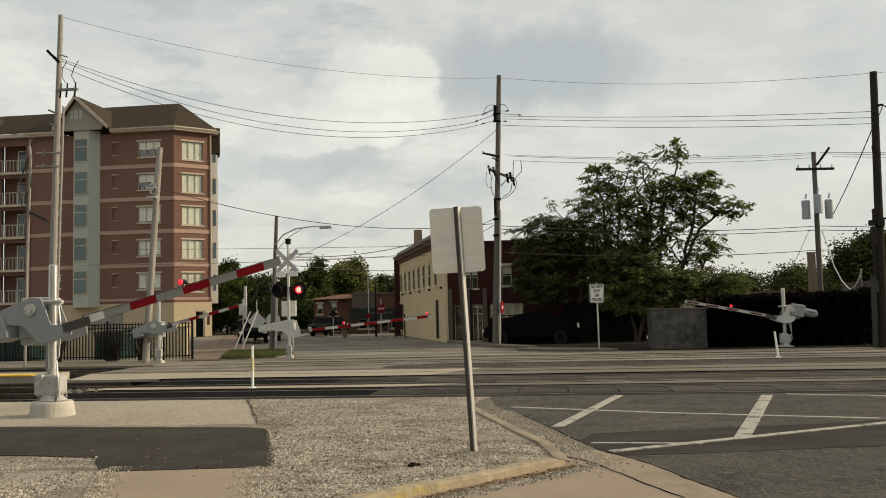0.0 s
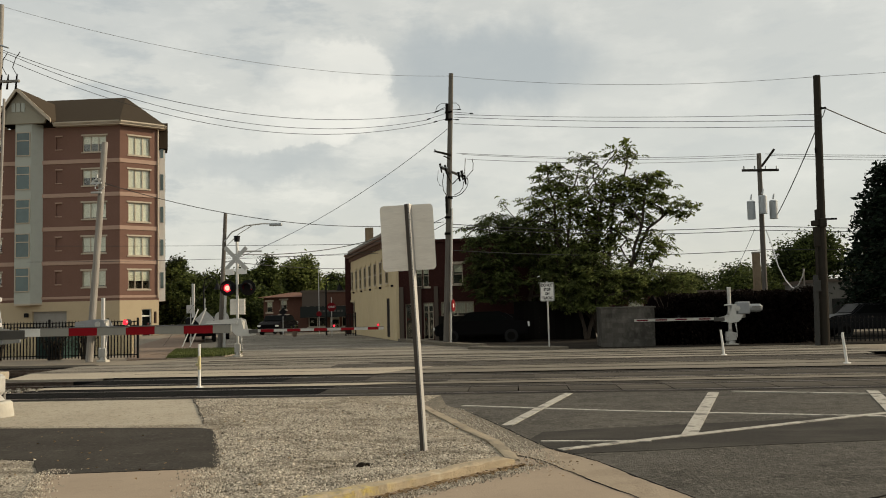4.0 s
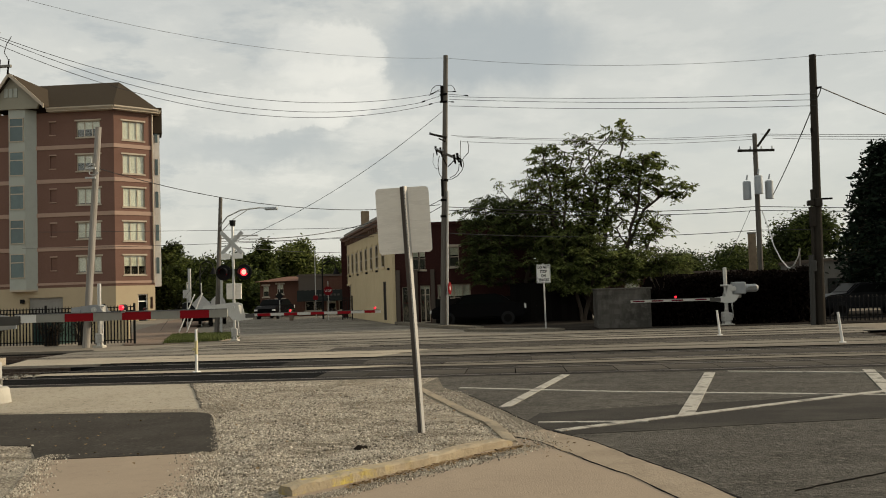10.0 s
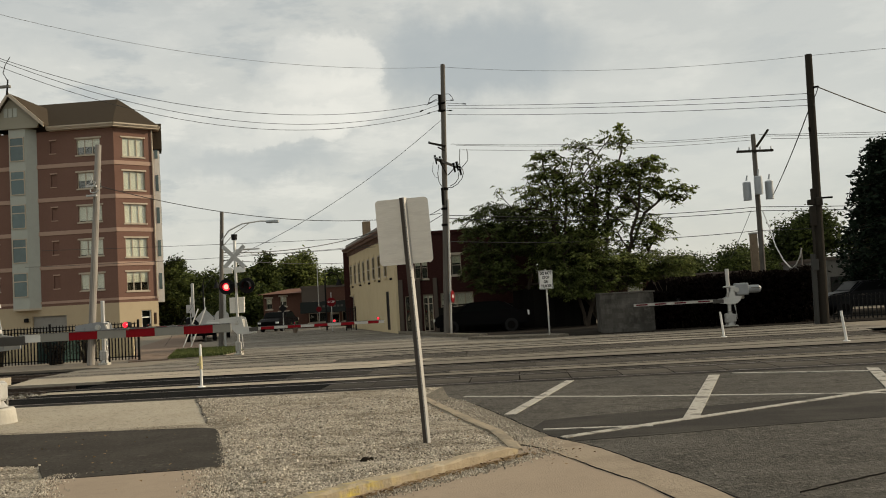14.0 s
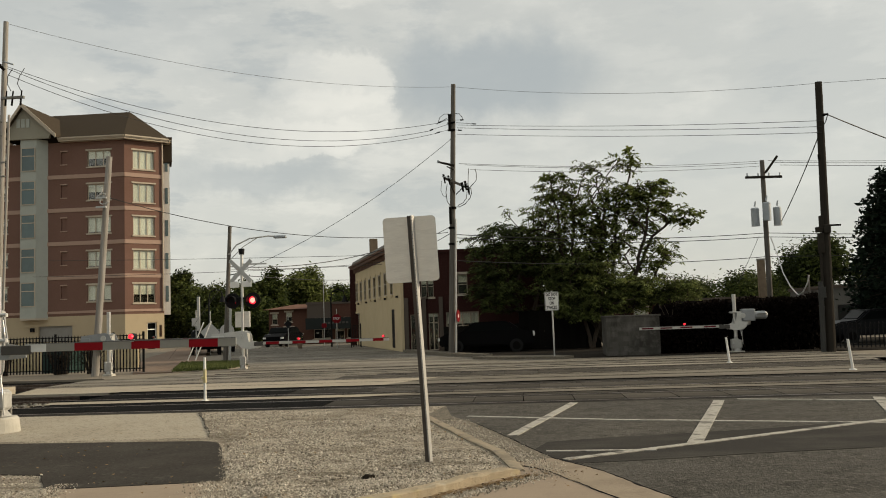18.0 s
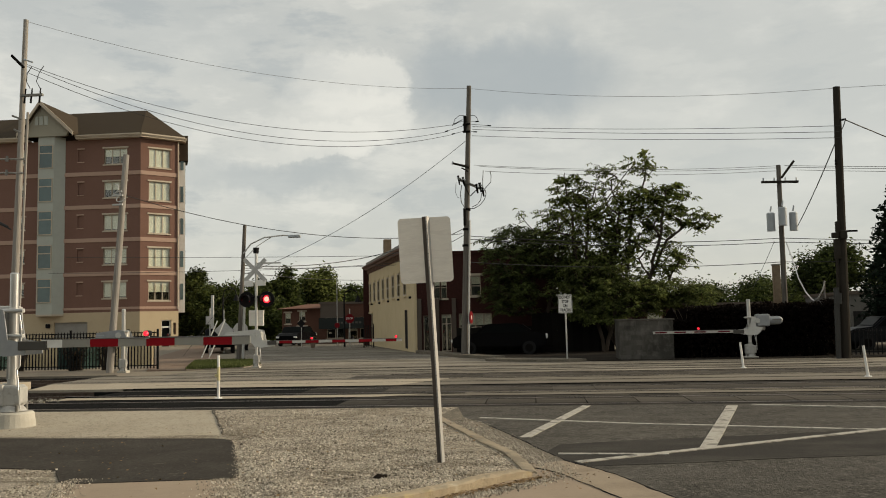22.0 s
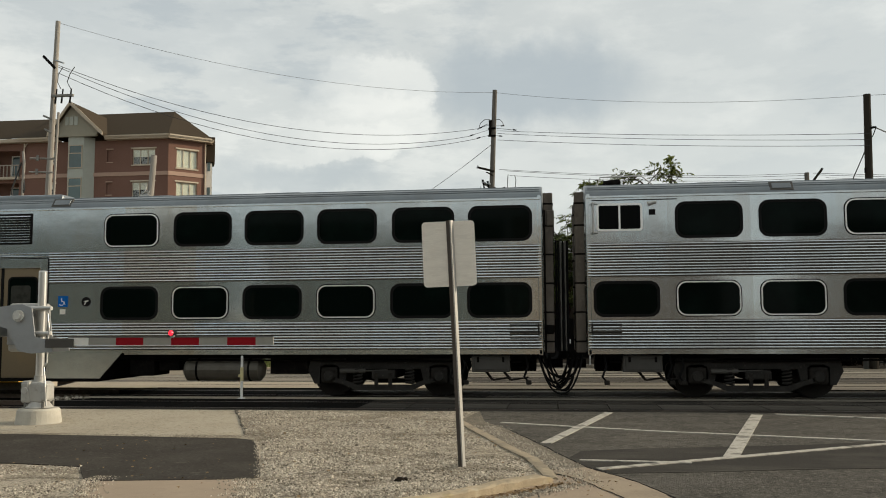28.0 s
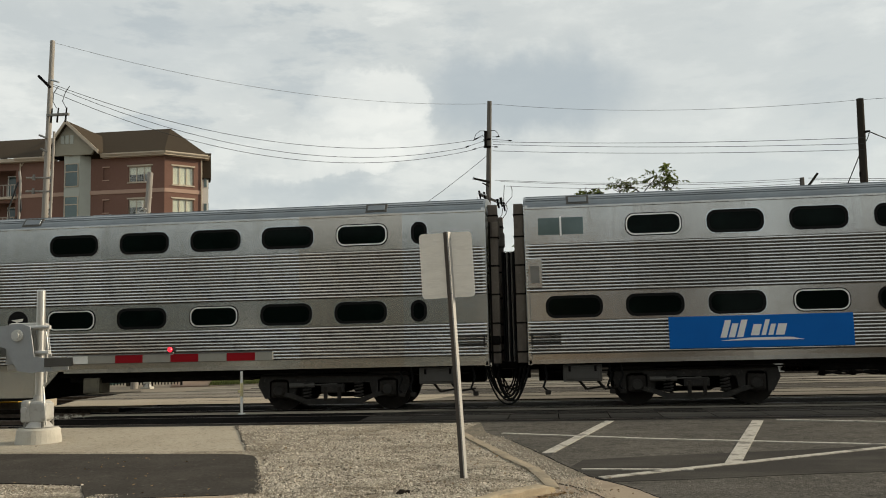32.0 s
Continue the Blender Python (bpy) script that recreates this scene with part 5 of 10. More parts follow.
def coach(name, L, kind, label, cab, number, front=False, last=False):
    half = 1.57
    new_type = kind == "a"
    sheet, flute = (M["steel_flat"], M["steel"]) if new_type else (M["steel_flat_b"], M["steel_b"])
    ob = thing(name, (0, 0, 0), label, "railway coach", "coaches of the train")
    bands = ((1.09, 1.72), (2.66, 3.40)) if new_type else ((1.19, 1.92), (2.55, 3.62))
    pitch = 0.062 if new_type else 0.072
    door = (11.64, 13.92) if new_type else (11.91, 13.97)
    dtop = 3.25 if new_type else 2.84
    # sides: fluted bands and plain belts; the door bay is cut out of the near side
    for s in (-1, 1):
        prof = side_profile(bands, 1.02, 4.42, half, pitch, 0.021)
        spans = [(0.03, L - 0.03)] if s > 0 else [(0.03, door[0] - 0.02), (door[1] + 0.02, L - 0.03)]
        bm = bmesh.new()
        for a, b in spans:
            extrude_x(bm, [(s * y, z) for y, z in prof], a, b)
        if s < 0:
            extrude_x(bm, [(-y, z) for y, z in side_profile([(max(x, dtop + 0.03), y) for x, y in bands if y > dtop + 0.1], dtop + 0.02, 4.42, half, pitch, 0.030)], door[0] - 0.02, door[1] + 0.02)
        bmesh.ops.recalc_face_normals(bm, faces=bm.faces)
        if s < 0:
            bmesh.ops.reverse_faces(bm, faces=[f for f in bm.faces if f.normal.y > 0.2])
        part("side_wall", bm, flute, ob)
    # Thin dark strips between the flutes, painted shade for the grooves.
    bm = bmesh.new()
    for a, b in bands:
        n = max(1, round((b - a) / pitch))
        for i in range(n + 1):
            z = a + (b - a) * i / n
            for x0, x1 in ((0.05, door[0] - 0.03), (door[1] + 0.03, L - 0.05)):
                box(bm, x0, x1, -half - 0.002, -half + 0.02, z - 0.0045, z + 0.0045)
    part("flute_groove_shade", bm, M["endpost"], ob, "dark strips laid as shade in the grooves between the flutes")
    # plain sheet belts carrying the windows, a little proud
    belts = ((1.74, 2.63), (3.42, 4.40)) if new_type else ((1.94, 2.53), (3.64, 4.40))
    for a, b in belts:
        for x0, x1 in ((0.05, door[0] - 0.03), (door[1] + 0.03, L - 0.05)) if a < 2.6 else ((0.05, L - 0.05),):
            part("window_belt", boxes((x0, x1, -half - 0.005, -half + 0.02, a, b)), sheet, ob)
    if new_type:
        part("side_sheet", boxes((6.95, door[0] - 0.03, -half - 0.016, -half, 1.74, 3.42)), sheet, ob)
    # roof
    arc = [(-half, 4.42)] + [(-half * math.cos(a) ** 0.8 if math.cos(a) > 0 else 0, 4.42 + 0.42 * math.sin(a) ** 0.9) for a in [radians(8 + 82 * k / 10) for k in range(11)]]
    arc = arc + [(-y, z) for y, z in arc[-2::-1]]
    bm = extrude_x(bmesh.new(), arc, 0.0, L, caps=False)
    a = [bm.verts.new((0.0, y, z)) for y, z in arc]
    bm.faces.new(a)
    bm.faces.new([bm.verts.new((L, y, z)) for y, z in arc])
    bmesh.ops.recalc_face_normals(bm, faces=bm.faces)
    part("roof", bm, M["coachroof"], ob, smooth=False)
    for q in (3, 4, 6):
        part("roof_rib", rods(((0.05, arc[q][0], arc[q][1]), (L - 0.05, arc[q][0], arc[q][1]), 0.014), seg=6), M["coachroof"], ob)
    part("gutter_rail", boxes((0.02, L - 0.02, -half - 0.03, -half + 0.01, 4.40, 4.45), bevel=0.008), sheet, ob)
    for x0, x1 in ((0.03, 9.7), (15.9, L - 0.03)):
        part("side_sill", boxes((x0, x1, -half - 0.012, -half + 0.03, 0.98, 1.07)), sheet, ob)
    for x0, w in ((2.5, 0.9), (8.2, 0.5), (16.2, 0.5), (19.0, 0.9)):
        part("roof_vent", boxes((x0, x0 + w, -0.95, -0.45, 4.66, 4.80), bevel=0.03), M["coachroof"], ob)
    for x0 in (4.2, 9.3, 11.15, 14.2) if new_type else (1.2, 11.0, 15.0, 23.4):
        hm = pose(x0, -1.47, 4.585, -38, 0, 0)
        rh = part("roof_hatch", box(bmesh.new(), -0.25, 0.25, -0.02, 0.01, -0.13, 0.13, 0.01, hm), M["battery"], ob)
        part("hatch_cover", box(bmesh.new(), -0.20, 0.20, -0.035, -0.015, -0.08, 0.08, 0.01, hm), M["coachroof"], rh)
    if new_type:
        part("roof_unit", boxes((11.6, 14.0, -1.15, 1.15, 4.60, 4.86), bevel=0.06), M["coachroof"], ob, "raised roof equipment cover")
    # ends: recessed wall, corner posts and black diaphragm
    for e in (0, 1):
        x = 0.0 if e == 0 else L
        d = 1 if e == 0 else -1
        part("end_wall", boxes((min(x + 0.03 * d, x + 0.10 * d), max(x + 0.03 * d, x + 0.10 * d), -half + 0.01, half - 0.01, 1.0, 4.5)), sheet, ob)
        for s in (-1, 1):
            part("corner_post", boxes((min(x, x + 0.10 * d), max(x, x + 0.10 * d), min(s * half, s * (half - 0.10)) - 0.012, max(s * half, s * (half - 0.10)) + 0.012, 0.95, 4.48), bevel=0.02), sheet, ob)
        if not (front and e == 0):
            reach = 0.24
            for s in (-1, 1):
                ep = part("end_post", boxes((min(x - 0.02 * d, x - reach * d), max(x - 0.02 * d, x - reach * d), s * 1.1 - 0.12, s * 1.1 + 0.12, 1.0, 4.60), bevel=0.02), M["endpost"], ob, "dirty brown steel end post")
                for z in (1.25, 1.9, 2.55, 3.2, 3.85, 4.35):
                    part("rivet_strap", boxes((min(x - 0.015 * d, x - (reach + 0.012) * d), max(x - 0.015 * d, x - (reach + 0.012) * d), s * 1.1 - 0.128, s * 1.1 + 0.128, z - 0.02, z + 0.02), bevel=0.006), M["under"], ep)
                if e:
                    part("post_flange", boxes((x + 0.03, x + 0.07, s * 1.1 - 0.15, s * 1.1 + 0.15, 1.0, 4.2)), M["under"], ep)
                    part("bracket", boxes((x + 0.1, x + 0.27, s * 1.1 - 0.17, s * 1.1 + 0.17, 3.85, 4.2), bevel=0.02), M["endpost"], ep)
                    part("bracket", boxes((x + 0.06, x + 0.24, s * 1.1 - 0.2, s * 1.1 + 0.2, 1.42, 1.62), bevel=0.03), M["under"], ep)
            if e:
                for k in range(6):
                    x2 = x + 0.30 + 0.052 * k
                    part("bellows_fold", boxes((x2 - 0.019, x2 + 0.019, -0.72 - 0.05 * (k % 2), 0.72, 1.02, 3.55), bevel=0.012), M["rubber"] if k not in (2, 4) else M["tank"], ob)
        bm = rods(((x, 0, 0.72), (x - 0.42 * d, 0, 0.72), 0.11))
        box(bm, min(x + 0.2 * d, x + 1.0 * d), max(x + 0.2 * d, x + 1.0 * d), -0.35, 0.35, 0.55, 0.98, 0.03)
        part("coupler", bm, M["under"], ob)
        if e and not last:
            for k in range(12):
                y = -1.25 + 0.17 * k
                low, a, b = 0.10 + 0.075 * (k % 5), -0.12 + 0.11 * (k % 3), 0.86 - 0.10 * (k % 4)
                pts = [(x + a + (b - a) * f, y + 0.05 * math.sin(6 * f + k), 0.92 - (0.92 - low) * (1 - abs(2 * f - 1) ** 2.4)) for f in [j / 12 for j in range(13)]]
                part("jumper_hose", tube(bmesh.new(), pts, 0.021, 6), M["rubber"], ob)
        bm = bmesh.new()
        for z in (1.45, 1.62):
            rod(bm, (x + 0.05 * d, -half - 0.085, z), (x + 0.72 * d, -half - 0.085, z), 0.017)
            for q in (0.05, 0.10, 0.72):
                rod(bm, (x + q * d, -half - 0.085, z), (x + q * d, -half + 0.02, z), 0.017)
        rod(bm, (x + 0.10 * d, -half - 0.085, 1.42), (x + 0.10 * d, -half - 0.085, 1.65), 0.017)
        part("grab_iron", bm, M["truckframe"], ob)
    # windows
    if new_type:
        up = [(1.94, 3.34, 0), (3.70, 5.08, 0), (5.46, 6.80, 1), (15.34, 16.67, 1), (17.06, 18.44, 0), (18.78, 20.15, 0), (20.50, 21.86, 0), (22.24, 23.63, 0), (23.97, 25.37, 0)]
        lo = [(0.16, 1.55, 0), (1.92, 3.27, 1), (3.68, 5.02, 1), (5.38, 6.72, 0), (15.29, 16.68, 0), (17.04, 18.39, 1), (18.75, 20.12, 0), (20.49, 21.83, 1), (22.20, 23.60, 0), (23.94, 25.35, 0)]
        zz = ((3.50, 4.27), (1.80, 2.55))
        hw = half + 0.005
        rr = 0.19
    else:
        up = [(0.47, 1.69, 0), (2.23, 3.42, 1), (3.98, 5.15, 0), (5.71, 6.89, 0), (7.45, 8.64, 0), (9.21, 10.40, 0), (15.52, 16.70, 0), (17.27, 18.45, 0), (19.01, 20.19, 0), (20.73, 21.92, 0), (22.48, 23.65, 1)]
        lo = [(0.44, 1.65, 0), (2.18, 3.39, 0), (3.93, 5.10, 0), (5.69, 6.83, 1), (7.41, 8.60, 0), (9.18, 10.34, 1), (15.48, 16.65, 1), (17.22, 18.40, 0), (18.99, 20.13, 1), (20.69, 21.87, 0), (22.43, 23.60, 0)]
        if cab:
            up = up[1:]
            up = [(a, b, 1 if i == 0 else 0) for i, (a, b, c) in enumerate(up)]
            lo = [(a, b, 1 if i == 3 else 0) for i, (a, b, c) in enumerate(lo)]
        else:
            up.append((24.22, 24.55, 0))
            lo.append((24.18, 24.51, 0))
        zz = ((3.745, 4.215), (1.99, 2.445))
        hw = half + 0.005
        rr = 0.17
    for row, (z0, z1) in zip((up, lo), zz):
        for x0, x1, rim in row:
            coach_window(ob, x0, x1, z0, z1, hw, rim, min(rr, (x1 - x0) * 0.45))
    if cab:
        a, b = (0.24, 1.23) if new_type else (0.27, 1.35)
        z0, z1 = (3.66, 4.27) if new_type else (3.77, 4.24)
        cw = part("cab_window", plate_xz(bmesh.new(), rounded(a - 0.03, b + 0.03, z0 - 0.03, z1 + 0.03, 0.06), -hw - 0.012, -hw + 0.01), sheet, ob, "framed sliding cab window")
        mid = (a + b) / 2
        if new_type:
            part("window_rim", ring_xz(bmesh.new(), rounded(a, b, z0, z1, 0.07), rounded(a + 0.045, b - 0.045, z0 + 0.045, z1 - 0.045, 0.04), -hw - 0.035, -hw), M["rimbright"], cw)
        part("mullion", boxes((mid - 0.02, mid + 0.02, -hw - 0.032, -hw, z0 + 0.03, z1 - 0.03)), M["rimbright"], cw)
        for q0, q1 in ((a + 0.045, mid - 0.02), (mid + 0.02, b - 0.045)):
            part("pane", boxes((q0, q1, -hw - 0.020, -hw - 0.008, z0 + 0.045, z1 - 0.045)), M["carglass"] if new_type else M["bayglass"], cw)
        if new_type:
            part("mirror_bracket", rods(((a - 0.08, -hw - 0.10, z0 - 0.06), (a - 0.08, -hw - 0.10, z1 + 0.03), 0.02), ((a - 0.12, -hw - 0.1, z1), (a + 0.02, -hw - 0.02, z1), 0.016), ((a - 0.12, -hw - 0.1, z0 - 0.03), (a + 0.02, -hw - 0.02, z0 - 0.03), 0.016), seg=8), M["galv"], ob)
            part("cab_lamp", rods(((b + 0.12, -hw - 0.05, z1 - 0.02), (b + 0.30, -hw - 0.03, z1 + 0.02), 0.05, 0.03), seg=10), M["galv"], ob)
            part("cab_vent", boxes((b + 0.14, b + 0.28, -hw - 0.012, -hw, z1 - 0.26, z1 - 0.14), bevel=0.004), M["rubber"], ob)
            part("rain_strip", boxes((a - 0.10, b + 0.75, -hw - 0.03, -hw, z1 + 0.07, z1 + 0.085)), M["rubber"], ob)
    # ventilator over the door
    va, vb, z0, z1 = (11.89, 13.51, 3.60, 4.34) if new_type else (12.22, 13.77, 3.71, 4.27)
    v = part("ventilator", boxes((va, vb, -hw - 0.012, -hw + 0.01, z0, z1), bevel=0.008), M["rubber"], ob)
    if new_type:
        for k in range(11):
            z = z0 + 0.06 + k * (z1 - z0 - 0.1) / 10.5
            part("louvre", box(bmesh.new(), va + 0.05, vb - 0.05, -0.015, 0.015, -0.006, 0.006, 0, pose(0, -hw - 0.026, z, 50, 0, 0)), sheet, v)
        # Black sheet behind the louvres, painted in place of shade between them.
        part("shadow_gap", boxes((va + 0.04, vb - 0.04, -hw - 0.0145, -hw - 0.012, z0 + 0.03, z1 - 0.03)), M["rubber"], v)
    # door bay with a pair of leaves, down to the low floor
    a, b = door
    fr = bmesh.new()
    box(fr, a - 0.02, a + 0.15, -half - 0.03, -half + 0.06, 0.42, dtop, 0.01)
    box(fr, b - 0.16, b + 0.02, -half - 0.03, -half + 0.06, 0.42, dtop, 0.01)
    box(fr, a + 0.15, b - 0.16, -half - 0.03, -half + 0.06, dtop - 0.22, dtop, 0.01)
    part("door_frame", fr, sheet, ob)
    part("frame_seam", boxes((a - 0.035, a - 0.02, -half - 0.034, -half, 0.45, dtop), (b + 0.02, b + 0.035, -half - 0.034, -half, 0.45, dtop), (a - 0.035, b + 0.035, -half - 0.034, -half, dtop, dtop + 0.015)), M["rubber"], ob)
    mid = (a + b) / 2
    for q0, q1 in ((a + 0.15, mid - 0.035), (mid + 0.035, b - 0.16)):
        leaf = part("door_leaf", boxes((q0, q1, -half + 0.01, -half + 0.05, 0.44, dtop - 0.22), bevel=0.01), M["doorleaf"], ob, "bronze-coloured steel door leaf")
        w0, w1 = (q0 + 0.10, q1 - 0.14) if q0 < mid - 0.2 else (q0 + 0.14, q1 - 0.10)
        zb, zt = (2.06, 2.80) if new_type else (2.06, 2.66)
        part("pane", plate_xz(bmesh.new(), rounded(w0, w1, zb, zt, 0.10), -half + 0.004, -half + 0.02), M["coachglass"], leaf)
        # A plate added on the pane imitates daylight from beyond.
        ia, ib = (w0 + (w1 - w0) * 0.35, w1 - 0.04) if q0 < mid - 0.2 else (w0 + 0.05, w1 - (w1 - w0) * 0.22)
        part("daylight_plate", plate_xz(bmesh.new(), rounded(ia, ib, zb + 0.05, zt - 0.18, 0.06), -half + 0.001, -half + 0.004), M["innerlight"], leaf, "plate painted as dim daylight through the far door")
        part("pane_rim", ring_xz(bmesh.new(), rounded(w0 - 0.03, w1 + 0.03, zb - 0.03, zt + 0.03, 0.12), rounded(w0 + 0.005, w1 - 0.005, zb + 0.005, zt - 0.005, 0.10), -half - 0.002, -half + 0.02), M["rubber"], leaf)
        part("door_latch", boxes(((q1 - 0.12) if q0 < mid - 0.2 else (q0 + 0.08), (q1 - 0.08) if q0 < mid - 0.2 else (q0 + 0.12), -half - 0.005, -half + 0.02, 1.42, 1.55), bevel=0.005), M["rubber"], leaf)
    part("door_edge_seal", boxes((mid - 0.035, mid + 0.035, -half + 0.0, -half + 0.05, 0.44, dtop - 0.22)), M["rubber"], ob)
    for q in (a - 0.0, b):
        bm = tube(bmesh.new(), [(q, -half - 0.02, 2.25), (q, -half - 0.07, 2.2), (q, -half - 0.07, 1.15), (q, -half - 0.02, 1.1)], 0.014, 6)
        part("door_grab_rail", bm, M["galv"], ob)
    # low skirt round the door
    s0, s1 = (9.64, 15.86) if new_type else (9.71, 15.79)
    for p in ([(s0, 1.05), (s0 + 0.57, 0.42), (a - 0.03, 0.42), (a - 0.03, 1.05)], [(b + 0.03, 1.05), (b + 0.03, 0.42), (s1 - 0.57, 0.42), (s1, 1.05)]):
        part("skirt", plate_xz(bmesh.new(), p, -half - 0.008, -half + 0.04), sheet, ob)
    part("step_sill", boxes((s0 + 0.6, s1 - 0.6, -half - 0.05, half, 0.36, 0.43), bevel=0.01), M["under"], ob)
    part("step_well", boxes((s0 + 0.5, s1 - 0.5, -half + 0.06, half - 0.05, 0.44, 1.1)), M["under"], ob)
    part("floor_frame", boxes((0.3, L - 0.3, -1.35, 1.35, 0.88, 1.03)), M["under"], ob)
    # equipment under the floor
    if new_type:
        for q0, q1 in ((7.42, 8.12), (8.82, 9.42)):
            eb = part("equipment_box", boxes((q0, q1, -1.42, -0.7, 0.38, 0.92), bevel=0.03), M["boxtan"], ob)
            part("cover", boxes((q0 + 0.05, q1 - 0.05, -1.435, -1.41, 0.44, 0.84), bevel=0.01), M["boxtan"], eb)
            part("plate", boxes((q0 + 0.22, q0 + 0.36, -1.44, -1.43, 0.55, 0.65)), M["rubber"], eb)
        for q in (6.55, 6.87, 7.2):
            part("air_valve", rods(((q - 0.11, -1.3, 0.76), (q + 0.11, -1.3, 0.76), 0.085), ((q, -1.3, 0.76), (q, -1.3, 0.92), 0.03), seg=14), M["battery"], ob)
        part("hanging_hose", tube(bmesh.new(), [(6.2, -1.3, 0.85), (6.4, -1.32, 0.55), (6.7, -1.32, 0.5), (7.0, -1.3, 0.62), (7.3, -1.3, 0.85)], 0.02, 6), M["rubber"], ob)
        tk = part("air_tank", rods(((17.3, -1.15, 0.62), (19.05, -1.15, 0.62), 0.26), ((17.22, -1.15, 0.62), (17.3, -1.15, 0.62), 0.16, 0.26), ((19.05, -1.15, 0.62), (19.13, -1.15, 0.62), 0.26, 0.16), seg=20), M["airtank"], ob)
        for q in (17.55, 18.8):
            part("tank_strap", rods(((q, -1.15, 0.62), (q + 0.05, -1.15, 0.62), 0.268), seg=20), M["under"], tk)
        for q in ((15.9, 16.5, -1.3, -0.4, 0.48, 0.9), (16.6, 17.1, -1.25, -0.5, 0.6, 0.9), (19.3, 20.2, -1.25, -0.5, 0.52, 0.9)):
            part("equipment_box", boxes(q, bevel=0.03), M["under"], ob)
    else:
        part("equipment_box", boxes((15.9, 20.4, -1.3, -0.3, 0.74, 0.9), bevel=0.03), M["under"], ob)
        eb = part("equipment_box", boxes((16.30, 16.70, -1.42, -0.9, 0.50, 0.86), bevel=0.02), M["boxtan"], ob)
        part("cover", boxes((16.34, 16.66, -1.435, -1.415, 0.54, 0.80), bevel=0.008), M["boxtan"], eb)
        # cable bundle tied up under the floor
        for j in range(3):
            pts = [(6.2 + 0.11 * q, -1.25 + 0.08 * j, 0.72 - 0.02 * j - 0.06 * abs(math.sin(q * 0.55 + j))) for q in range(33)]
            part("cable_bundle", tube(bmesh.new(), pts, 0.02, 5), M["rubber"], ob)
        for q in range(6):
            part("cable_clip", boxes((6.25 + 0.62 * q, 6.31 + 0.62 * q, -1.30, -1.02, 0.60, 0.76), bevel=0.01), M["under"], ob)
        part("equipment_box", boxes((6.2, 9.8, -1.3, -0.5, 0.72, 0.9), bevel=0.03), M["under"], ob)
    part("brake_pipe", tube(bmesh.new(), [(0.5, -1.3, 0.80), (6, -1.32, 0.84), (9.5, -1.32, 0.84)], 0.02, 6), M["under"], ob)
    part("brake_pipe", tube(bmesh.new(), [(16.0, -1.32, 0.84), (20, -1.32, 0.84), (L - 0.5, -1.3, 0.80)], 0.02, 6), M["under"], ob)
    for q0 in (0.75, L - 1.6):
        bb = part("battery_box", boxes((q0, q0 + 0.85, -1.45, -0.9, 0.58, 0.95), bevel=0.02), M["battery"], ob)
        part("cover", boxes((q0 + 0.06, q0 + 0.79, -1.465, -1.44, 0.63, 0.88), bevel=0.012), M["battery"], bb)
        for q in (0.12, 0.68):
            part("latch", boxes((q0 + q, q0 + q + 0.05, -1.48, -1.46, 0.80, 0.92)), M["under"], bb)
    for q in (0.35, 1.75, 2.0, L - 2.05, L - 1.8, L - 0.4):
        ac = part("air_hose", tube(bmesh.new(), [(q, -1.36, 0.95), (q + 0.05, -1.38, 0.70), (q - 0.04, -1.38, 0.48), (q + 0.06, -1.36, 0.36)], 0.026, 6), M["rubber"], ob)
        part("coupling", boxes((q, q + 0.12, -1.40, -1.32, 0.30, 0.40), bevel=0.02), M["truck"], ac)
    for q in (0.9, 1.3, L - 1.5, L - 1.1):
        part("brake_rigging", rods(((q, -1.2, 0.85), (q + 0.35, -1.25, 0.40), 0.03), ((q + 0.35, -1.25, 0.40), (q + 0.75, -1.25, 0.46), 0.022), seg=8), M["truck"], ob)
    bogie(ob, 3.62, half)
    bogie(ob, L - 3.62, half)
    # blue panel with white slanted shapes
    p0, p1, z0, z1 = (6.95, 10.6, 2.74, 3.38) if new_type else (3.05, 6.86, 1.25, 1.93)
    pn = part("blue_panel", boxes((p0, p1, -half - 0.045, -half, z0, z1), bevel=0.004), M["blue"], ob, "blue panel with slanted white device")
    dx = p0 + (p1 - p0) * (0.28 if new_type else 0.29)
    zc, hh = (z0 + z1) / 2, (z1 - z0) * 0.62
    y0, y1 = -half - 0.052, -half - 0.044
    lean = 0.30
    # one tall folded shape and four low blocks, all slanted, over a long pointed stroke
    def slanted(x0, x1, f0, f1):
        a, b = zc + f0 * hh, zc + f1 * hh
        part("white_shape", plate_xz(bmesh.new(), [(x0 + (a - zc) * lean, a), (x1 + (a - zc) * lean, a), (x1 + (b - zc) * lean, b), (x0 + (b - zc) * lean, b)], y0, y1), M["white"], pn)
    for q, w, top in ((0.0, 0.13, 0.58), (0.17, 0.13, 0.40), (0.34, 0.13, 0.58)):
        slanted(dx + q, dx + q + w, -0.30, top)
    for q, w, top in ((0.62, 0.17, 0.34), (0.84, 0.09, 0.56), (0.98, 0.10, 0.34), (1.13, 0.18, 0.34)):
        slanted(dx + q, dx + q + w, -0.22, top)
    part("white_stroke", plate_xz(bmesh.new(), [(dx - 0.06, zc - 0.46 * hh), (dx + 1.70, zc - 0.46 * hh), (dx + 1.40, zc - 0.33 * hh), (dx + 0.55, zc - 0.33 * hh)], y0, y1), M["white"], pn)
    # numbers and small plates
    nx, nz, size = (10.72, 2.18, 0.30) if new_type else (11.14, 2.29, 0.22)
    if number:
        lettering("car_number", number, size, M["black"], ob, pose(nx, -half - 0.026 if new_type else -half - 0.012, nz, 90, 0, 0), bold=0.010 if new_type else 0.003)
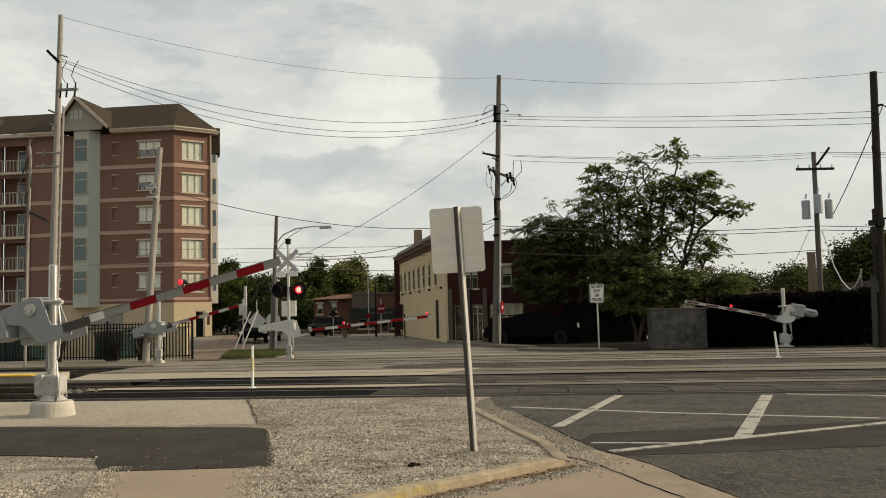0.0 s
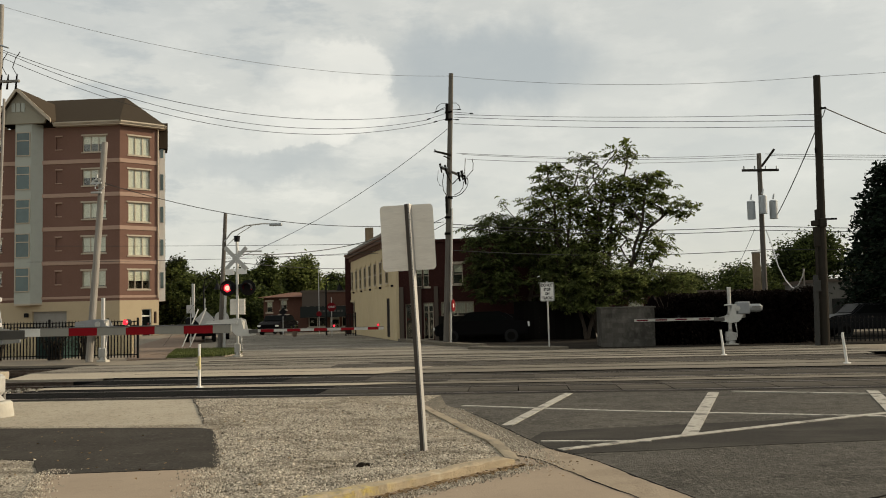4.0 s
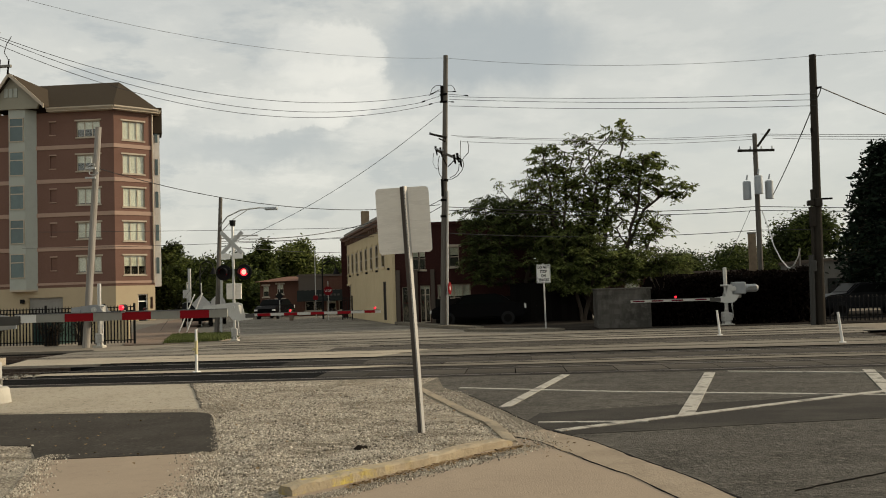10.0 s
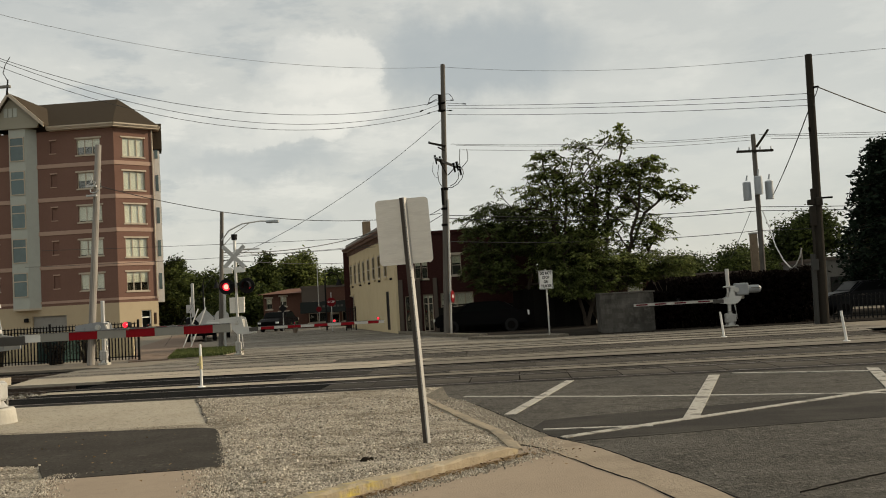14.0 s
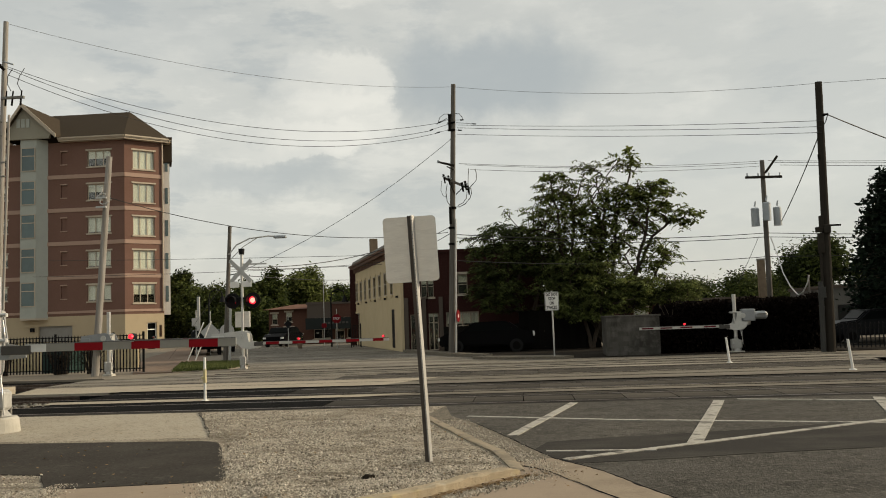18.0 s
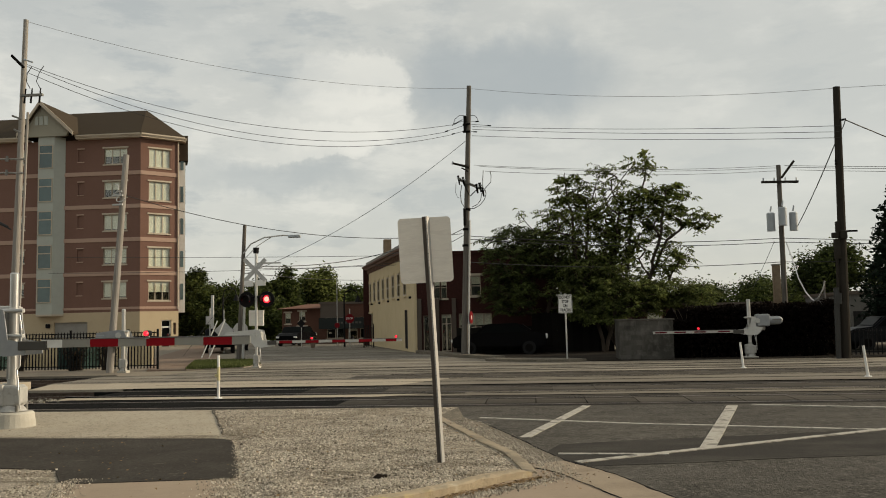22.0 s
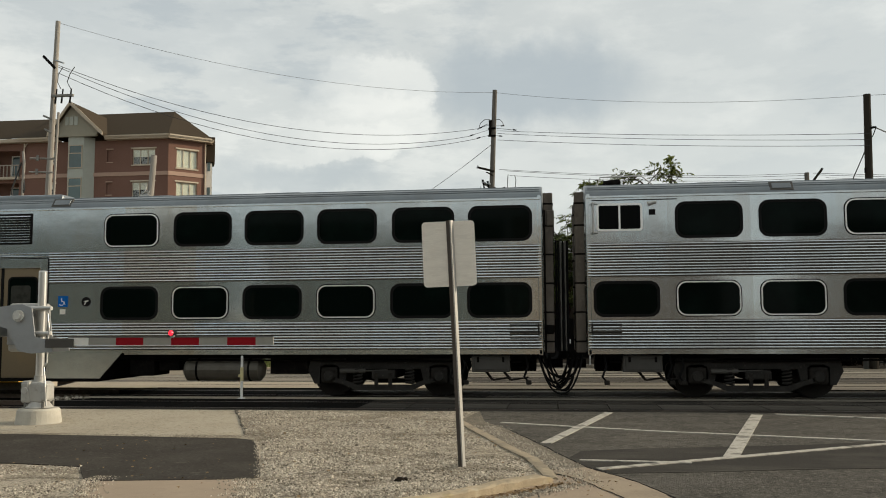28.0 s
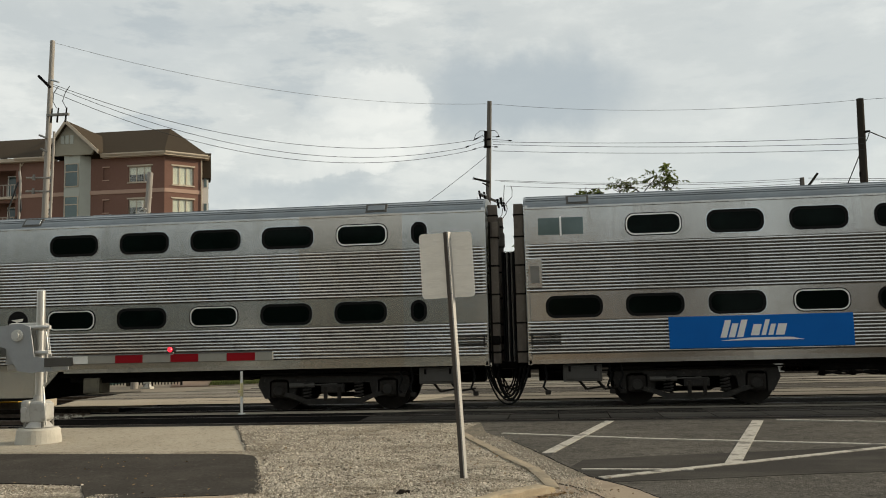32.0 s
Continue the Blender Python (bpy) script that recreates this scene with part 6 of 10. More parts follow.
    part("notice_plate", boxes((11.28, 11.55, -half - 0.022, -half - 0.01, 2.12, 2.38) if new_type else (11.5, 11.76, -half - 0.014, -half, 2.16, 2.44)), M["noticeblue"], ob, "small blue notice")
    if new_type:
        ap = part("access_plate", boxes((14.22, 14.46, -half - 0.02, -half - 0.003, 2.10, 2.36)), M["blue"], ob, "blue plate with white wheelchair symbol")
        sy = tube(bmesh.new(), [(14.31 + 0.055 * math.cos(a), -half - 0.022, 2.19 + 0.055 * math.sin(a)) for a in [radians(200 + 26 * k) for k in range(10)]], 0.008, 6)
        tube(sy, [(14.31, -half - 0.022, 2.31), (14.31, -half - 0.022, 2.23), (14.38, -half - 0.022, 2.22), (14.40, -half - 0.022, 2.15)], 0.010, 6)
        part("symbol", sy, M["white"], ap)
        part("notice_plate", boxes((14.27, 14.40, -half - 0.018, -half, 1.93, 2.05)), M["signback"], ob)
    rx, r = (14.92, 0.11) if new_type else (14.72, 0.25)
    dk = part("round_emblem", rods(((rx, -half - 0.02, 2.22), (rx, -half, 2.22), r), seg=28), M["rubber"], ob, "round black emblem")
    part("emblem_bar", plate_xz(bmesh.new(), [(rx - r * 0.7, 2.22 + r * 0.15), (rx + r * 0.6, 2.22 + r * 0.3), (rx + r * 0.5, 2.22 + r * 0.05), (rx + r * 0.05, 2.22 - r * 0.02), (rx - r * 0.2, 2.22 - r * 0.7), (rx - r * 0.4, 2.22 - r * 0.7), (rx - r * 0.15, 2.22)], -half - 0.023, -half - 0.018), M["signback"], dk)
    if not new_type and cab:
        part("end_hatch", boxes((0.05, 0.37, -half - 0.03, -half, 2.65, 3.28), bevel=0.01), sheet, ob)
        part("end_hatch_window", boxes((0.11, 0.31, -half - 0.034, -half, 2.75, 3.14), bevel=0.01), M["tank"], ob)
    if cab and new_type:
        hb = rods(((0.45, -0.75, 4.86), (0.80, -0.75, 4.86), 0.05, 0.09), ((0.45, -0.55, 4.86), (0.85, -0.55, 4.86), 0.05, 0.09))
        box(hb, 0.40, 0.62, -0.85, -0.45, 4.70, 4.80)
        part("horn", hb, M["under"], ob)
        part("roof_handrail", tube(bmesh.new(), [(0.25, -1.2, 4.62), (0.35, -1.2, 4.92), (1.25, -1.2, 4.94), (1.6, -1.2, 4.66)], 0.015, 6), M["galv"], ob)
    if front:
        for s in (-1, 1):
            part("end_window", plate_xz(bmesh.new(), rounded(-0.4, 0.4, 0, 0.8, 0.08), -0.01, 0.02), M["coachglass"], ob).matrix_basis = pose(0.025, s * 0.95, 3.45, 0, 0, 90)
            part("headlamp", rods(((-0.02, s * 0.12, 3.2), (0.04, s * 0.12, 3.2), 0.10), ((-0.02, s * 1.0, 1.7), (0.04, s * 1.0, 1.7), 0.09), seg=16), M["rimbright"], ob)
        part("end_door", boxes((-0.02, 0.03, -0.42, 0.42, 1.05, 3.0), bevel=0.01), M["doorleaf"], ob)
        part("pilot", box(bmesh.new(), -0.25, 0.0, -1.3, 1.3, 0.15, 0.85, 0.05), M["under"], ob)
    return ob


TRACK_Y = 21.37
coach_a1 = coach("passenger_coach", 25.6, "a", "fluted stainless steel two-level coach with large dark windows", True, "8538", True)
coach_a2 = coach("passenger_coach", 25.6, "a", "fluted stainless steel two-level coach with bronze doors", True, "8539")
coach_b1 = coach("passenger_coach", 25.9, "b", "older fluted steel two-level coach with small rounded windows", False, "7218")
coach_b2 = coach("passenger_coach", 25.9, "b", "older fluted steel two-level coach with a cab window", True, "", last=True)


# ---------- crossing gates ----------
# Covers added before steadily glowing lenses, to imitate flashing.
SHUTTERS = []      # (shutter, hinge, half of the beat in which it is open)
ARMS = []          # (arm, pivot in the gate's space, turn that lifts it)


def crossing_gate(loc, side, x0, x1, z_arm, z_pivot, px, label, h=0.13, cells=None, lamps=(), dy=-0.2, plate=1.0, mast_top=2.58, base=1.0, plate_mat="gategrey", body=1.0, inset=False, rounded_box=False):
    """A gate whose arm reaches to +x (side 1) or -x (side -1), from x0 to x1 beyond its mast."""
    g = thing("crossing_gate", loc, label, "crossing gate", "crossing gates")
    s = side
    k = base * 0.8
    if base == 1.0:
        part("footing", rods(((0, 0, -0.3), (0, 0, 0.0), 0.375, 0.375), ((0, 0, 0.0), (0, 0, 0.22), 0.375, 0.345), ((0, 0, 0.22), (0, 0, 0.25), 0.345, 0.315), seg=28), M["footing"], g, "round pale concrete footing")
    else:
        part("footing", boxes((-0.30 * base, 0.30 * base, -0.28 * base, 0.28 * base, -0.2, 0.06), bevel=0.02), M["footing"], g, "square concrete footing")
    f = 0.0 if base == 1.0 else -0.20
    jb = part("junction_base", boxes((-0.20 * k, 0.20 * k, -0.20 * k, 0.20 * k, 0.34 + f, 0.70 + f), bevel=0.04), M["casting"], g)
    part("cover", boxes((-0.30 * k, -0.08 * k, -0.24 * k, 0.16 * k, 0.34 + f, 0.72 + f), bevel=0.05), M["casting"], jb)
    part("side_cover", boxes((0.14 * k, 0.30 * k, -0.22 * k, 0.10 * k, 0.38 + f, 0.68 + f), bevel=0.04), M["casting"], jb)
    part("cover_boss", rods(((-0.19 * k, -0.27 * k, 0.56 + f), (-0.19 * k, -0.24 * k, 0.56 + f), 0.07 * k), seg=14), M["galv"], jb)
    part("collar", rods(((0, 0, 0.70 + f), (0, 0, 0.80 + f), 0.125 * k, 0.11 * k), seg=18), M["casting"], jb)
    for q in range(4):
        a = 0.8 + q * 1.57
        part("foot_bolt", rods(((0.28 * k * math.cos(a), 0.28 * k * math.sin(a), 0.26 + f), (0.28 * k * math.cos(a), 0.28 * k * math.sin(a), 0.36 + f), 0.025), seg=6), M["tank"], jb)
    part("flange", rods(((0, 0, 0.26 + f), (0, 0, 0.36 + f), 0.30 * k, 0.20 * k), seg=16), M["casting"], jb)
    part("mast", rods(((0, 0, 0.2), (0, 0, mast_top), 0.073 * (0.75 if mast_top > 4 else 1)), ((0, 0, mast_top), (0, 0, mast_top + 0.02), 0.076 * (0.75 if mast_top > 4 else 1), 0.06), seg=20), M["alu"], g, smooth=False)
    for z in (z_pivot + 0.13, z_pivot - 0.30):
        part("clamp", boxes((-0.13, 0.13, -0.14, 0.12, z - 0.035, z + 0.035), bevel=0.015), M["gatewhite"], g)
        part("u_bolt", rods(((-0.22, -0.13, z), (0.24, -0.13, z), 0.03), seg=8), M["galv"], g)
    mech = part("mechanism", boxes((min(px - 0.36 * s, px + 0.20 * s), max(px - 0.36 * s, px + 0.20 * s), 0.02, 0.44, z_pivot - 0.62 * body, z_pivot + 0.22 * body), bevel=0.05), M["casting"], g)
    part("cover", boxes((px - 0.30 - 0.05 * s, px + 0.14 - 0.05 * s, -0.02, 0.06, z_pivot - 0.50 * body, z_pivot + 0.14 * body), bevel=0.02), M["gategrey"], mech)
    part("conduit", tube(bmesh.new(), [(0.16, -0.10, z_pivot + 0.05), (0.22, -0.14, z_pivot - 0.2), (0.20, -0.14, z_pivot - 0.8), (0.14, -0.12, 0.95), (0.20, -0.17, 0.62), (0.22, -0.15, 0.30)], 0.015, 8), M["galv"], g)
    # arm: turns about the pivot
    arm = part("arm", bmesh.new(), M[plate_mat], g, "red and white striped gate arm")
    bm = bmesh.new()
    dz = z_arm - z_pivot
    out = [(-0.85 * plate, 0.10), (-0.85 * plate, -0.16), (-0.45 * plate, -0.14), (-0.22, -0.22), (0.0, dz - 0.16), (0.25, dz - 0.20), (0.62, dz - 0.17), (0.62, dz + 0.02), (0.30, dz + 0.08), (0.22, 0.14), (0.05, 0.20), (-0.25, 0.17)]
    if rounded_box:
        out = [(0.05, -0.22), (-0.20, -0.24), (-0.12, dz - 0.04), (0.0, dz - 0.14), (0.25, dz - 0.17), (0.62, dz - 0.10), (0.62, dz + 0.05), (0.32, dz + 0.08), (0.22, 0.0), (0.20, 0.16), (0.05, 0.16)]
    plate_xz(bm, [(s * x, z) for x, z in out], dy - 0.02, dy + 0.005)
    bm.to_mesh(arm.data)
    bm.free()
    part("rear_plate", plate_xz(bmesh.new(), [(s * x, z) for x, z in out], dy + 0.50, dy + 0.525), M[plate_mat], arm)
    if rounded_box:
        part("motor_case", boxes((min(0, -s * 0.48), max(0, -s * 0.48), dy - 0.03, dy + 0.45, -0.22, 0.25), bevel=0.05), M["gategrey"], arm)
        cw = part("counterweight", rods(((-s * 0.48, dy + 0.15, 0.0), (-s * 0.88, dy + 0.15, 0.0), 0.155), ((-s * 0.88, dy + 0.15, 0.0), (-s * 0.96, dy + 0.15, 0.0), 0.155, 0.09), seg=20), M["gategrey"], arm)
        part("slot", boxes((min(-s * 0.55, -s * 0.9), max(-s * 0.55, -s * 0.9), dy - 0.05, dy - 0.03, 0.02, 0.06)), M["tank"], cw)
    else:
        part("counterweight", boxes((min(-s * 0.86 * plate, -s * 0.5 * plate), max(-s * 0.86 * plate, -s * 0.5 * plate), dy - 0.06, dy + 0.54, -0.36 * body, 0.02), bevel=0.02), M[plate_mat], arm)
    part("pivot_hub", rods(((0, dy - 0.06, 0), (0, dy + 0.55, 0), 0.10), ((0, dy - 0.08, 0), (0, dy - 0.05, 0), 0.05), seg=18), M["gatewhite"], arm)
    for k in range(6):
        a = k * math.tau / 6
        part("hub_bolt", rods(((0.075 * math.cos(a), dy - 0.075, 0.075 * math.sin(a)), (0.075 * math.cos(a), dy - 0.055, 0.075 * math.sin(a)), 0.012), seg=6), M["galv"], arm)
    a0 = (x0 - px) * s
    part("arm_clamp", boxes((min(s * 0.5, s * (a0 + 0.1)), max(s * 0.5, s * (a0 + 0.1)), dy - 0.05, dy + 0.05, dz - 0.10, dz + 0.05), bevel=0.01), M["battery"], arm)
    total = (x1 - x0) * s
    pos = 0.0
    weight = sum(w for _, w in cells)
    for c, w in cells:
        q0, q1 = a0 + total * pos / weight, a0 + total * (pos + w) / weight
        sag = -0.004 * (pos / weight) ** 2
        part("stripe", boxes((min(s * q0, s * q1), max(s * q0, s * q1), dy - 0.016, dy + 0.016, dz - h / 2 + sag, dz + h / 2 + sag), bevel=0.004), M["armwhite" if inset else c], arm)
        if inset and c == "red":
            part("red_inset", boxes((min(s * q0, s * q1), max(s * q0, s * q1), dy - 0.020, dy + 0.020, dz - h * 0.27 + sag, dz + h * 0.27 + sag)), M["maroon"], arm)
        pos += w
    part("arm_cable", rods(((s * a0, dy - 0.02, dz + h / 2 + 0.008), (s * (a0 + total), dy - 0.02, dz + h / 2 + 0.004), 0.008), seg=6), M["cable_grey"], arm)
    for q, lit, *beat in lamps:
        lx = q - px
        lamp = part("arm_lamp", rods(((lx, dy - 0.07, dz + h / 2 + 0.075), (lx, dy + 0.07, dz + h / 2 + 0.075), 0.050), seg=16), M["black"], arm)
        part("lens", rods(((lx, dy - 0.10, dz + h / 2 + 0.075), (lx, dy - 0.07, dz + h / 2 + 0.075), 0.028, 0.045), seg=16), M["redlit"] if lit else M["redoff"], lamp)
        if beat:
            top = (lx, dy - 0.108, dz + h / 2 + 0.075 + 0.052)
            fl = part("lamp_blink_cover", rods(((0, 0, -0.05), (0, 0.004, -0.05), 0.052), seg=14), M["black"], arm, "black cover added to make the lamp seem to blink")
            fl.location = top
            SHUTTERS.append((fl, top, beat[0]))
        part("lamp_bracket", boxes((lx - 0.03, lx + 0.03, dy - 0.02, dy + 0.02, dz + h / 2 - 0.01, dz + h / 2 + 0.03)), M["galv"], lamp)
    ARMS.append((arm, (px, 0, z_pivot), -s))
    return g


R, W, G2 = "red", "armwhite", "armgrey"
CELL1 = [("white", 0.75), (G2, 1), (R, 1), (G2, 1), (R, 1), (G2, 1), (R, 1), (G2, 0.62)]
gate_near = crossing_gate((-8.80, 14.45, 0), 1, 0.62, 4.20, 1.38, 1.82, -0.28, "grey and white crossing gate beside the gravel lot, arm lowering", cells=CELL1, lamps=((2.46, 1),))
CELL2 = [(W, 1), (G2, 1), (R, 1), (W, 1), (R, 1), (W, 1), (R, 1), (W, 0.6)]
gate_pole = crossing_gate((-15.05, 31.75, 0), 1, 0.5, 3.5, 1.22, 1.36, -0.1, "small grey crossing gate by the iron fence, arm lowering", cells=CELL2, lamps=((1.8, 0),), plate=1.0, mast_top=2.3, base=0.6, body=0.7, h=0.10)
CELL3 = [(W, 0.4), (R, 1), (W, 1), (R, 1), (W, 1), (R, 1), (W, 1), (R, 1), (W, 1), (R, 0.8), (W, 0.4)]
gate_cross = crossing_gate((-10.6, 33.6, 0), 1, 0.75, 5.68, 0.97, 1.27, 0.0, "white crossing gate on the signal mast, arm lowering", cells=CELL3, lamps=((2.24, 1, 1), (3.80, 1, 0), (5.47, 1)), plate=1.35, mast_top=4.45, base=0.5, h=0.10, plate_mat="gatewhite", body=0.45)
CELL4 = [(W, 0.5), (R, 1), (W, 1), (R, 1), (W, 0.7), (R, 1), (W, 0.6), (R, 1), (W, 0.2)]
gate_far = crossing_gate((8.22, 35.2, 0), -1, -0.55, -3.65, 1.02, 1.40, 0.25, "white crossing gate on the far kerb, arm lowering", cells=CELL4, lamps=((-1.95, 1, 1),), plate=1.0, mast_top=2.2, h=0.10, base=0.85, plate_mat="gatewhite", body=0.6, inset=True, rounded_box=True)


def build_signal():
    """Crossbuck and flashing lamps on the mast of the far gate."""
    c = thing("crossing_signal", (-10.6, 33.6, 0), "crossing signal with white crossbuck and two red lamps", "railway signal")
    for a in (45, -45):
        part("crossbuck_blade", box(bmesh.new(), -0.58, 0.58, -0.012, 0.012, -0.078, 0.078, 0.004, pose(0, -0.12 - (0.03 if a > 0 else 0), 3.75, 0, a, 0)), M["galv"], c, "grey back of a crossbuck board")
    part("count_plate", boxes((-0.42, -0.08, -0.14, -0.12, 3.12, 3.34), (0.06, 0.42, -0.14, -0.12, 3.14, 3.36), bevel=0.004), M["white"], c)
    part("lamp_crossarm", rods(((-0.55, 0, 2.72), (0.55, 0, 2.72), 0.04)), M["black"], c)
    part("bell", rods(((0, 0, 4.4), (0, 0, 4.62), 0.10, 0.12), seg=16), M["black"], c)
    part("top_arm", rods(((0, 0, 4.02), (0.95, 0.1, 4.02), 0.03)), M["galv"], c)
    part("equipment_case", boxes((-0.32, 0.26, 0.08, 0.16, 1.6, 2.2), bevel=0.01), M["signback"], c)
    for x, lit in ((-0.38, 1), (0.42, 1)):
        d = part("backboard", rods(((x, -0.02, 2.62), (x, 0.01, 2.62), 0.30), seg=28), M["black"], c)
        part("lens", rods(((x, -0.045, 2.62), (x, -0.02, 2.62), 0.145, 0.15), seg=24), M["redlit"] if lit else M["redoff"], d)
        if lit:
            part("lens_core", rods(((x, -0.052, 2.62), (x, -0.045, 2.62), 0.09, 0.10), seg=20), M["redcore"], d)
        fl = part("shutter", rods(((0, 0.0, -0.155), (0, 0.006, -0.155), 0.158), seg=24), M["black"], c, "black cover added to make the lamp seem to blink")
        SHUTTERS.append((fl, (x, -0.062, 2.62 + 0.158), 1 if x > 0 else 0))
        vis = bmesh.new()
        n = 14
        ring = [[vis.verts.new((x + r * math.cos(a), y, 2.62 + r * math.sin(a))) for a in [radians(-20 + 220 * k / n) for k in range(n + 1)]] for y, r in ((-0.02, 0.17), (-0.30, 0.17), (-0.30, 0.185), (-0.02, 0.185))]
        for p, q in zip(ring, ring[1:]):
            for k in range(n):
                vis.faces.new((p[k], p[k + 1], q[k + 1], q[k]))
        part("visor", vis, M["black"], d)
        part("rear_lamp", rods(((x, 0.01, 2.62), (x, 0.22, 2.62), 0.17, 0.13), seg=20), M["black"], d)


build_signal()


# ---------- signs and posts ----------
def build_signs():
    s = thing("road_sign", (-1.07, 10.17, 0), "bare metal back of a road sign on a leaning perforated post", "road sign")
    lean = pose(0, 0, 0, 0, -2.6, 0)
    bm = bmesh.new()
    # hat-shaped channel post: a flat nose with holes and two slanted flanks
    slab(bm, [(0.002, -0.031), (0.016, -0.031), (0.016, -0.027), (0.002, -0.027)], -0.4, 2.83)
    slab(bm, [(0.016, -0.031), (0.042, 0.010), (0.037, 0.010), (0.013, -0.027)], -0.4, 2.83)
    post = part("post", bm, M["postlip"], s)
    post.matrix_basis = lean
    # This flank's darkness is in its colour, for shade, besides the rust.
    part("post_flank", slab(bmesh.new(), [(0.002, -0.031), (0.003, -0.027), (-0.036, 0.000), (-0.042, -0.002)], -0.4, 2.83), M["post_shade_rust"], post, "rusty flank of the post, darkened for shade")
    for k in range(60):
        z = 0.35 + k * 0.041
        part("post_hole", rods(((0.009, -0.0325, z), (0.009, -0.0305, z), 0.005), seg=8), M["dark"], post)
    p = part("panel", plate_xz(bmesh.new(), rounded(-0.305, 0.305, 2.045, 2.80, 0.045), 0.018, 0.021), M["signback"], s, "blank aluminium sign back")
    p.matrix_basis = pose(-0.04, 0, 0.02, 0, -2.2, 6)
    for z in (2.15, 2.70):
        part("bolt", rods(((0, 0.0, z), (0, 0.024, z), 0.012), seg=8), M["galv"], post)
    d = thing("no_stopping_sign", (1.26, 34.8, 0), "white sign reading do not stop on tracks", "road sign")
    part("post", rods(((0.02, 0, 0), (-0.0, 0, 2.6), 0.03), seg=8), M["galv"], d)
    b = part("panel", plate_xz(bmesh.new(), rounded(-0.27, 0.27, 1.84, 2.56, 0.04), -0.045, -0.035), M["white"], d)
    part("border", ring_xz(bmesh.new(), rounded(-0.257, 0.257, 1.853, 2.547, 0.035), rounded(-0.243, 0.243, 1.867, 2.533, 0.03), -0.048, -0.044), M["black"], b)
    for k, w in enumerate(("DO NOT", "STOP", "ON", "TRACKS")):
        lettering("letters", w, 0.155, M["black"], b, pose(0, -0.046, 2.45 - 0.165 * k, 90, 0, 0) @ Matrix.Diagonal((0.70, 1, 1, 1)), bold=0.006)
    for x, y, hgt, r, tilt, lab in ((-7.06, 19.6, 0.98, 0.031, 0, "white and yellow delineator post between the tracks"), (6.45, 28.6, 0.80, 0.036, 5, "leaning white plastic delineator post"), (8.45, 23.83, 0.80, 0.036, 6, "leaning white plastic delineator post")):
        p = thing("delineator_post", (x, y, -0.02), lab, "delineator", "delineators")
        part("tube", rods(((0, 0, 0), (-math.sin(radians(tilt)) * hgt, 0, hgt), r, r * 0.9), seg=14), M["white"], p)
        part("base", rods(((0, 0, 0), (0, 0, 0.04), 0.10, 0.08), seg=14), M["white"], p)
        if tilt == 0:
            part("reflector_band", rods(((0, 0, 0.42), (0, 0, 0.72), 0.038, 0.036), seg=14), M["bandyellow"], p)
            part("bracket", boxes((-0.07, 0.02, -0.05, 0.05, 0.50, 0.56)), M["bandyellow"], p)


build_signs()


# ---------- poles and wires ----------
def utility_pole(name, base, top, r0, r1, mat, label):
    p = thing(name, (base[0], base[1], 0), label, "utility pole", "utility poles")
    d = Vector(top) - Vector(base)
    part("pole", rods(((0, 0, -0.2), tuple(d), r0, r1), seg=14), M[mat], p)
    return p, lambda z: Vector(base) + d * (z / d.z)


def local(p, v):
    return Vector(v) - Vector((p.location.x, p.location.y, p.location.z))


def crossarm(p, at, half, yaw=0, z=0, mat="wood_dark", knobs=4):
    c = local(p, at)
    a = part("crossarm", box(bmesh.new(), -half, half, -0.05, 0.05, -0.06, 0.06, 0.008, pose(c.x, c.y - 0.14, c.z, 0, 0, yaw)), M[mat], p)
    for k in range(knobs):
        x = -half + 0.1 + (2 * half - 0.2) * k / max(1, knobs - 1)
        q = pose(c.x, c.y - 0.14, c.z, 0, 0, yaw) @ Vector((x, 0, 0.06))
        part("insulator", rods((tuple(q), tuple(q + Vector((0, 0, 0.16))), 0.045, 0.03), seg=10), M["can"], a)
    return a


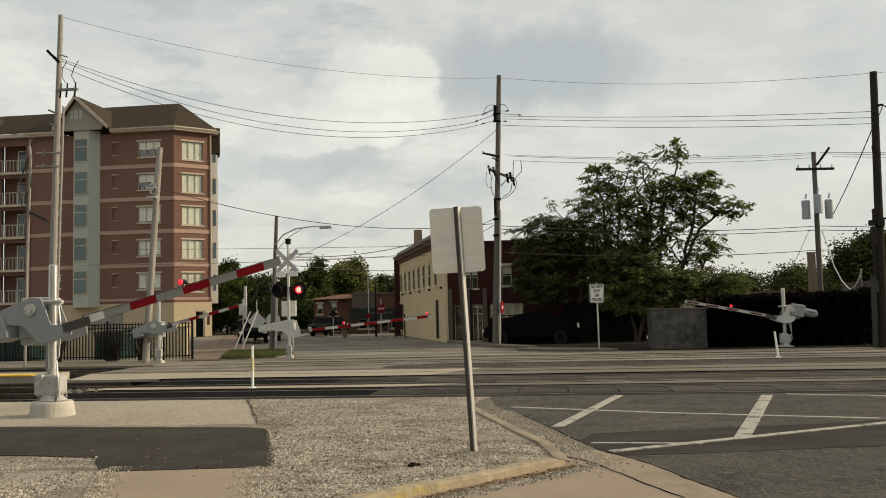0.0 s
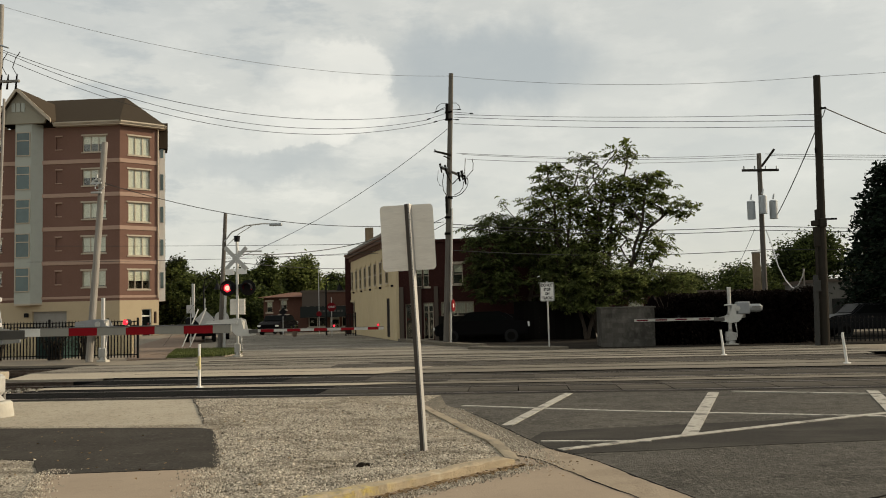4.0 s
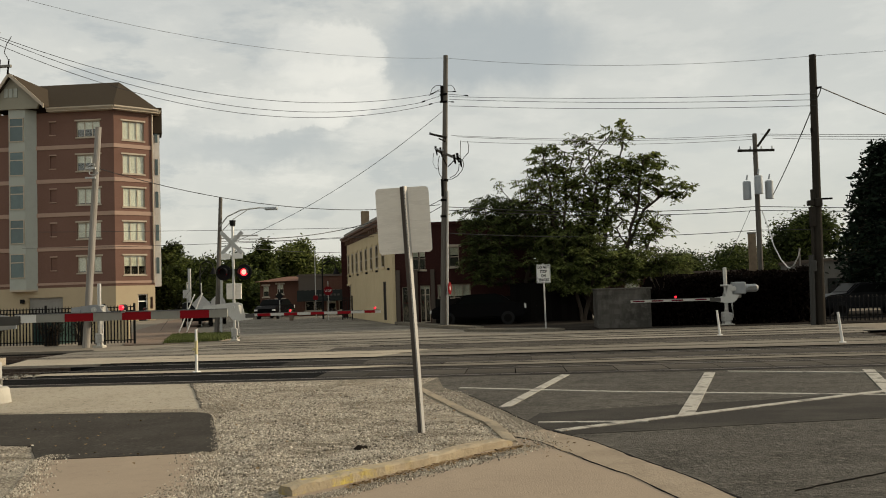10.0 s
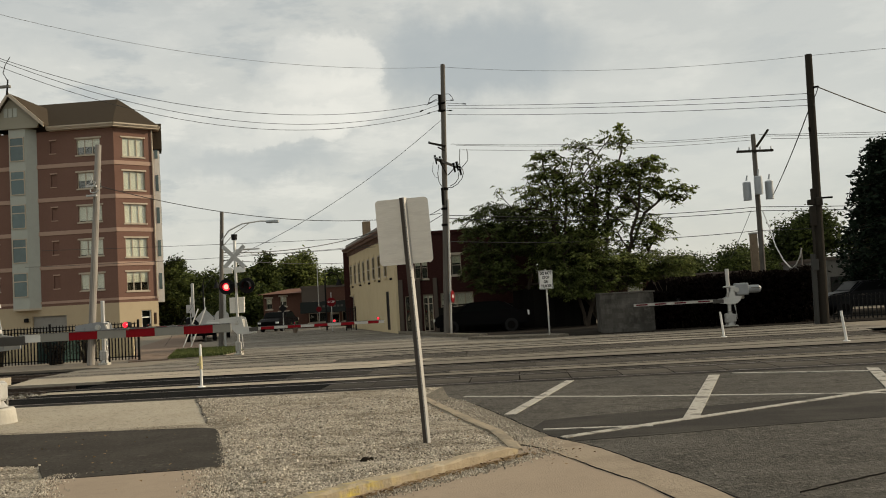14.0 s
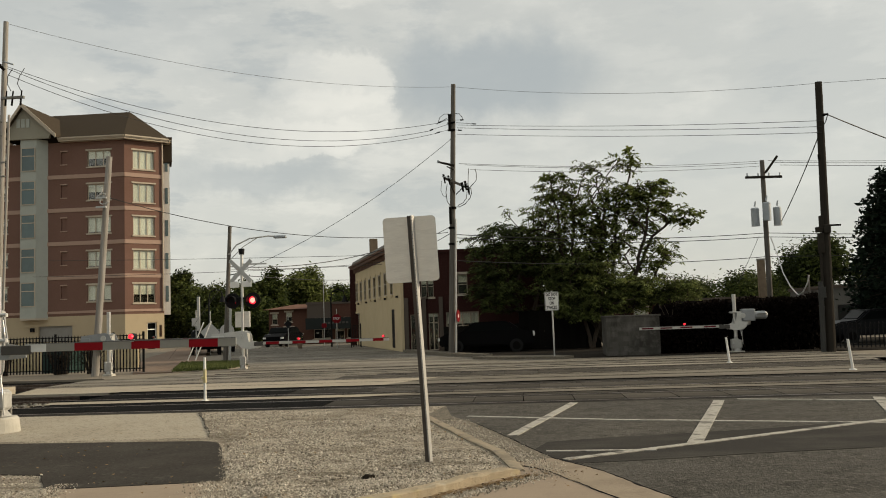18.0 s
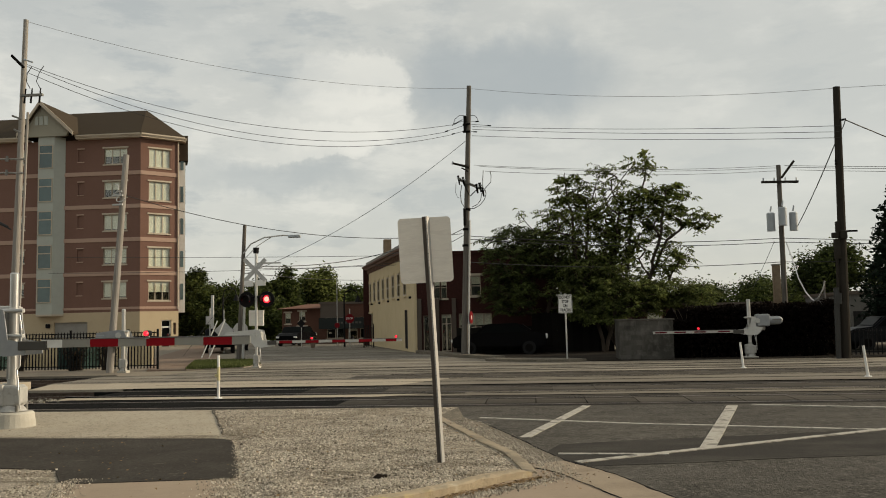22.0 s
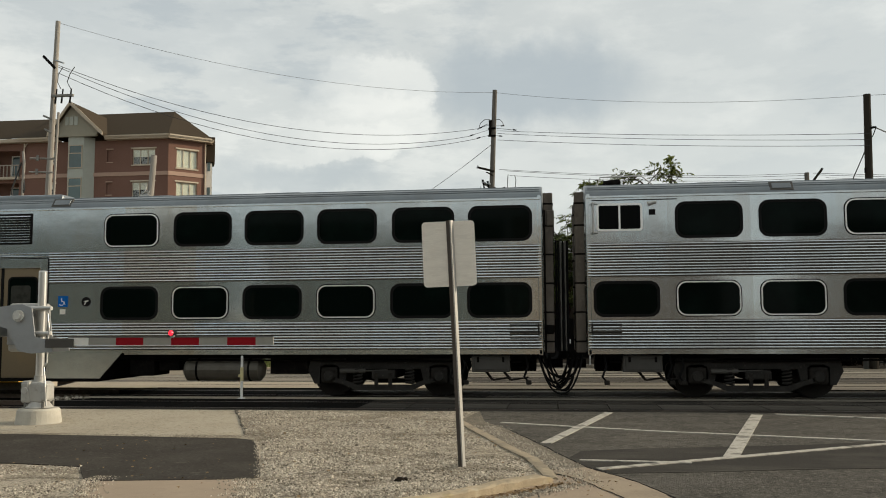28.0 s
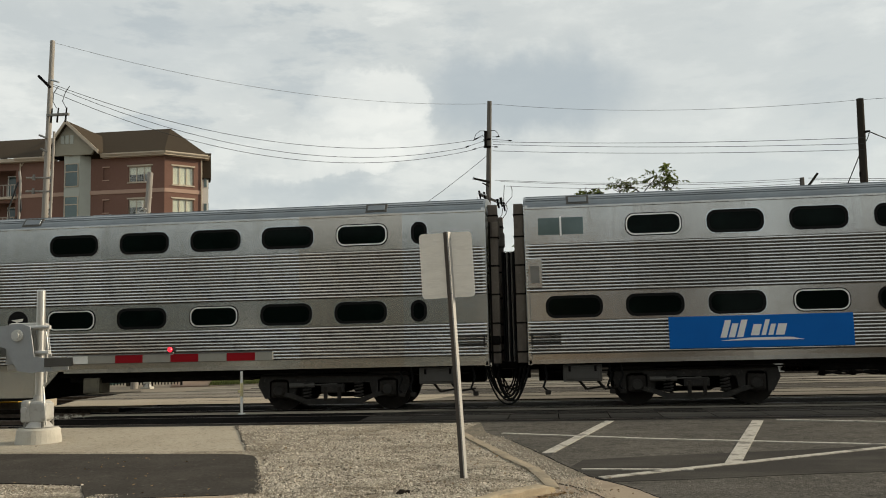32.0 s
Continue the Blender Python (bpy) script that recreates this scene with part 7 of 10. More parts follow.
def build_poles():
    P = {}
    P["L"], at_l = utility_pole("utility_pole", (-18.26, 29.85, 0), (-18.0, 29.98, 12.85), 0.15, 0.085, "wood", "tall grey weathered wooden utility pole")
    top = local(P["L"], at_l(11.1))
    part("diagonal_arm", rods((tuple(top + Vector((-0.42, -0.1, 0.42))), tuple(top + Vector((0.05, -0.1, -0.05))), 0.05), seg=8), M["under"], P["L"])
    part("insulator", rods((tuple(top + Vector((0.05, -0.1, 0.25))), tuple(top + Vector((0.4, -0.12, 0.12))), 0.03), seg=8), M["can"], P["L"])
    sw = local(P["L"], at_l(10.0))
    part("switch_arm", boxes((sw.x, sw.x + 0.85, sw.y - 0.2, sw.y - 0.1, sw.z - 0.04, sw.z + 0.05), bevel=0.01), M["tank"], P["L"])
    for o in (0.16, 0.40, 0.72):
        part("cutout", rods(((sw.x + o, sw.y - 0.16, sw.z - 0.28), (sw.x + o + 0.05, sw.y - 0.16, sw.z + 0.25), 0.036, 0.024), seg=8), M["under"], P["L"])
    for o, q in ((0.35, 0.3), (0.72, 0.75)):
        part("cable_loop", tube(bmesh.new(), [(sw.x + o + 0.02, sw.y - 0.16, sw.z + 0.25), (sw.x + o - 0.12, sw.y - 0.16, sw.z + 0.5), (sw.x + q - 0.05, sw.y - 0.16, sw.z + 0.8), (sw.x + q + 0.12, sw.y - 0.16, sw.z + 1.05)], 0.014, 6), M["cable"], P["L"])
    for o, z in ((-0.3, 9.2), (-0.22, 8.7)):
        p0 = local(P["L"], at_l(z))
        part("bracket", rods((tuple(p0 + Vector((o, -0.1, 0.1))), tuple(p0 + Vector((0.05, -0.1, -0.05))), 0.035), seg=8), M["tank"], P["L"])
    for z in (7.7, 7.2):
        part("standoff", rods((tuple(local(P["L"], at_l(z)) + Vector((-0.78, 0, 0.06))), tuple(local(P["L"], at_l(z)) + Vector((0.2, -0.1, 0))), 0.035), seg=8), M["wood"], P["L"])
        part("insulator", rods((tuple(local(P["L"], at_l(z)) + Vector((-0.42, -0.12, -0.06))), tuple(local(P["L"], at_l(z)) + Vector((-0.42, -0.12, 0.14))), 0.055, 0.04), seg=10), M["tank"], P["L"])
    part("riser", tube(bmesh.new(), [tuple(local(P["L"], at_l(z)) + Vector((0.28, -0.1, 0))) for z in (0, 3, 6, 9.4)], 0.045, 8), M["wood"], P["L"])
    part("riser", tube(bmesh.new(), [(-0.95, 0, 0), (-0.9, 0, 4), (-0.8, 0, 7.6), (-0.85, 0, 8.0)], 0.05, 8), M["wood"], P["L"])
    part("cable_loop", tube(bmesh.new(), [(-0.9, 0, 7.6), (-1.25, 0, 6.6), (-1.1, 0, 5.7), (-0.5, 0, 5.4), (-0.1, 0, 5.2)], 0.03, 6), M["cable"], P["L"])
    part("cable_loop", tube(bmesh.new(), [(-0.85, 0, 7.5), (-0.75, 0, 6.6), (-1.0, 0, 6.1), (-0.8, 0, 5.6), (-0.2, 0, 5.3)], 0.03, 6), M["cable"], P["L"])
    P["G"], at_g = utility_pole("utility_pole", (-15.66, 31.9, 0), (-15.12, 32.0, 8.15), 0.135, 0.11, "wood", "short grey wooden pole beside the gate")
    part("cable_coil", tube(bmesh.new(), [(0.18 + 0.30 * f + 0.14 * math.sin(5 * f * 3), -0.1, 6.9 - 0.55 * f + 0.12 * math.cos(4 * f * 3)) for f in [k / 20 for k in range(21)]], 0.022, 6), M["galv"], P["G"])
    for zb in (6.55, 6.2):
        part("cable_bracket", boxes((0.1, 0.5, -0.12, -0.04, zb, zb + 0.07), bevel=0.01), M["galv"], P["G"])
    P["M"], at_m = utility_pole("utility_pole", (-3.13, 40.48, 0), (-2.63, 40.51, 12.46), 0.155, 0.105, "wood_mid", "tall brown wooden utility pole with crossarms")
    pm = P["M"]
    at = lambda x, z, y=-0.14: tuple(local(pm, (x, 40.5 + y, z)))
    part("insulator_bracket", rods((at(-2.84, 11.03), at(-2.86, 10.25), 0.075, 0.06), (at(-2.95, 10.29), at(-2.60, 10.30), 0.05), (at(-2.95, 10.62), at(-2.60, 10.66), 0.045), seg=10), M["under"], pm)
    for x0, z0, x1, z1 in ((-2.9, 10.80, -3.38, 10.67), (-2.9, 10.58, -3.78, 10.33), (-2.95, 10.31, -3.47, 10.20), (-2.56, 10.75, -2.2, 10.74), (-2.56, 10.63, -1.65, 10.52), (-2.57, 10.29, -2.3, 10.26)):
        d = (Vector(at(x1, z1)) - Vector(at(x0, z0)))
        strain = part("strain_insulator", rods((tuple(Vector(at(x1, z1)) - d * min(1, 0.16 / d.length)), at(x1, z1), 0.032, 0.024), seg=8), M["under"], pm)
        part("jumper", rods((at(x0, z0), at(x1, z1), 0.010), seg=6), M["cable"], strain)
    for pts in (((-3.38, 10.67), (-3.3, 10.9), (-3.1, 11.06), (-2.86, 11.05)), ((-2.6, 11.05), (-2.4, 11.04), (-2.28, 10.9), (-2.23, 10.74)), ((-3.45, 10.6), (-3.25, 10.72), (-2.95, 10.86))):
        part("jumper", tube(bmesh.new(), [at(x, z) for x, z in pts], 0.014, 6), M["cable"], pm)
    arm = part("crossarm", rods((at(-3.46, 8.85), at(-2.70, 8.64), 0.045, 0.06), (at(-3.05, 8.62), at(-2.75, 8.45), 0.03), seg=8), M["wood_dark"], pm)
    part("insulator", rods((at(-3.46, 8.80), at(-3.44, 8.93), 0.05, 0.03), seg=8), M["can"], arm)
    arm = part("crossarm", box(bmesh.new(), -0.62, 0.62, -0.05, 0.05, -0.055, 0.055, 0.008, pose(*at(-2.58, 7.80, -0.2), 0, 24.5, 0)), M["wood_mid"], pm)
    part("arm_brace", rods((at(-3.0, 7.95, -0.2), at(-2.72, 7.35), 0.022), (at(-2.3, 7.65, -0.2), at(-2.68, 7.3), 0.022), seg=6), M["under"], pm)
    for x, z, w in ((-3.17, 8.02, 0.05), (-2.95, 7.95, 0.05), (-2.35, 7.60, 0.065), (-2.20, 7.66, 0.065), (-2.08, 7.45, 0.06)):
        c = part("cutout", rods((at(x - 0.04, z + 0.22, -0.28), at(x + 0.03, z - 0.2, -0.28), w, w * 0.6), seg=8), M["under"], pm)
        part("bushing", rods((at(x - 0.09, z + 0.12, -0.3), at(x + 0.1, z + 0.08, -0.3), 0.03), seg=8), M["can"], c)
    for pts in (((-1.98, 7.55), (-1.95, 7.35), (-2.03, 7.1), (-2.25, 6.85), (-2.5, 6.72), (-2.68, 6.72)), ((-2.15, 7.4), (-2.2, 7.1), (-2.35, 6.9), (-2.6, 6.78)), ((-3.05, 7.8), (-3.12, 7.4), (-3.08, 7.0), (-2.9, 6.7)),
                ((-2.0, 7.6), (-1.72, 7.9), (-1.70, 8.2), (-1.75, 8.42)), ((-2.1, 7.7), (-2.08, 8.1), (-2.05, 8.45)), ((-3.3, 7.95), (-3.35, 7.5), (-3.25, 7.25), (-3.1, 7.2))):
        part("cable_loop", tube(bmesh.new(), [at(x, z, -0.25) for x, z in pts], 0.017 if pts[0][0] > -3.2 else 0.010, 6), M["cable"], pm)
    for z in (6.66, 5.74, 5.0):
        part("pole_band", rods((tuple(local(pm, at_m(z))), tuple(local(pm, at_m(z + 0.10))), 0.175), seg=14), M["under"], pm)
    part("splice_case", rods((at(-2.95, 5.95, -0.25), at(-2.95, 6.7, -0.25), 0.06), seg=10), M["under"], pm)
    part("riser", rods((tuple(local(P["M"], at_m(0.0)) + Vector((0.21, -0.12, 0))), tuple(local(P["M"], at_m(6.2)) + Vector((0.15, -0.12, 0))), 0.045), seg=8), M["galv"], P["M"])
    c = local(P["M"], at_m(1.78)) + Vector((0.30, -0.2, 0))
    ax = Vector((0.975, -0.22, 0))
    note = part("pole_sign", rods((tuple(c - ax * 0.008), tuple(c + ax * 0.008), 0.28), seg=20), M["signred"], P["M"], "red round sign turned side-on")
    part("sign_bar", rods((tuple(c + ax * 0.009), tuple(c + ax * 0.012), 0.10), seg=12), M["armwhite"], note)
    P["R"], at_r = utility_pole("utility_pole", (11.24, 33.74, 0), (11.39, 33.63, 9.94), 0.165, 0.125, "wood_dark", "thick dark tarred wooden utility pole")
    part("pole_step", rods((tuple(local(P["R"], at_r(4.6)) + Vector((-0.22, 0, 0))), tuple(local(P["R"], at_r(4.6)) + Vector((0.55, 0, 0))), 0.035), seg=8), M["under"], P["R"])
    part("pole_band", boxes((-0.05, 0.20, -0.28, 0.1, 4.3, 4.62), bevel=0.04), M["wood_dark"], P["R"])
    for o, z, w, hh in ((-0.20, 3.95, 0.10, 0.75), (-0.16, 4.75, 0.07, 0.42), (-0.25, 4.45, 0.12, 0.2)):
        c = local(P["R"], at_r(z))
        part("cable_clamp", boxes((c.x + o - w, c.x + o + w, c.y - 0.16, c.y + 0.04, z - hh / 2, z + hh / 2), bevel=0.03), M["wood_dark"], P["R"])
    part("riser", tube(bmesh.new(), [tuple(local(P["R"], at_r(z)) + Vector((-0.30, -0.1, 0))) for z in (0, 1.3, 2.3, 2.55)], 0.095, 10), M["riserpipe"], P["R"], "dull grey cable pipe")
    part("riser", tube(bmesh.new(), [tuple(local(P["R"], at_r(z)) + Vector((-0.24, -0.1, 0))) for z in (2.5, 3.2, 4.0)], 0.05, 8), M["wood_dark"], P["R"])
    part("pole_plate", boxes((-0.34, -0.12, -0.24, -0.19, 1.95, 2.35), bevel=0.01), M["riserpipe"], P["R"])
    part("insulator", rods((tuple(local(P["R"], at_r(8.68)) + Vector((0.08, -0.1, 0))), tuple(local(P["R"], at_r(8.68)) + Vector((0.26, -0.1, 0.03))), 0.05, 0.03), seg=10), M["under"], P["R"])
    part("hook", rods((tuple(local(P["R"], at_r(7.1)) + Vector((-0.16, -0.1, -0.06))), tuple(local(P["R"], at_r(7.1)) + Vector((-0.16, -0.1, 0.12))), 0.03), seg=8), M["under"], P["R"])
    stub = thing("cable_post", (11.69, 37.2, 0), "short steel post that holds a cable loop", "post")
    part("post", rods(((0, 0, 0), (0, 0, 2.95), 0.04), seg=8), M["wood_mid"], stub)
    P["T"], at_t = utility_pole("utility_pole", (12.61, 46.31, 0), (12.63, 46.31, 9.18), 0.145, 0.11, "wood_mid", "wooden utility pole with three grey transformers")
    crossarm(P["T"], at_t(8.3), 0.95, 8, knobs=4)
    for x, z in ((-0.55, 5.80), (-0.02, 6.05), (0.55, 5.80)):
        y = -0.25 if abs(x) > 0.2 else -0.45
        tr = part("transformer", rods(((x, y, z), (x, y, z + 0.86), 0.20), ((x, y, z + 0.86), (x, y, z + 0.93), 0.21, 0.17), seg=18), M["can"], P["T"], "grey transformer can")
        part("bushing", rods(((x, y, z + 1.0), (x + 0.05, y, z + 1.26), 0.05, 0.035), seg=8), M["can"], tr)
    part("brace", rods(((0.75, -0.15, 9.35), (0.1, -0.15, 8.5), 0.06), seg=8), M["wood_dark"], P["T"])
    P["S"], at_s = utility_pole("street_lamp", (-13.72, 40.75, 0), (-13.43, 40.85, 6.37), 0.115, 0.085, "wood_mid", "wooden pole with a curved street lamp arm")
    tagged(P["S"], category="street lamp")
    arm = part("lamp_arm", tube(bmesh.new(), [(0.25, 0, 5.0), (0.6, 0.05, 5.45), (1.2, 0.2, 5.75), (2.0, 0.5, 5.86), (2.35, 0.6, 5.84)], 0.035, 8), M["galv"], P["S"])
    part("arm_brace", tube(bmesh.new(), [(0.25, 0, 4.7), (0.9, 0.1, 5.35), (1.5, 0.3, 5.76)], 0.02, 6), M["galv"], P["S"])
    part("luminaire", box(bmesh.new(), 2.25, 2.85, 0.5, 0.72, 5.74, 5.88, 0.04), M["can"], arm)
    part("riser", rods(((0.25, -0.1, 0), (0.32, -0.08, 2.6), 0.06), seg=8), M["galv"], P["S"])
    # wires
    def wire(a, b, sag, r=0.012, mat="cable", n=22):
        a, b = Vector(a), Vector(b)
        pts = [a.lerp(b, k / n) - Vector((0, 0, sag * 4 * (k / n) * (1 - k / n))) for k in range(n + 1)]
        w = part("overhead_wire", tube(bmesh.new(), pts, r, 5), M[mat])
        tagged(w, "thin black overhead wire sagging between poles" if mat == "cable" else "thin grey overhead wire between poles", "wire", "overhead wires")
    L, Gp, Mp, Rp, T, S = at_l, at_g, at_m, at_r, at_t, at_s
    O = lambda p, x, y, z: p + Vector((x, y, z))
    wire(L(12.8), Mp(12.35), 0.7, 0.007, "cable_grey")
    wire(Mp(12.35), Rp(9.9), 0.35, 0.007, "cable_grey")
    wire(Rp(9.9), (40, 24, 9.6), 0.4, 0.007, "cable_grey")
    for k, (o, z1, z2) in enumerate(((-0.35, 11.38, 10.72), (0.05, 11.15, 10.50), (0.12, 10.90, 10.27))):
        wire(O(L(z1), o, 0, 0), O(Mp(z2), (-0.6, -1.0, -0.7)[k], -0.1, (-0.05, -0.17, -0.07)[k]), 1.25 + 0.10 * k, 0.0105)
    for k, z in enumerate((10.55, 10.40, 10.08)):
        wire(O(Mp(z), 0.2, -0.1 * k, 0), O(Rp(8.45 - 0.22 * k), 0.0, -0.2, 0), 0.12, 0.010)
    wire(O(Mp(9.9), -0.1, 0, 0), S(4.0), 0.6, 0.011)
    wire(O(Gp(6.6), 0.1, 0, 0), O(Mp(5.6), -0.2, 0, 0), 0.75, 0.014)
    wire(S(4.1), (-14.5, 110, 7.5), 0.5, 0.02)
    for k, (z, zz) in enumerate(((8.75, 9.15), (8.68, 9.05), (8.45, 8.9))):
        wire(O(Mp(z), 0.3 + 0.25 * k, 0, 0), O(T(zz), -0.1 + 0.1 * k, 0, 0), 0.2, 0.010, "cable_grey")
        wire(O(T(zz), 0.3 + 0.3 * k, 0, 0), (48, 40 + k, 8.0), 0.5, 0.012, "cable_grey")
    for z, zz in ((5.5, 5.45), (5.35, 5.25), (4.3, 4.25)):
        wire(O(Mp(z), 0.1, 0.1, 0), O(T(zz), -0.1, -0.1, 0), 0.25, 0.017)
        wire(O(T(zz), 0, -0.1, 0), (50, 44, 5.0), 0.5, 0.017)
    wire(O(Rp(8.3), 0.05, -0.1, 0), O(T(6.0), 0.7, -0.3, 0), 0.12, 0.022)
    wire(O(Rp(8.68), 0.24, -0.1, 0), (20.5, 36.5, 5.9), 0.15, 0.022)
    wire(O(Rp(8.68), 0.24, -0.1, 0), O(Rp(8.3), 0.05, -0.1, 0), 0.08, 0.018)
    loop = part("overhead_wire", tube(bmesh.new(), [(12.80, 46.2, 5.2), (12.3, 43.5, 4.18), (11.65, 40.5, 3.2), (11.14, 37.8, 2.50), (10.86, 36.1, 2.17), (10.80, 35.6, 2.12), (10.86, 35.3, 2.22), (10.98, 35.1, 2.55), (11.03, 35.0, 2.84)], 0.026, 6), M["galv"])
    tagged(loop, "slack pale cable looping down from the transformer pole", "wire", "overhead wires")
    wire(O(T(5.3), -0.4, -0.1, 0), (11.25, 47.0, 3.0), 0.05, 0.012)
    wire((-36, 66, 7.2), (-7.95, 52, 5.55), 0.05, 0.014)
    wire(S(4.45), (-7.95, 52, 5.88), 0.35, 0.022)
    wire((-34, 60, 5.6), (-7.95, 52, 5.0), 0.12, 0.014)
    wire(S(4.3), (-7.95, 51.5, 5.1), 0.1, 0.012)
    wire(O(Mp(5.9), 0, 0, 0), (-8.0, 51.0, 5.6), 0.2, 0.016)
    wire(O(Mp(5.6), 0, 0, 0), (-7.6, 49.6, 5.0), 0.2, 0.016)
    wire(O(S(4.0), 0, 0, 0), (-15.5, 38.5, 0.3), 0.05, 0.007)
    # yellow-white guards on the guy wires
    gd = thing("guy_guard", (-16.4, 44.0, 0), "pair of white plastic guy wire guards", "guy guard")
    part("guard", rods(((-0.35, 0, 0), (0.5, 0, 1.9), 0.032), seg=8), M["white"], gd)
    part("guard", rods(((0.05, 0, 0), (0.9, 0, 1.95), 0.032), seg=8), M["white"], gd)


build_poles()


# ---------- buildings ----------
def wall_with_holes(bm, u0, u1, z0, z1, holes, m, thick=0.3):
    """An upright wall in the plane y=0 of m, running along x, pierced by rectangular openings (x0, x1, z0, z1); it is thick towards +y."""
    us = sorted({u0, u1, *[h[0] for h in holes], *[h[1] for h in holes]})
    zs = sorted({z0, z1, *[h[2] for h in holes], *[h[3] for h in holes]})
    us = [u for u in us if u0 <= u <= u1]
    zs = [z for z in zs if z0 <= z <= z1]
    vs = {}

    def v(i, j, k):
        if (i, j, k) not in vs:
            vs[i, j, k] = bm.verts.new(m @ Vector((us[i], thick * k, zs[j])))
        return vs[i, j, k]

    def solid(i, j):
        if not (0 <= i < len(us) - 1 and 0 <= j < len(zs) - 1):
            return False
        cu, cz = (us[i] + us[i + 1]) / 2, (zs[j] + zs[j + 1]) / 2
        return not any(h[0] < cu < h[1] and h[2] < cz < h[3] for h in holes)
    for i in range(len(us) - 1):
        for j in range(len(zs) - 1):
            if not solid(i, j):
                continue
            bm.faces.new((v(i, j, 0), v(i + 1, j, 0), v(i + 1, j + 1, 0), v(i, j + 1, 0)))
            bm.faces.new((v(i, j + 1, 1), v(i + 1, j + 1, 1), v(i + 1, j, 1), v(i, j, 1)))
            for di, dj, a, b in ((-1, 0, (0, 0), (0, 1)), (1, 0, (1, 1), (1, 0)), (0, -1, (1, 0), (0, 0)), (0, 1, (0, 1), (1, 1))):
                if not solid(i + di, j + dj):
                    p, q = (i + a[0], j + a[1]), (i + b[0], j + b[1])
                    bm.faces.new((v(*p, 0), v(*q, 0), v(*q, 1), v(*p, 1)))
    return bm


def window(parent, m, x0, x1, z0, z1, bars=1, blind=0.0, mid=None, trim_mat="trim", lintel=True, depth=0.14):
    """A window in an opening of a wall with the frame m."""
    w = part("window", plate_xz(bmesh.new(), [(x0, z0), (x1, z0), (x1, z1), (x0, z1)], depth, depth + 0.01), M["glass"], parent)
    w.matrix_basis = m
    bm = bmesh.new()
    t = min(0.07, (x1 - x0) * 0.08)
    # A dark sheet added close behind the pane stands for the room's darkness.
    part("dark_backing", boxes((x0 - 0.04, x1 + 0.04, depth + 0.24, depth + 0.26, z0 - 0.04, z1 + 0.04)), M["windowback"], w)
    for q in ((x0, x0 + t, z0, z1), (x1 - t, x1, z0, z1), (x0 + t, x1 - t, z0, z0 + t), (x0 + t, x1 - t, z1 - t, z1)):
        box(bm, q[0], q[1], depth - 0.05, depth - 0.004, q[2], q[3])
    for k in range(1, bars + 1):
        x = x0 + (x1 - x0) * k / (bars + 1)
        box(bm, x - 0.035, x + 0.035, depth - 0.045, depth - 0.004, z0 + t, z1 - t)
    if mid:
        box(bm, x0 + t, x1 - t, depth - 0.045, depth - 0.004, mid - t / 2, mid + t / 2)
    part("window_frame", bm, M["trim"], w)
    if blind:
        part("blind", boxes((x0 + 0.02, x1 - 0.02, depth + 0.03, depth + 0.05, z1 - (z1 - z0) * blind, z1)), M["blind"], w)
    if lintel:
        part("lintel", boxes((x0 - 0.12, x1 + 0.12, -0.05, 0.1, z1, z1 + 0.13)), M[trim_mat], w)
        part("sill", boxes((x0 - 0.08, x1 + 0.08, -0.07, 0.1, z0 - 0.1, z0)), M[trim_mat], w)
    return w


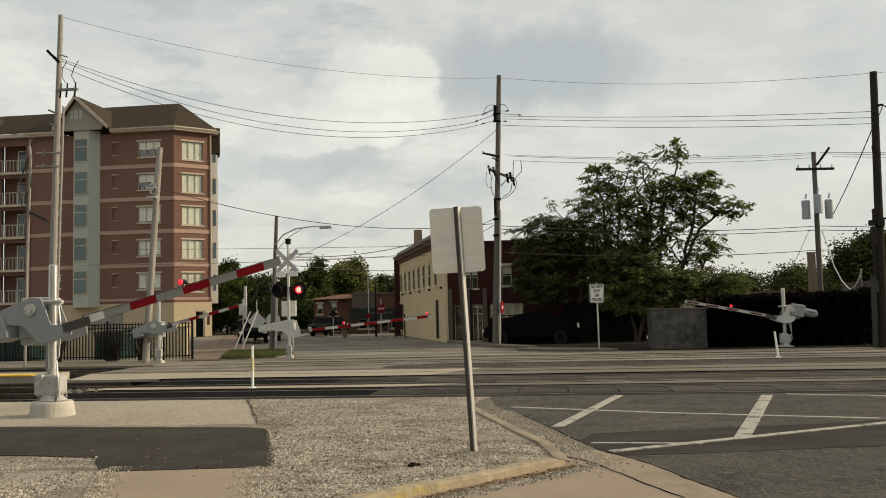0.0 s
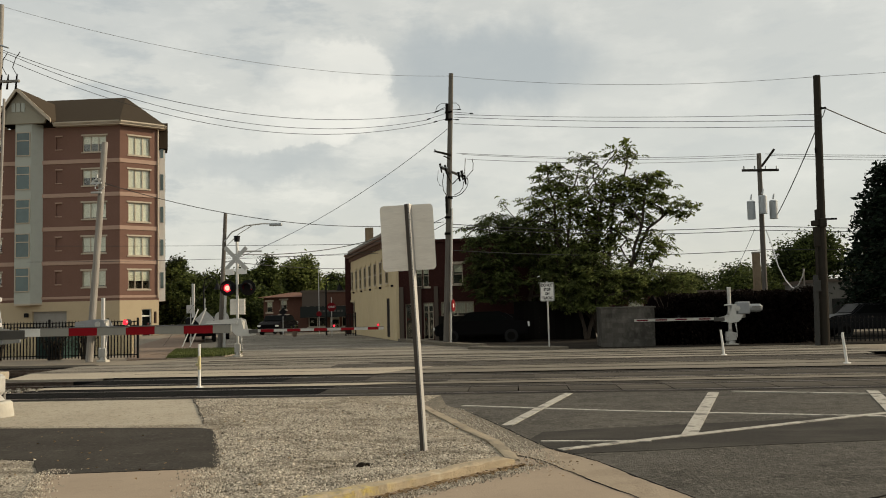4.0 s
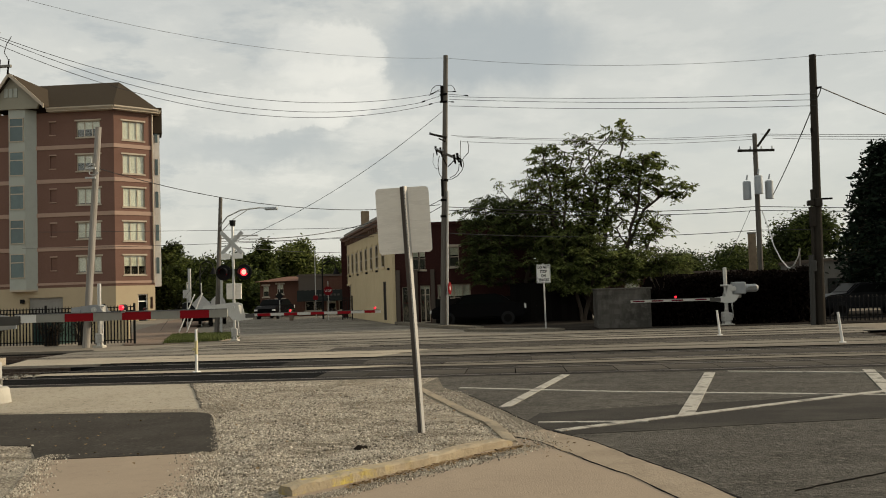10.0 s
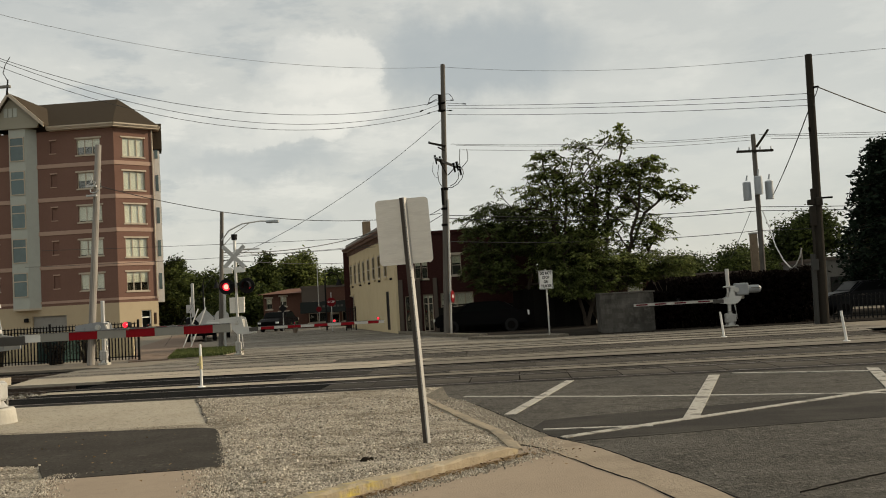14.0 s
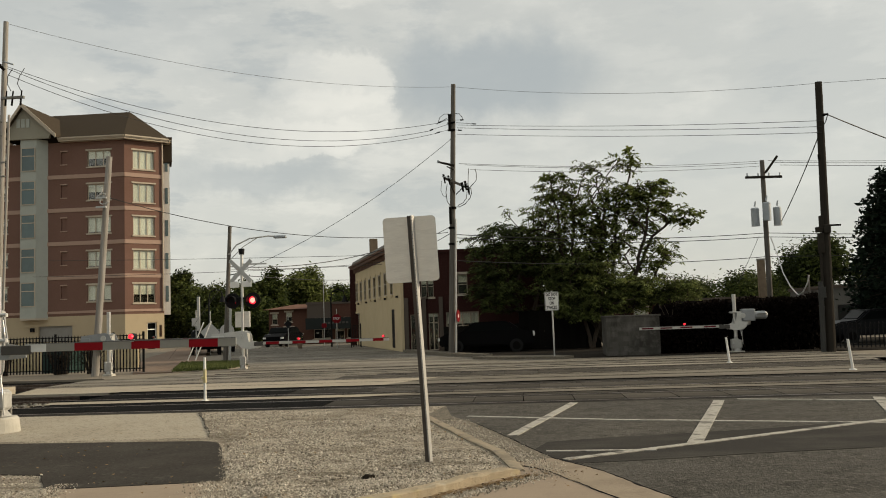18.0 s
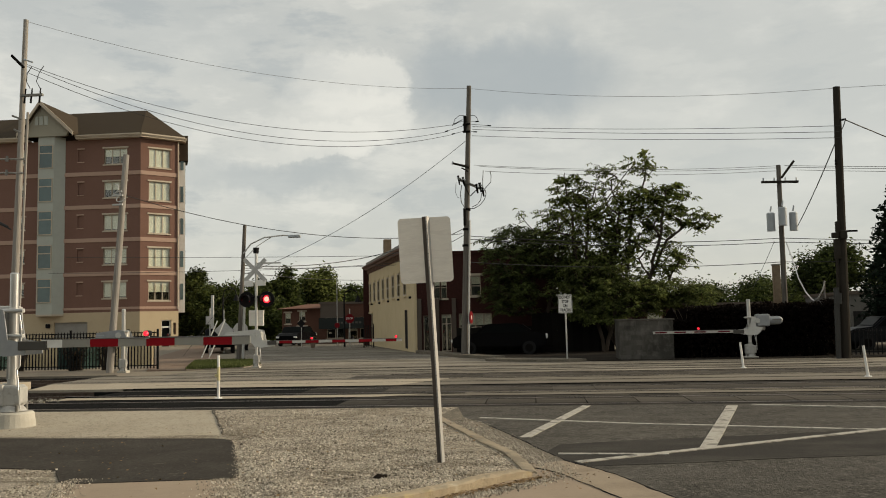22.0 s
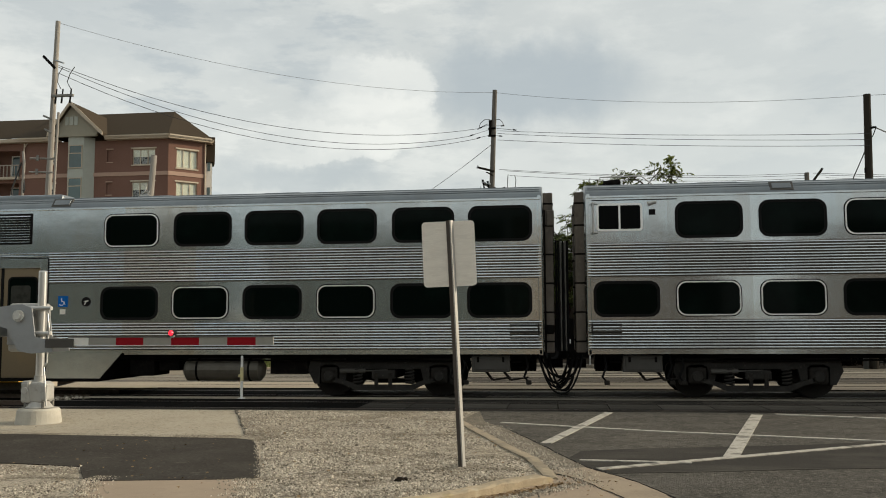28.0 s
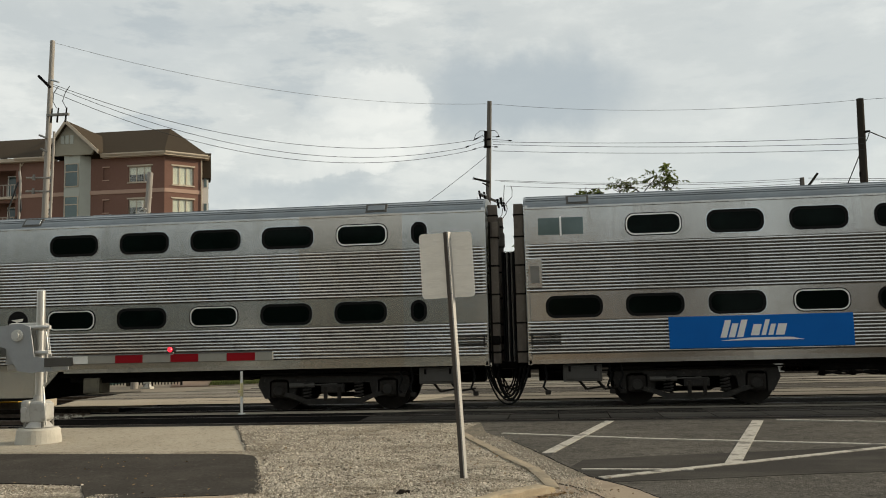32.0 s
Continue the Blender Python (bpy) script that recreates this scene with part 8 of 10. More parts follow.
def build_apartments():
    ox, oy = -32.96, 72.5
    ob = thing("apartment_building", (ox, oy, 0), "six-storey red brick apartment block with beige bands and hip roof", "apartment building")
    rng = random.Random(3)
    fl = [3.22, 6.09, 8.98, 11.83, 14.70]        # tops of the bands
    TOP = 17.85
    rot = {"front": pose(0, 0, 0), "cut": pose(0, 0, 0, 0, 0, 45)}
    # front wall, from the chamfer to the left
    XL = -13.6
    holes, rows = [], []
    for i, z in enumerate(fl):
        w0, w1 = z + 0.95, z + 2.33
        holes += [(-3.28, -1.20, w0, w1), (-5.60, -5.08, w0 + 0.3, w1), (-10.9, -10.35, w0 + 0.3, w1)]
        rows.append((w0, w1))
    bm = bmesh.new()
    wall_with_holes(bm, XL, 0, 3.0, TOP, holes, rot["front"])
    part("wall", bm, M["brick"], ob)
    for w0, w1 in rows:
        window(ob, rot["front"], -3.28, -1.20, w0, w1, 2, 0.9 if rng.random() < 0.6 else 0.5)
        part("blind_window", boxes((-5.60, -5.08, 0.10, 0.14, w0 + 0.3, w1)), M["brick"], ob)
        part("lintel", boxes((-5.66, -5.02, -0.05, 0.1, w1, w1 + 0.1)), M["band"], ob)
        part("sill", boxes((-5.64, -5.04, -0.06, 0.1, w0 + 0.22, w0 + 0.3)), M["band"], ob)
        window(ob, rot["front"], -10.9, -10.35, w0 + 0.3, w1, 0, 0.4, mid=w0 + 0.9)
    # chamfered corner at 45 degrees
    CW = 3.4
    holes = []
    for i, z in enumerate(fl):
        holes.append((0.72, 2.62, z + 0.70, z + 2.33))
    bm = bmesh.new()
    wall_with_holes(bm, 0, CW, 3.0, TOP, holes, rot["cut"])
    part("wall", bm, M["brick"], ob)
    for i, h in enumerate(holes):
        window(ob, rot["cut"], *h, bars=2, blind=1.0 if i else 0.55)
    door = (1.9, 2.75, 0.0, 2.25)
    bm = bmesh.new()
    wall_with_holes(bm, -0.0, CW, 0, 3.0, [door, (2.95, 3.2, 1.0, 2.0)], rot["cut"], 0.35)
    part("base_wall", bm, M["base"], ob, "cream stone ground floor")
    dd = part("door", boxes((1.9, 2.75, 0.2, 0.25, 0, 2.25)), M["carglass"], ob)
    dd.matrix_basis = rot["cut"]
    part("door_frame", boxes((1.9, 1.98, 0.14, 0.2, 0, 2.25), (2.67, 2.75, 0.14, 0.2, 0, 2.25), (1.98, 2.67, 0.14, 0.2, 1.6, 1.7), (1.98, 2.67, 0.14, 0.2, 2.17, 2.25)), M["white"], dd)
    bm = bmesh.new()
    wall_with_holes(bm, XL, 0, 0, 3.0, [(-7.6, -4.6, 0.3, 2.2)], rot["front"], 0.35)
    part("base_wall", bm, M["base"], ob, "cream stone ground floor")
    part("garage_door", boxes((-7.6, -4.6, 0.2, 0.25, 0.3, 2.2)), M["bluegrey"], ob)
    # side facing the street, seen at a slant, with a bay
    sx, sy = CW * math.cos(radians(45)), CW * math.sin(radians(45))
    side = pose(sx, sy, 0, 0, 0, 113)
    back = side @ Vector((24, 0, 0))
    holes = [(3.2, 5.2, z + 0.7, z + 2.33) for z in fl] + [(8, 10, z + 0.7, z + 2.33) for z in fl]
    bm = bmesh.new()
    wall_with_holes(bm, 0, 24, 0, TOP, holes, side)
    part("wall", bm, M["brick"], ob)
    for h in holes:
        window(ob, side, *h, bars=1, blind=0.6)
    # Paler than the front bay, to imitate sun on this side.
    by = part("side_bay", boxes((0.8, 2.6, -0.55, 0.05, 2.9, 16.2)), M["sunlitbay"], ob, "panelled bay, paled as if sunlit")
    by.matrix_basis = side
    for z in fl:
        part("bay_glass", boxes((0.77, 0.80, -0.40, -0.14, z + 0.8, z + 2.2)), M["bayglass"], by)
        part("bay_glass", boxes((1.0, 2.4, -0.57, -0.55, z + 0.7, z + 2.3)), M["bayglass"], by)
    br = part("bay_roof", boxes((0.6, 2.9, -0.78, 0.05, 16.3, TOP + 0.72), bevel=0.02), M["roof"], ob, "brown shingled head of the side bay")
    br.matrix_basis = side
    # bands
    for z in fl[1:] + [3.22]:
        h = 0.34 if z > 4 else 0.2
        part("stone_band", boxes((XL, 0.0, -0.05, 0.05, z, z + h)), M["band"], ob)
        b = part("stone_band", boxes((0.0, CW, -0.05, 0.05, z, z + h)), M["band"], ob)
        b.matrix_basis = rot["cut"]
    # bay window tower under the gable
    bx0, bx1 = -9.05, -6.75
    bm = bmesh.new()
    plan = [(bx0, 0.0), (bx0 + 0.25, -0.75), (bx1 - 0.62, -0.75), (bx1, 0.0)]
    slab(bm, plan, 2.9, 18.1)
    bay = part("bay_tower", bm, M["bay"], ob, "pale grey-green panelled bay")
    for z in fl:
        for a, b in ((z + 0.72, z + 2.62),):
            w = part("bay_window", boxes((bx0 + 0.36, bx1 - 0.74, -0.79, -0.76, a, b)), M["bayglass"], bay)
            t = 0.07
            x0, x1 = bx0 + 0.33, bx1 - 0.71
            part("window_frame", boxes((x0, x0 + t, -0.82, -0.755, a - t, b + t), (x1 - t, x1, -0.82, -0.755, a - t, b + t), (x0 + t, x1 - t, -0.82, -0.755, a - t, a), (x0 + t, x1 - t, -0.82, -0.755, b, b + t), (x0 + t, x1 - t, -0.82, -0.755, a + 1.2, a + 1.28)), M["trim"], w)
    part("bay_soffit", slab(bmesh.new(), plan, 2.75, 2.9), M["trim"], ob)
    # eaves and roof
    def eave(x0, x1, m):
        e = part("eave", boxes((x0, x1, -0.55, 0.1, TOP, TOP + 0.14), (x0, x1, -0.62, -0.5, TOP + 0.12, TOP + 0.32), bevel=0.01), M["trim"], ob)
        e.matrix_basis = m
        part("gutter", boxes((x0, x1, -0.70, -0.62, TOP + 0.2, TOP + 0.32)), M["trim"], e)
    eave(-5.6, 0.25, rot["front"])
    eave(-0.2, CW + 0.25, rot["cut"])
    eave(XL, -9.9, rot["front"])
    eave(-0.2, 24, side)
    ez = TOP + 0.32
    bm = bmesh.new()
    P = {k: bm.verts.new(v) for k, v in {
        "a": (XL, -0.7, ez), "b": (0.28, -0.7, ez), "c": (sx + 0.7, sy - 0.28, ez), "d": (back.x + 0.7, back.y, ez), "r0": (XL, 6.5, ez + 3.7), "r1": (-2.4, 6.5, ez + 3.7), "r2": (-5.0, 10.5, ez + 3.7),
        "r3": (back.x - 5, back.y, ez + 3.7), "e": (XL, back.y, ez)}.items()}
    for f in (("a", "b", "r1", "r0"), ("b", "c", "r1"), ("c", "d", "r3", "r2"), ("c", "r2", "r1"), ("r0", "r1", "r2", "r3", "e")):
        bm.faces.new([P[k] for k in f])
    bmesh.ops.recalc_face_normals(bm, faces=bm.faces)
    part("roof", bm, M["roof"], ob, "dark brown shingle hip roof")
    # gable dormer over the bay
    gx0, gx1, gz = -10.35, -5.45, 21.1
    gm = (gx0 + gx1) / 2 - 0.5
    bm = bmesh.new()
    plate_xz(bm, [(gx0 + 0.5, 18.1), (gx1 - 0.75, 18.1), (gx1 - 0.5, 18.6), (gm, gz - 0.25), (gx0 + 0.3, 18.6)], -0.95, -0.7)
    gb = part("gable", bm, M["gable"], ob, "olive sided gable with three vents")
    for k in range(3):
        part("gable_vent", boxes((gm - 0.62 + 0.42 * k, gm - 0.30 + 0.42 * k, -1.0, -0.93, 19.1, 19.85)), M["bay"], gb)
    for s, xe in ((-1, gx0), (1, gx1)):
        bm = bmesh.new()
        v = [bm.verts.new(p) for p in ((gm, -1.35, gz), (xe, -1.35, 18.35), (xe, 3.0, 18.35), (gm, 7.0, gz), (gm, -1.35, gz - 0.22), (xe, -1.35, 18.13), (xe, 3.0, 18.13), (gm, 7.0, gz - 0.22))]
        for f in ((0, 1, 2, 3), (4, 5, 6, 7), (0, 1, 5, 4), (1, 2, 6, 5)):
            bm.faces.new([v[k] for k in f])
        bmesh.ops.recalc_face_normals(bm, faces=bm.faces)
        part("gable_roof", bm, M["roof"], ob)
        part("barge_board", plate_xz(bmesh.new(), [(gm, gz + 0.06), (xe - 0.08 * -s, 18.36), (xe - 0.08 * -s, 18.02), (gm, gz - 0.3)], -1.42, -1.35), M["trim"], ob)
    # left wing with balconies, standing back
    bm = bmesh.new()
    wall_with_holes(bm, -17.0, XL, 0, TOP, [(-16.8, XL - 0.15, z + 0.15, z + 2.5) for z in fl], pose(0, 0.0, 0), 0.3)
    part("wall", bm, M["brick"], ob)
    part("wall", boxes((-30, -17.0, 1.5, 1.8, 0, TOP), (-17.0, XL, 1.9, 2.2, 0, TOP)), M["brick"], ob)
    for z in fl:
        bc = part("balcony", boxes((-17.2, XL, -0.35, 1.9, z - 0.08, z + 0.14)), M["trim"], ob)
        for k in range(11):
            x = -17.1 + k * 0.34
            part("baluster", boxes((x - 0.03, x + 0.03, -0.32, -0.27, z + 0.14, z + 1.15)), M["railing"], bc)
        part("handrail", boxes((-17.2, XL, -0.34, -0.25, z + 1.12, z + 1.2)), M["railing"], bc)
        wd = part("balcony_door", boxes((-15.6, -14.0, 1.86, 1.9, z + 0.14, z + 2.3)), M["bayglass"], ob)
        part("door_frame", boxes((-15.7, -15.6, 1.82, 1.9, z + 0.14, z + 2.4), (-14.0, -13.9, 1.82, 1.9, z + 0.14, z + 2.4), (-15.6, -14.0, 1.82, 1.9, z + 2.3, z + 2.4), (-14.85, -14.75, 1.82, 1.88, z + 0.14, z + 2.3)), M["white"], wd)
    part("eave", boxes((-30, XL, -0.55, 2.0, TOP, TOP + 0.3)), M["trim"], ob)
    bm = bmesh.new()
    v = [bm.verts.new(p) for p in ((-30, -0.6, ez), (XL, -0.6, ez), (XL, 6.5, ez + 3.4), (-30, 6.5, ez + 3.4))]
    bm.faces.new(v)
    part("roof", bm, M["roof"], ob)
    bm = bmesh.new()
    v = [bm.verts.new(p) for p in ((-21.5, -1.6, ez), (-17.4, -1.6, ez), (-19.4, 4.0, ez + 3.1), (-19.4, -1.6, ez + 3.4), (-17.2, 4, ez + 1))]
    bm.faces.new((v[0], v[1], v[3]))
    bm.faces.new((v[1], v[4], v[2], v[3]))
    part("roof", bm, M["roof"], ob)
    for x in (-13.3,):
        part("downpipe", rods(((x, -0.1, 3), (x, -0.1, TOP), 0.06), ((x + 0.5, -0.1, TOP + 0.25), (x, -0.1, TOP - 0.4), 0.06)), M["trim"], ob)
    part("downpipe", rods(((CW - 0.1, -0.1, 3.2), (CW - 0.1, -0.1, TOP), 0.06)), M["trim"], ob).matrix_basis = rot["cut"]
    part("wall_lamp", boxes((-8.2, -7.9, -0.3, 0, 1.75, 2.1), bevel=0.05), M["black"], ob)
    part("back_wall", boxes((-30, back.x - 0.4, back.y - 0.3, back.y, 0, TOP)), M["brick"], ob)


build_apartments()


def build_cream_block():
    """Corner building: cream side wall along the street, dark brick shop front."""
    near, far = Vector((-6.25, 47.3, 0)), Vector((-12.5, 66.8, 0))
    ob = thing("corner_building", tuple(near), "two-storey corner building with cream side wall and dark brick front", "building")
    d = far - near
    yaw = math.degrees(math.atan2(-d.y, -d.x))           # wall frame runs from the far end to the near corner
    L = d.length
    m = Matrix.Translation(d) @ pose(0, 0, 0, 0, 0, yaw)
    H = 5.55
    tops = [(1.9 + 2.15 * k, 2.85 + 2.15 * k, 3.12, 4.5) for k in range(8)]
    lows = [(0.9, 3.4, 0.4, 2.3), (L - 3.3, L - 2.3, 0.15, 2.3)]
    bm = bmesh.new()
    wall_with_holes(bm, 0, L, 0, H, tops + lows, m, 0.35)
    part("side_wall", bm, M["cream"], ob, "cream rendered side wall")
    for h in tops:
        window(ob, m, *h, bars=0, mid=(h[2] + h[3]) / 2, blind=0.0, trim_mat="cream", depth=0.03)
    window(ob, m, *lows[0], bars=3, mid=1.4, trim_mat="cream")
    dr = part("door", boxes((L - 3.3, L - 2.3, 0.02, 0.08, 0.15, 2.3)), M["black"], ob)
    dr.matrix_basis = m
    cor = part("cornice", boxes((-0.1, L + 0.1, -0.22, 0.0, H - 0.02, H + 0.18), (-0.15, L + 0.1, -0.30, 0.1, H + 0.18, H + 0.30)), M["cornice"], ob, "red-brown bracketed cornice")
    cor.matrix_basis = m
    for k in range(26):
        part("bracket", boxes((0.3 + k * 0.77, 0.47 + k * 0.77, -0.17, 0.0, H - 0.32, H - 0.02)), M["cornice"], cor)
    for k in range(5):
        part("wall_lamp", boxes((3.4 + 4 * k, 3.5 + 4 * k, -0.14, 0, 2.9, 3.02), bevel=0.02), M["black"], cor)
    part("parapet", boxes((-0.05, L, 0.0, 0.3, H + 0.30, H + 0.62)), M["bluegrey"], ob).matrix_basis = m
    ch = part("chimney", box(bmesh.new(), 6.8, 7.3, 0.35, 0.85, H - 0.2, H + 1.75, 0.015), M["chimney"], ob)
    ch.matrix_basis = m
    # dark front, along the tracks
    FW, FH = 7.5, 5.2
    f = pose(0, 0, 0)
    ups = [(1.06, 1.38, 2.85, 4.0), (1.42, 1.74, 2.85, 4.0), (3.02, 3.55, 2.95, 4.0)]
    shop = [(0.45, 0.95, 0.05, 1.95), (1.42, 1.95, 0.05, 2.0), (2.35, 4.1, 1.24, 2.02)]
    bm = bmesh.new()
    wall_with_holes(bm, 0, FW, 0, FH, ups + shop, f, 0.35)
    part("front_wall", bm, M["facade"], ob, "red-brown brick front, darkened for shade")
    for h in ups:
        window(ob, f, *h, bars=0, mid=(h[2] + h[3]) / 2, blind=0.4, trim_mat="trim")
    window(ob, f, *shop[0], bars=0, lintel=False)
    window(ob, f, *shop[1], bars=1, mid=1.5, lintel=False, blind=0.1)
    window(ob, f, *shop[2], bars=3, lintel=False, blind=0.8)
    for x in (0.15, 1.1, 2.0):
        part("pilaster", boxes((x, x + 0.22, -0.12, 0.02, 0, 2.85), bevel=0.01), M["greybrown"], ob)
    part("corner_stone", boxes((-0.02, 0.12, -0.06, 0.02, 0, FH)), M["cream"], ob)
    part("parapet_cap", boxes((-0.1, FW + 0.1, -0.12, 0.4, FH, FH + 0.15)), M["facade"], ob)
    part("roof", box(bmesh.new(), -0.1, FW, 0.3, 18, H - 0.4, H - 0.2), M["roof"], ob)
    part("end_wall", boxes((FW - 0.3, FW, 0.35, 18, 0, FH)), M["facade"], ob)
    part("back_wall", boxes((-6.2, FW, 18.0, 18.3, 0, H)), M["facade"], ob)


build_cream_block()


def small_house(x, y, w, d, h, roof_h, wall, label, rz=0, windows=(), awning=False, flat=False, name="house", roof="roof", doors=()):
    ob = thing(name, (x, y, 0), label, "house" if name == "house" else "shop", rz=rz)
    holes = [q[:4] for q in windows]
    bm = bmesh.new()
    wall_with_holes(bm, 0, w, 0, h, holes, pose(0, 0, 0), 0.25)
    part("wall", bm, M[wall], ob)
    part("wall", boxes((0, 0.25, 0.25, d, 0, h), (w - 0.25, w, 0.25, d, 0, h), (0, w, d, d + 0.25, 0, h)), M[wall], ob)
    for q in windows:
        window(ob, pose(0, 0, 0), *q[:4], bars=q[4] if len(q) > 4 else 0, mid=(q[2] + q[3]) / 2, blind=0.5)
    for x0, x1 in doors:
        gd = part("garage_door", boxes((x0, x1, -0.02, -0.003, 0.03, 1.72)), M["doordark"], ob, "dark roller door")
        for k in range(6):
            part("door_rib", boxes((x0 + 0.03, x1 - 0.03, -0.035, -0.02, 0.12 + k * 0.27, 0.32 + k * 0.27), bevel=0.008), M["doordark"], gd)
    if flat:
        part("roof", boxes((-0.1, w + 0.1, -0.1, d + 0.3, h, h + 0.18)), M["greybrown"], ob)
    else:
        bm = bmesh.new()
        v = [bm.verts.new(p) for p in ((-0.4, -0.5, h), (w + 0.4, -0.5, h), (w + 0.4, d + 0.5, h), (-0.4, d + 0.5, h), (w * 0.3, d / 2, h + roof_h), (w * 0.7, d / 2, h + roof_h))]
        for f in ((0, 1, 5, 4), (1, 2, 5), (2, 3, 4, 5), (3, 0, 4), (3, 2, 1, 0)):
            bm.faces.new([v[k] for k in f])
        part("roof", bm, M[roof], ob)
    if awning:
        bm = plate_xz(bmesh.new(), [(0.05, 1.2), (w - 0.1, 1.2), (w - 0.1, 2.1), (0.05, 2.1)], -0.9, -0.75)
        box(bm, 0.05, w - 0.1, -0.8, 0, 2.06, 2.12)
        part("wall_panel", boxes((0.0, 1.95, -0.04, -0.003, 2.12, h + 0.2)), M["greybrown"], ob, "weathered grey-brown panel over the awning")
        aw = part("awning", bm, M["awning"], ob, "dark green shop awning")
        for k in range(7):
            part("letter_bar", boxes((1.6 + k * 0.3, 1.8 + k * 0.3, -0.92, -0.90, 1.62, 1.78)), M["battery"], aw)
    return ob


small_house(-17.55, 73.0, 5.2, 9, 3.25, 1, "brownbrick", "low brick corner shop with dark green awning", flat=True, awning=True, name="shop", windows=((0.5, 2.0, 0.4, 2.0, 1), (2.3, 3.1, 0.05, 2.0, 0), (3.3, 4.8, 0.4, 2.0, 1)))
small_house(-21.1, 74.0, 3.45, 10, 2.95, 0.5, "brownbrick", "two-storey brown brick house with rust-red roof", roof="tiles", windows=((0.25, 0.75, 1.7, 2.6, 0), (1.45, 2.0, 1.9, 2.7, 0), (1.35, 2.1, 0.3, 1.4, 0)))
small_house(-25.8, 90.0, 3.0, 8, 2.6, 0.6, "brownbrick", "narrow brick house with porch", windows=((0.5, 1.2, 0.8, 2.4, 0), (1.7, 2.4, 0.8, 2.4, 0)))
small_house(17.7, 52.0, 9.0, 8, 2.68, 0.5, "garage", "low grey flat-roofed garage", flat=True, doors=((0.12, 4.3), (4.6, 8.6)))
small_house(6.5, 60.0, 9.0, 8, 2.3, 0.6, "facade", "low dark brick building behind trees", flat=True, windows=((1.0, 2.0, 1.0, 2.0, 0),))
small_house(-0.55, 49.0, 1.15, 3, 2.4, 0.6, "orange", "orange brick outbuilding in the shade", flat=True)


def build_chimney_stack():
    c = thing("brick_chimney", (14.82, 56.0, 0), "square tan brick chimney stack", "chimney")
    part("shaft", boxes((-0.20, 0.20, -0.2, 0.2, 0, 4.6), bevel=0.02), M["chimney"], c)
    part("cap", boxes((-0.23, 0.23, -0.23, 0.23, 4.6, 4.7), bevel=0.02), M["bluegrey"], c)


build_chimney_stack()


# ---------- walls, fences, bins, cars ----------
def build_concrete_wall():
    w = thing("loading_dock", (3.32, 35.0, 0), "grey concrete retaining block beside the hedge", "wall")
    part("core", boxes((0.02, 2.03, 0.03, 0.3, 0, 1.49)), M["dockstone"], w)
    for r in range(8):
        x = 0.0 if r % 2 == 0 else -0.2
        while x < 1.88:
            a, b = max(0.0, x) + 0.0015, min(1.88, x + 0.41) - 0.0015
            if b - a > 0.05:
                part("block", boxes((a, b, 0.0 + random.uniform(0, 0.003), 0.06, r * 0.187 + 0.0015, r * 0.187 + 0.1855)), M["dockstone"], w)
            x += 0.41
    for x0, x1 in ((1.75, 1.88), (0.0, 0.3)):
        part("side", boxes((x0, x1, 0.3, 2.0, 0, 1.50), bevel=0.02), M["dockstone"], w)
    part("cap", boxes((-0.03, 2.08, -0.03, 2.0, 1.50, 1.56), bevel=0.01), M["dockstone"], w)


build_concrete_wall()
# The boards carry the darkness under the trees in their colour.
bf = thing("board_fence", (-3.8, 44.6, 0), "board fence behind the parked car, blackened for shade", "fence")
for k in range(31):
    part("board", boxes((0.25 * k, 0.25 * k + 0.249, 0, 0.03, 0.02, (1.28 if k < 15 else 1.92) + 0.02 * (k % 3))), M["shadeboard"], bf)


def iron_fence(x0, x1, y, h, gap, label):
    f = thing("iron_fence", (x0, y, 0), label, "fence")
    n = int((x1 - x0) / gap)
    me = bpy.data.meshes.new("picket")
    bm = boxes((-0.018, 0.018, -0.018, 0.018, 0.05, h))
    rod(bm, (0, 0, h), (0, 0, h + 0.07), 0.016, 0.002, 4)
    bm.to_mesh(me)
    bm.free()
    for k in range(n):
        if k % 18 == 0:
            part("post", boxes((k * gap - 0.035, k * gap + 0.035, -0.035, 0.035, 0, h + 0.12), bevel=0.005), M["fence"], f)
        else:
            part_mesh("picket", me, M["fence"], f).location = (k * gap, 0, 0)
    part("post", boxes((x1 - x0 - 0.035, x1 - x0 + 0.035, -0.035, 0.035, 0, h + 0.12)), M["fence"], f)
    for z in (0.16, h - 0.17, h - 0.02):
        part("rail", boxes((0, x1 - x0, -0.016, 0.016, z - 0.018, z + 0.018)), M["fence"], f)


iron_fence(-25.0, -14.45, 33.4, 1.45, 0.13, "black wrought iron fence")
iron_fence(11.6, 21.0, 35.2, 0.95, 0.16, "low black iron fence before parked cars")

iron_fence(-11.15, -10.5, 58.5, 1.45, 0.16, "small black iron railing at the side of the shop")

tw = thing("low_wall", (-28.0, 37.6, 0), "low tan rendered wall behind the iron fence", "wall")
part("face", boxes((0, 11.5, 0, 0.2, -0.05, 1.18), bevel=0.01), M["cream"], tw)
part("coping", boxes((-0.03, 11.53, -0.04, 0.24, 1.18, 1.25), bevel=0.01), M["cream"], tw)


def planter(x, y):
    p = thing("planter", (x, y, 0), "dull terracotta street planter with leaves", "planter")
    part("pot", rods(((0, 0, 0), (0, 0, 0.4), 0.13, 0.2), ((0, 0, 0.4), (0, 0, 0.46), 0.23, 0.23), seg=18), M["brickpath"], p)
    lv, lf = [], []
    leaves_at(lv, lf, Vector((0, 0, 0.54)), 0.12, 50, 0.08, random.Random(4))
    soup("leaves", lv, lf, M["leaf_bush"], p)


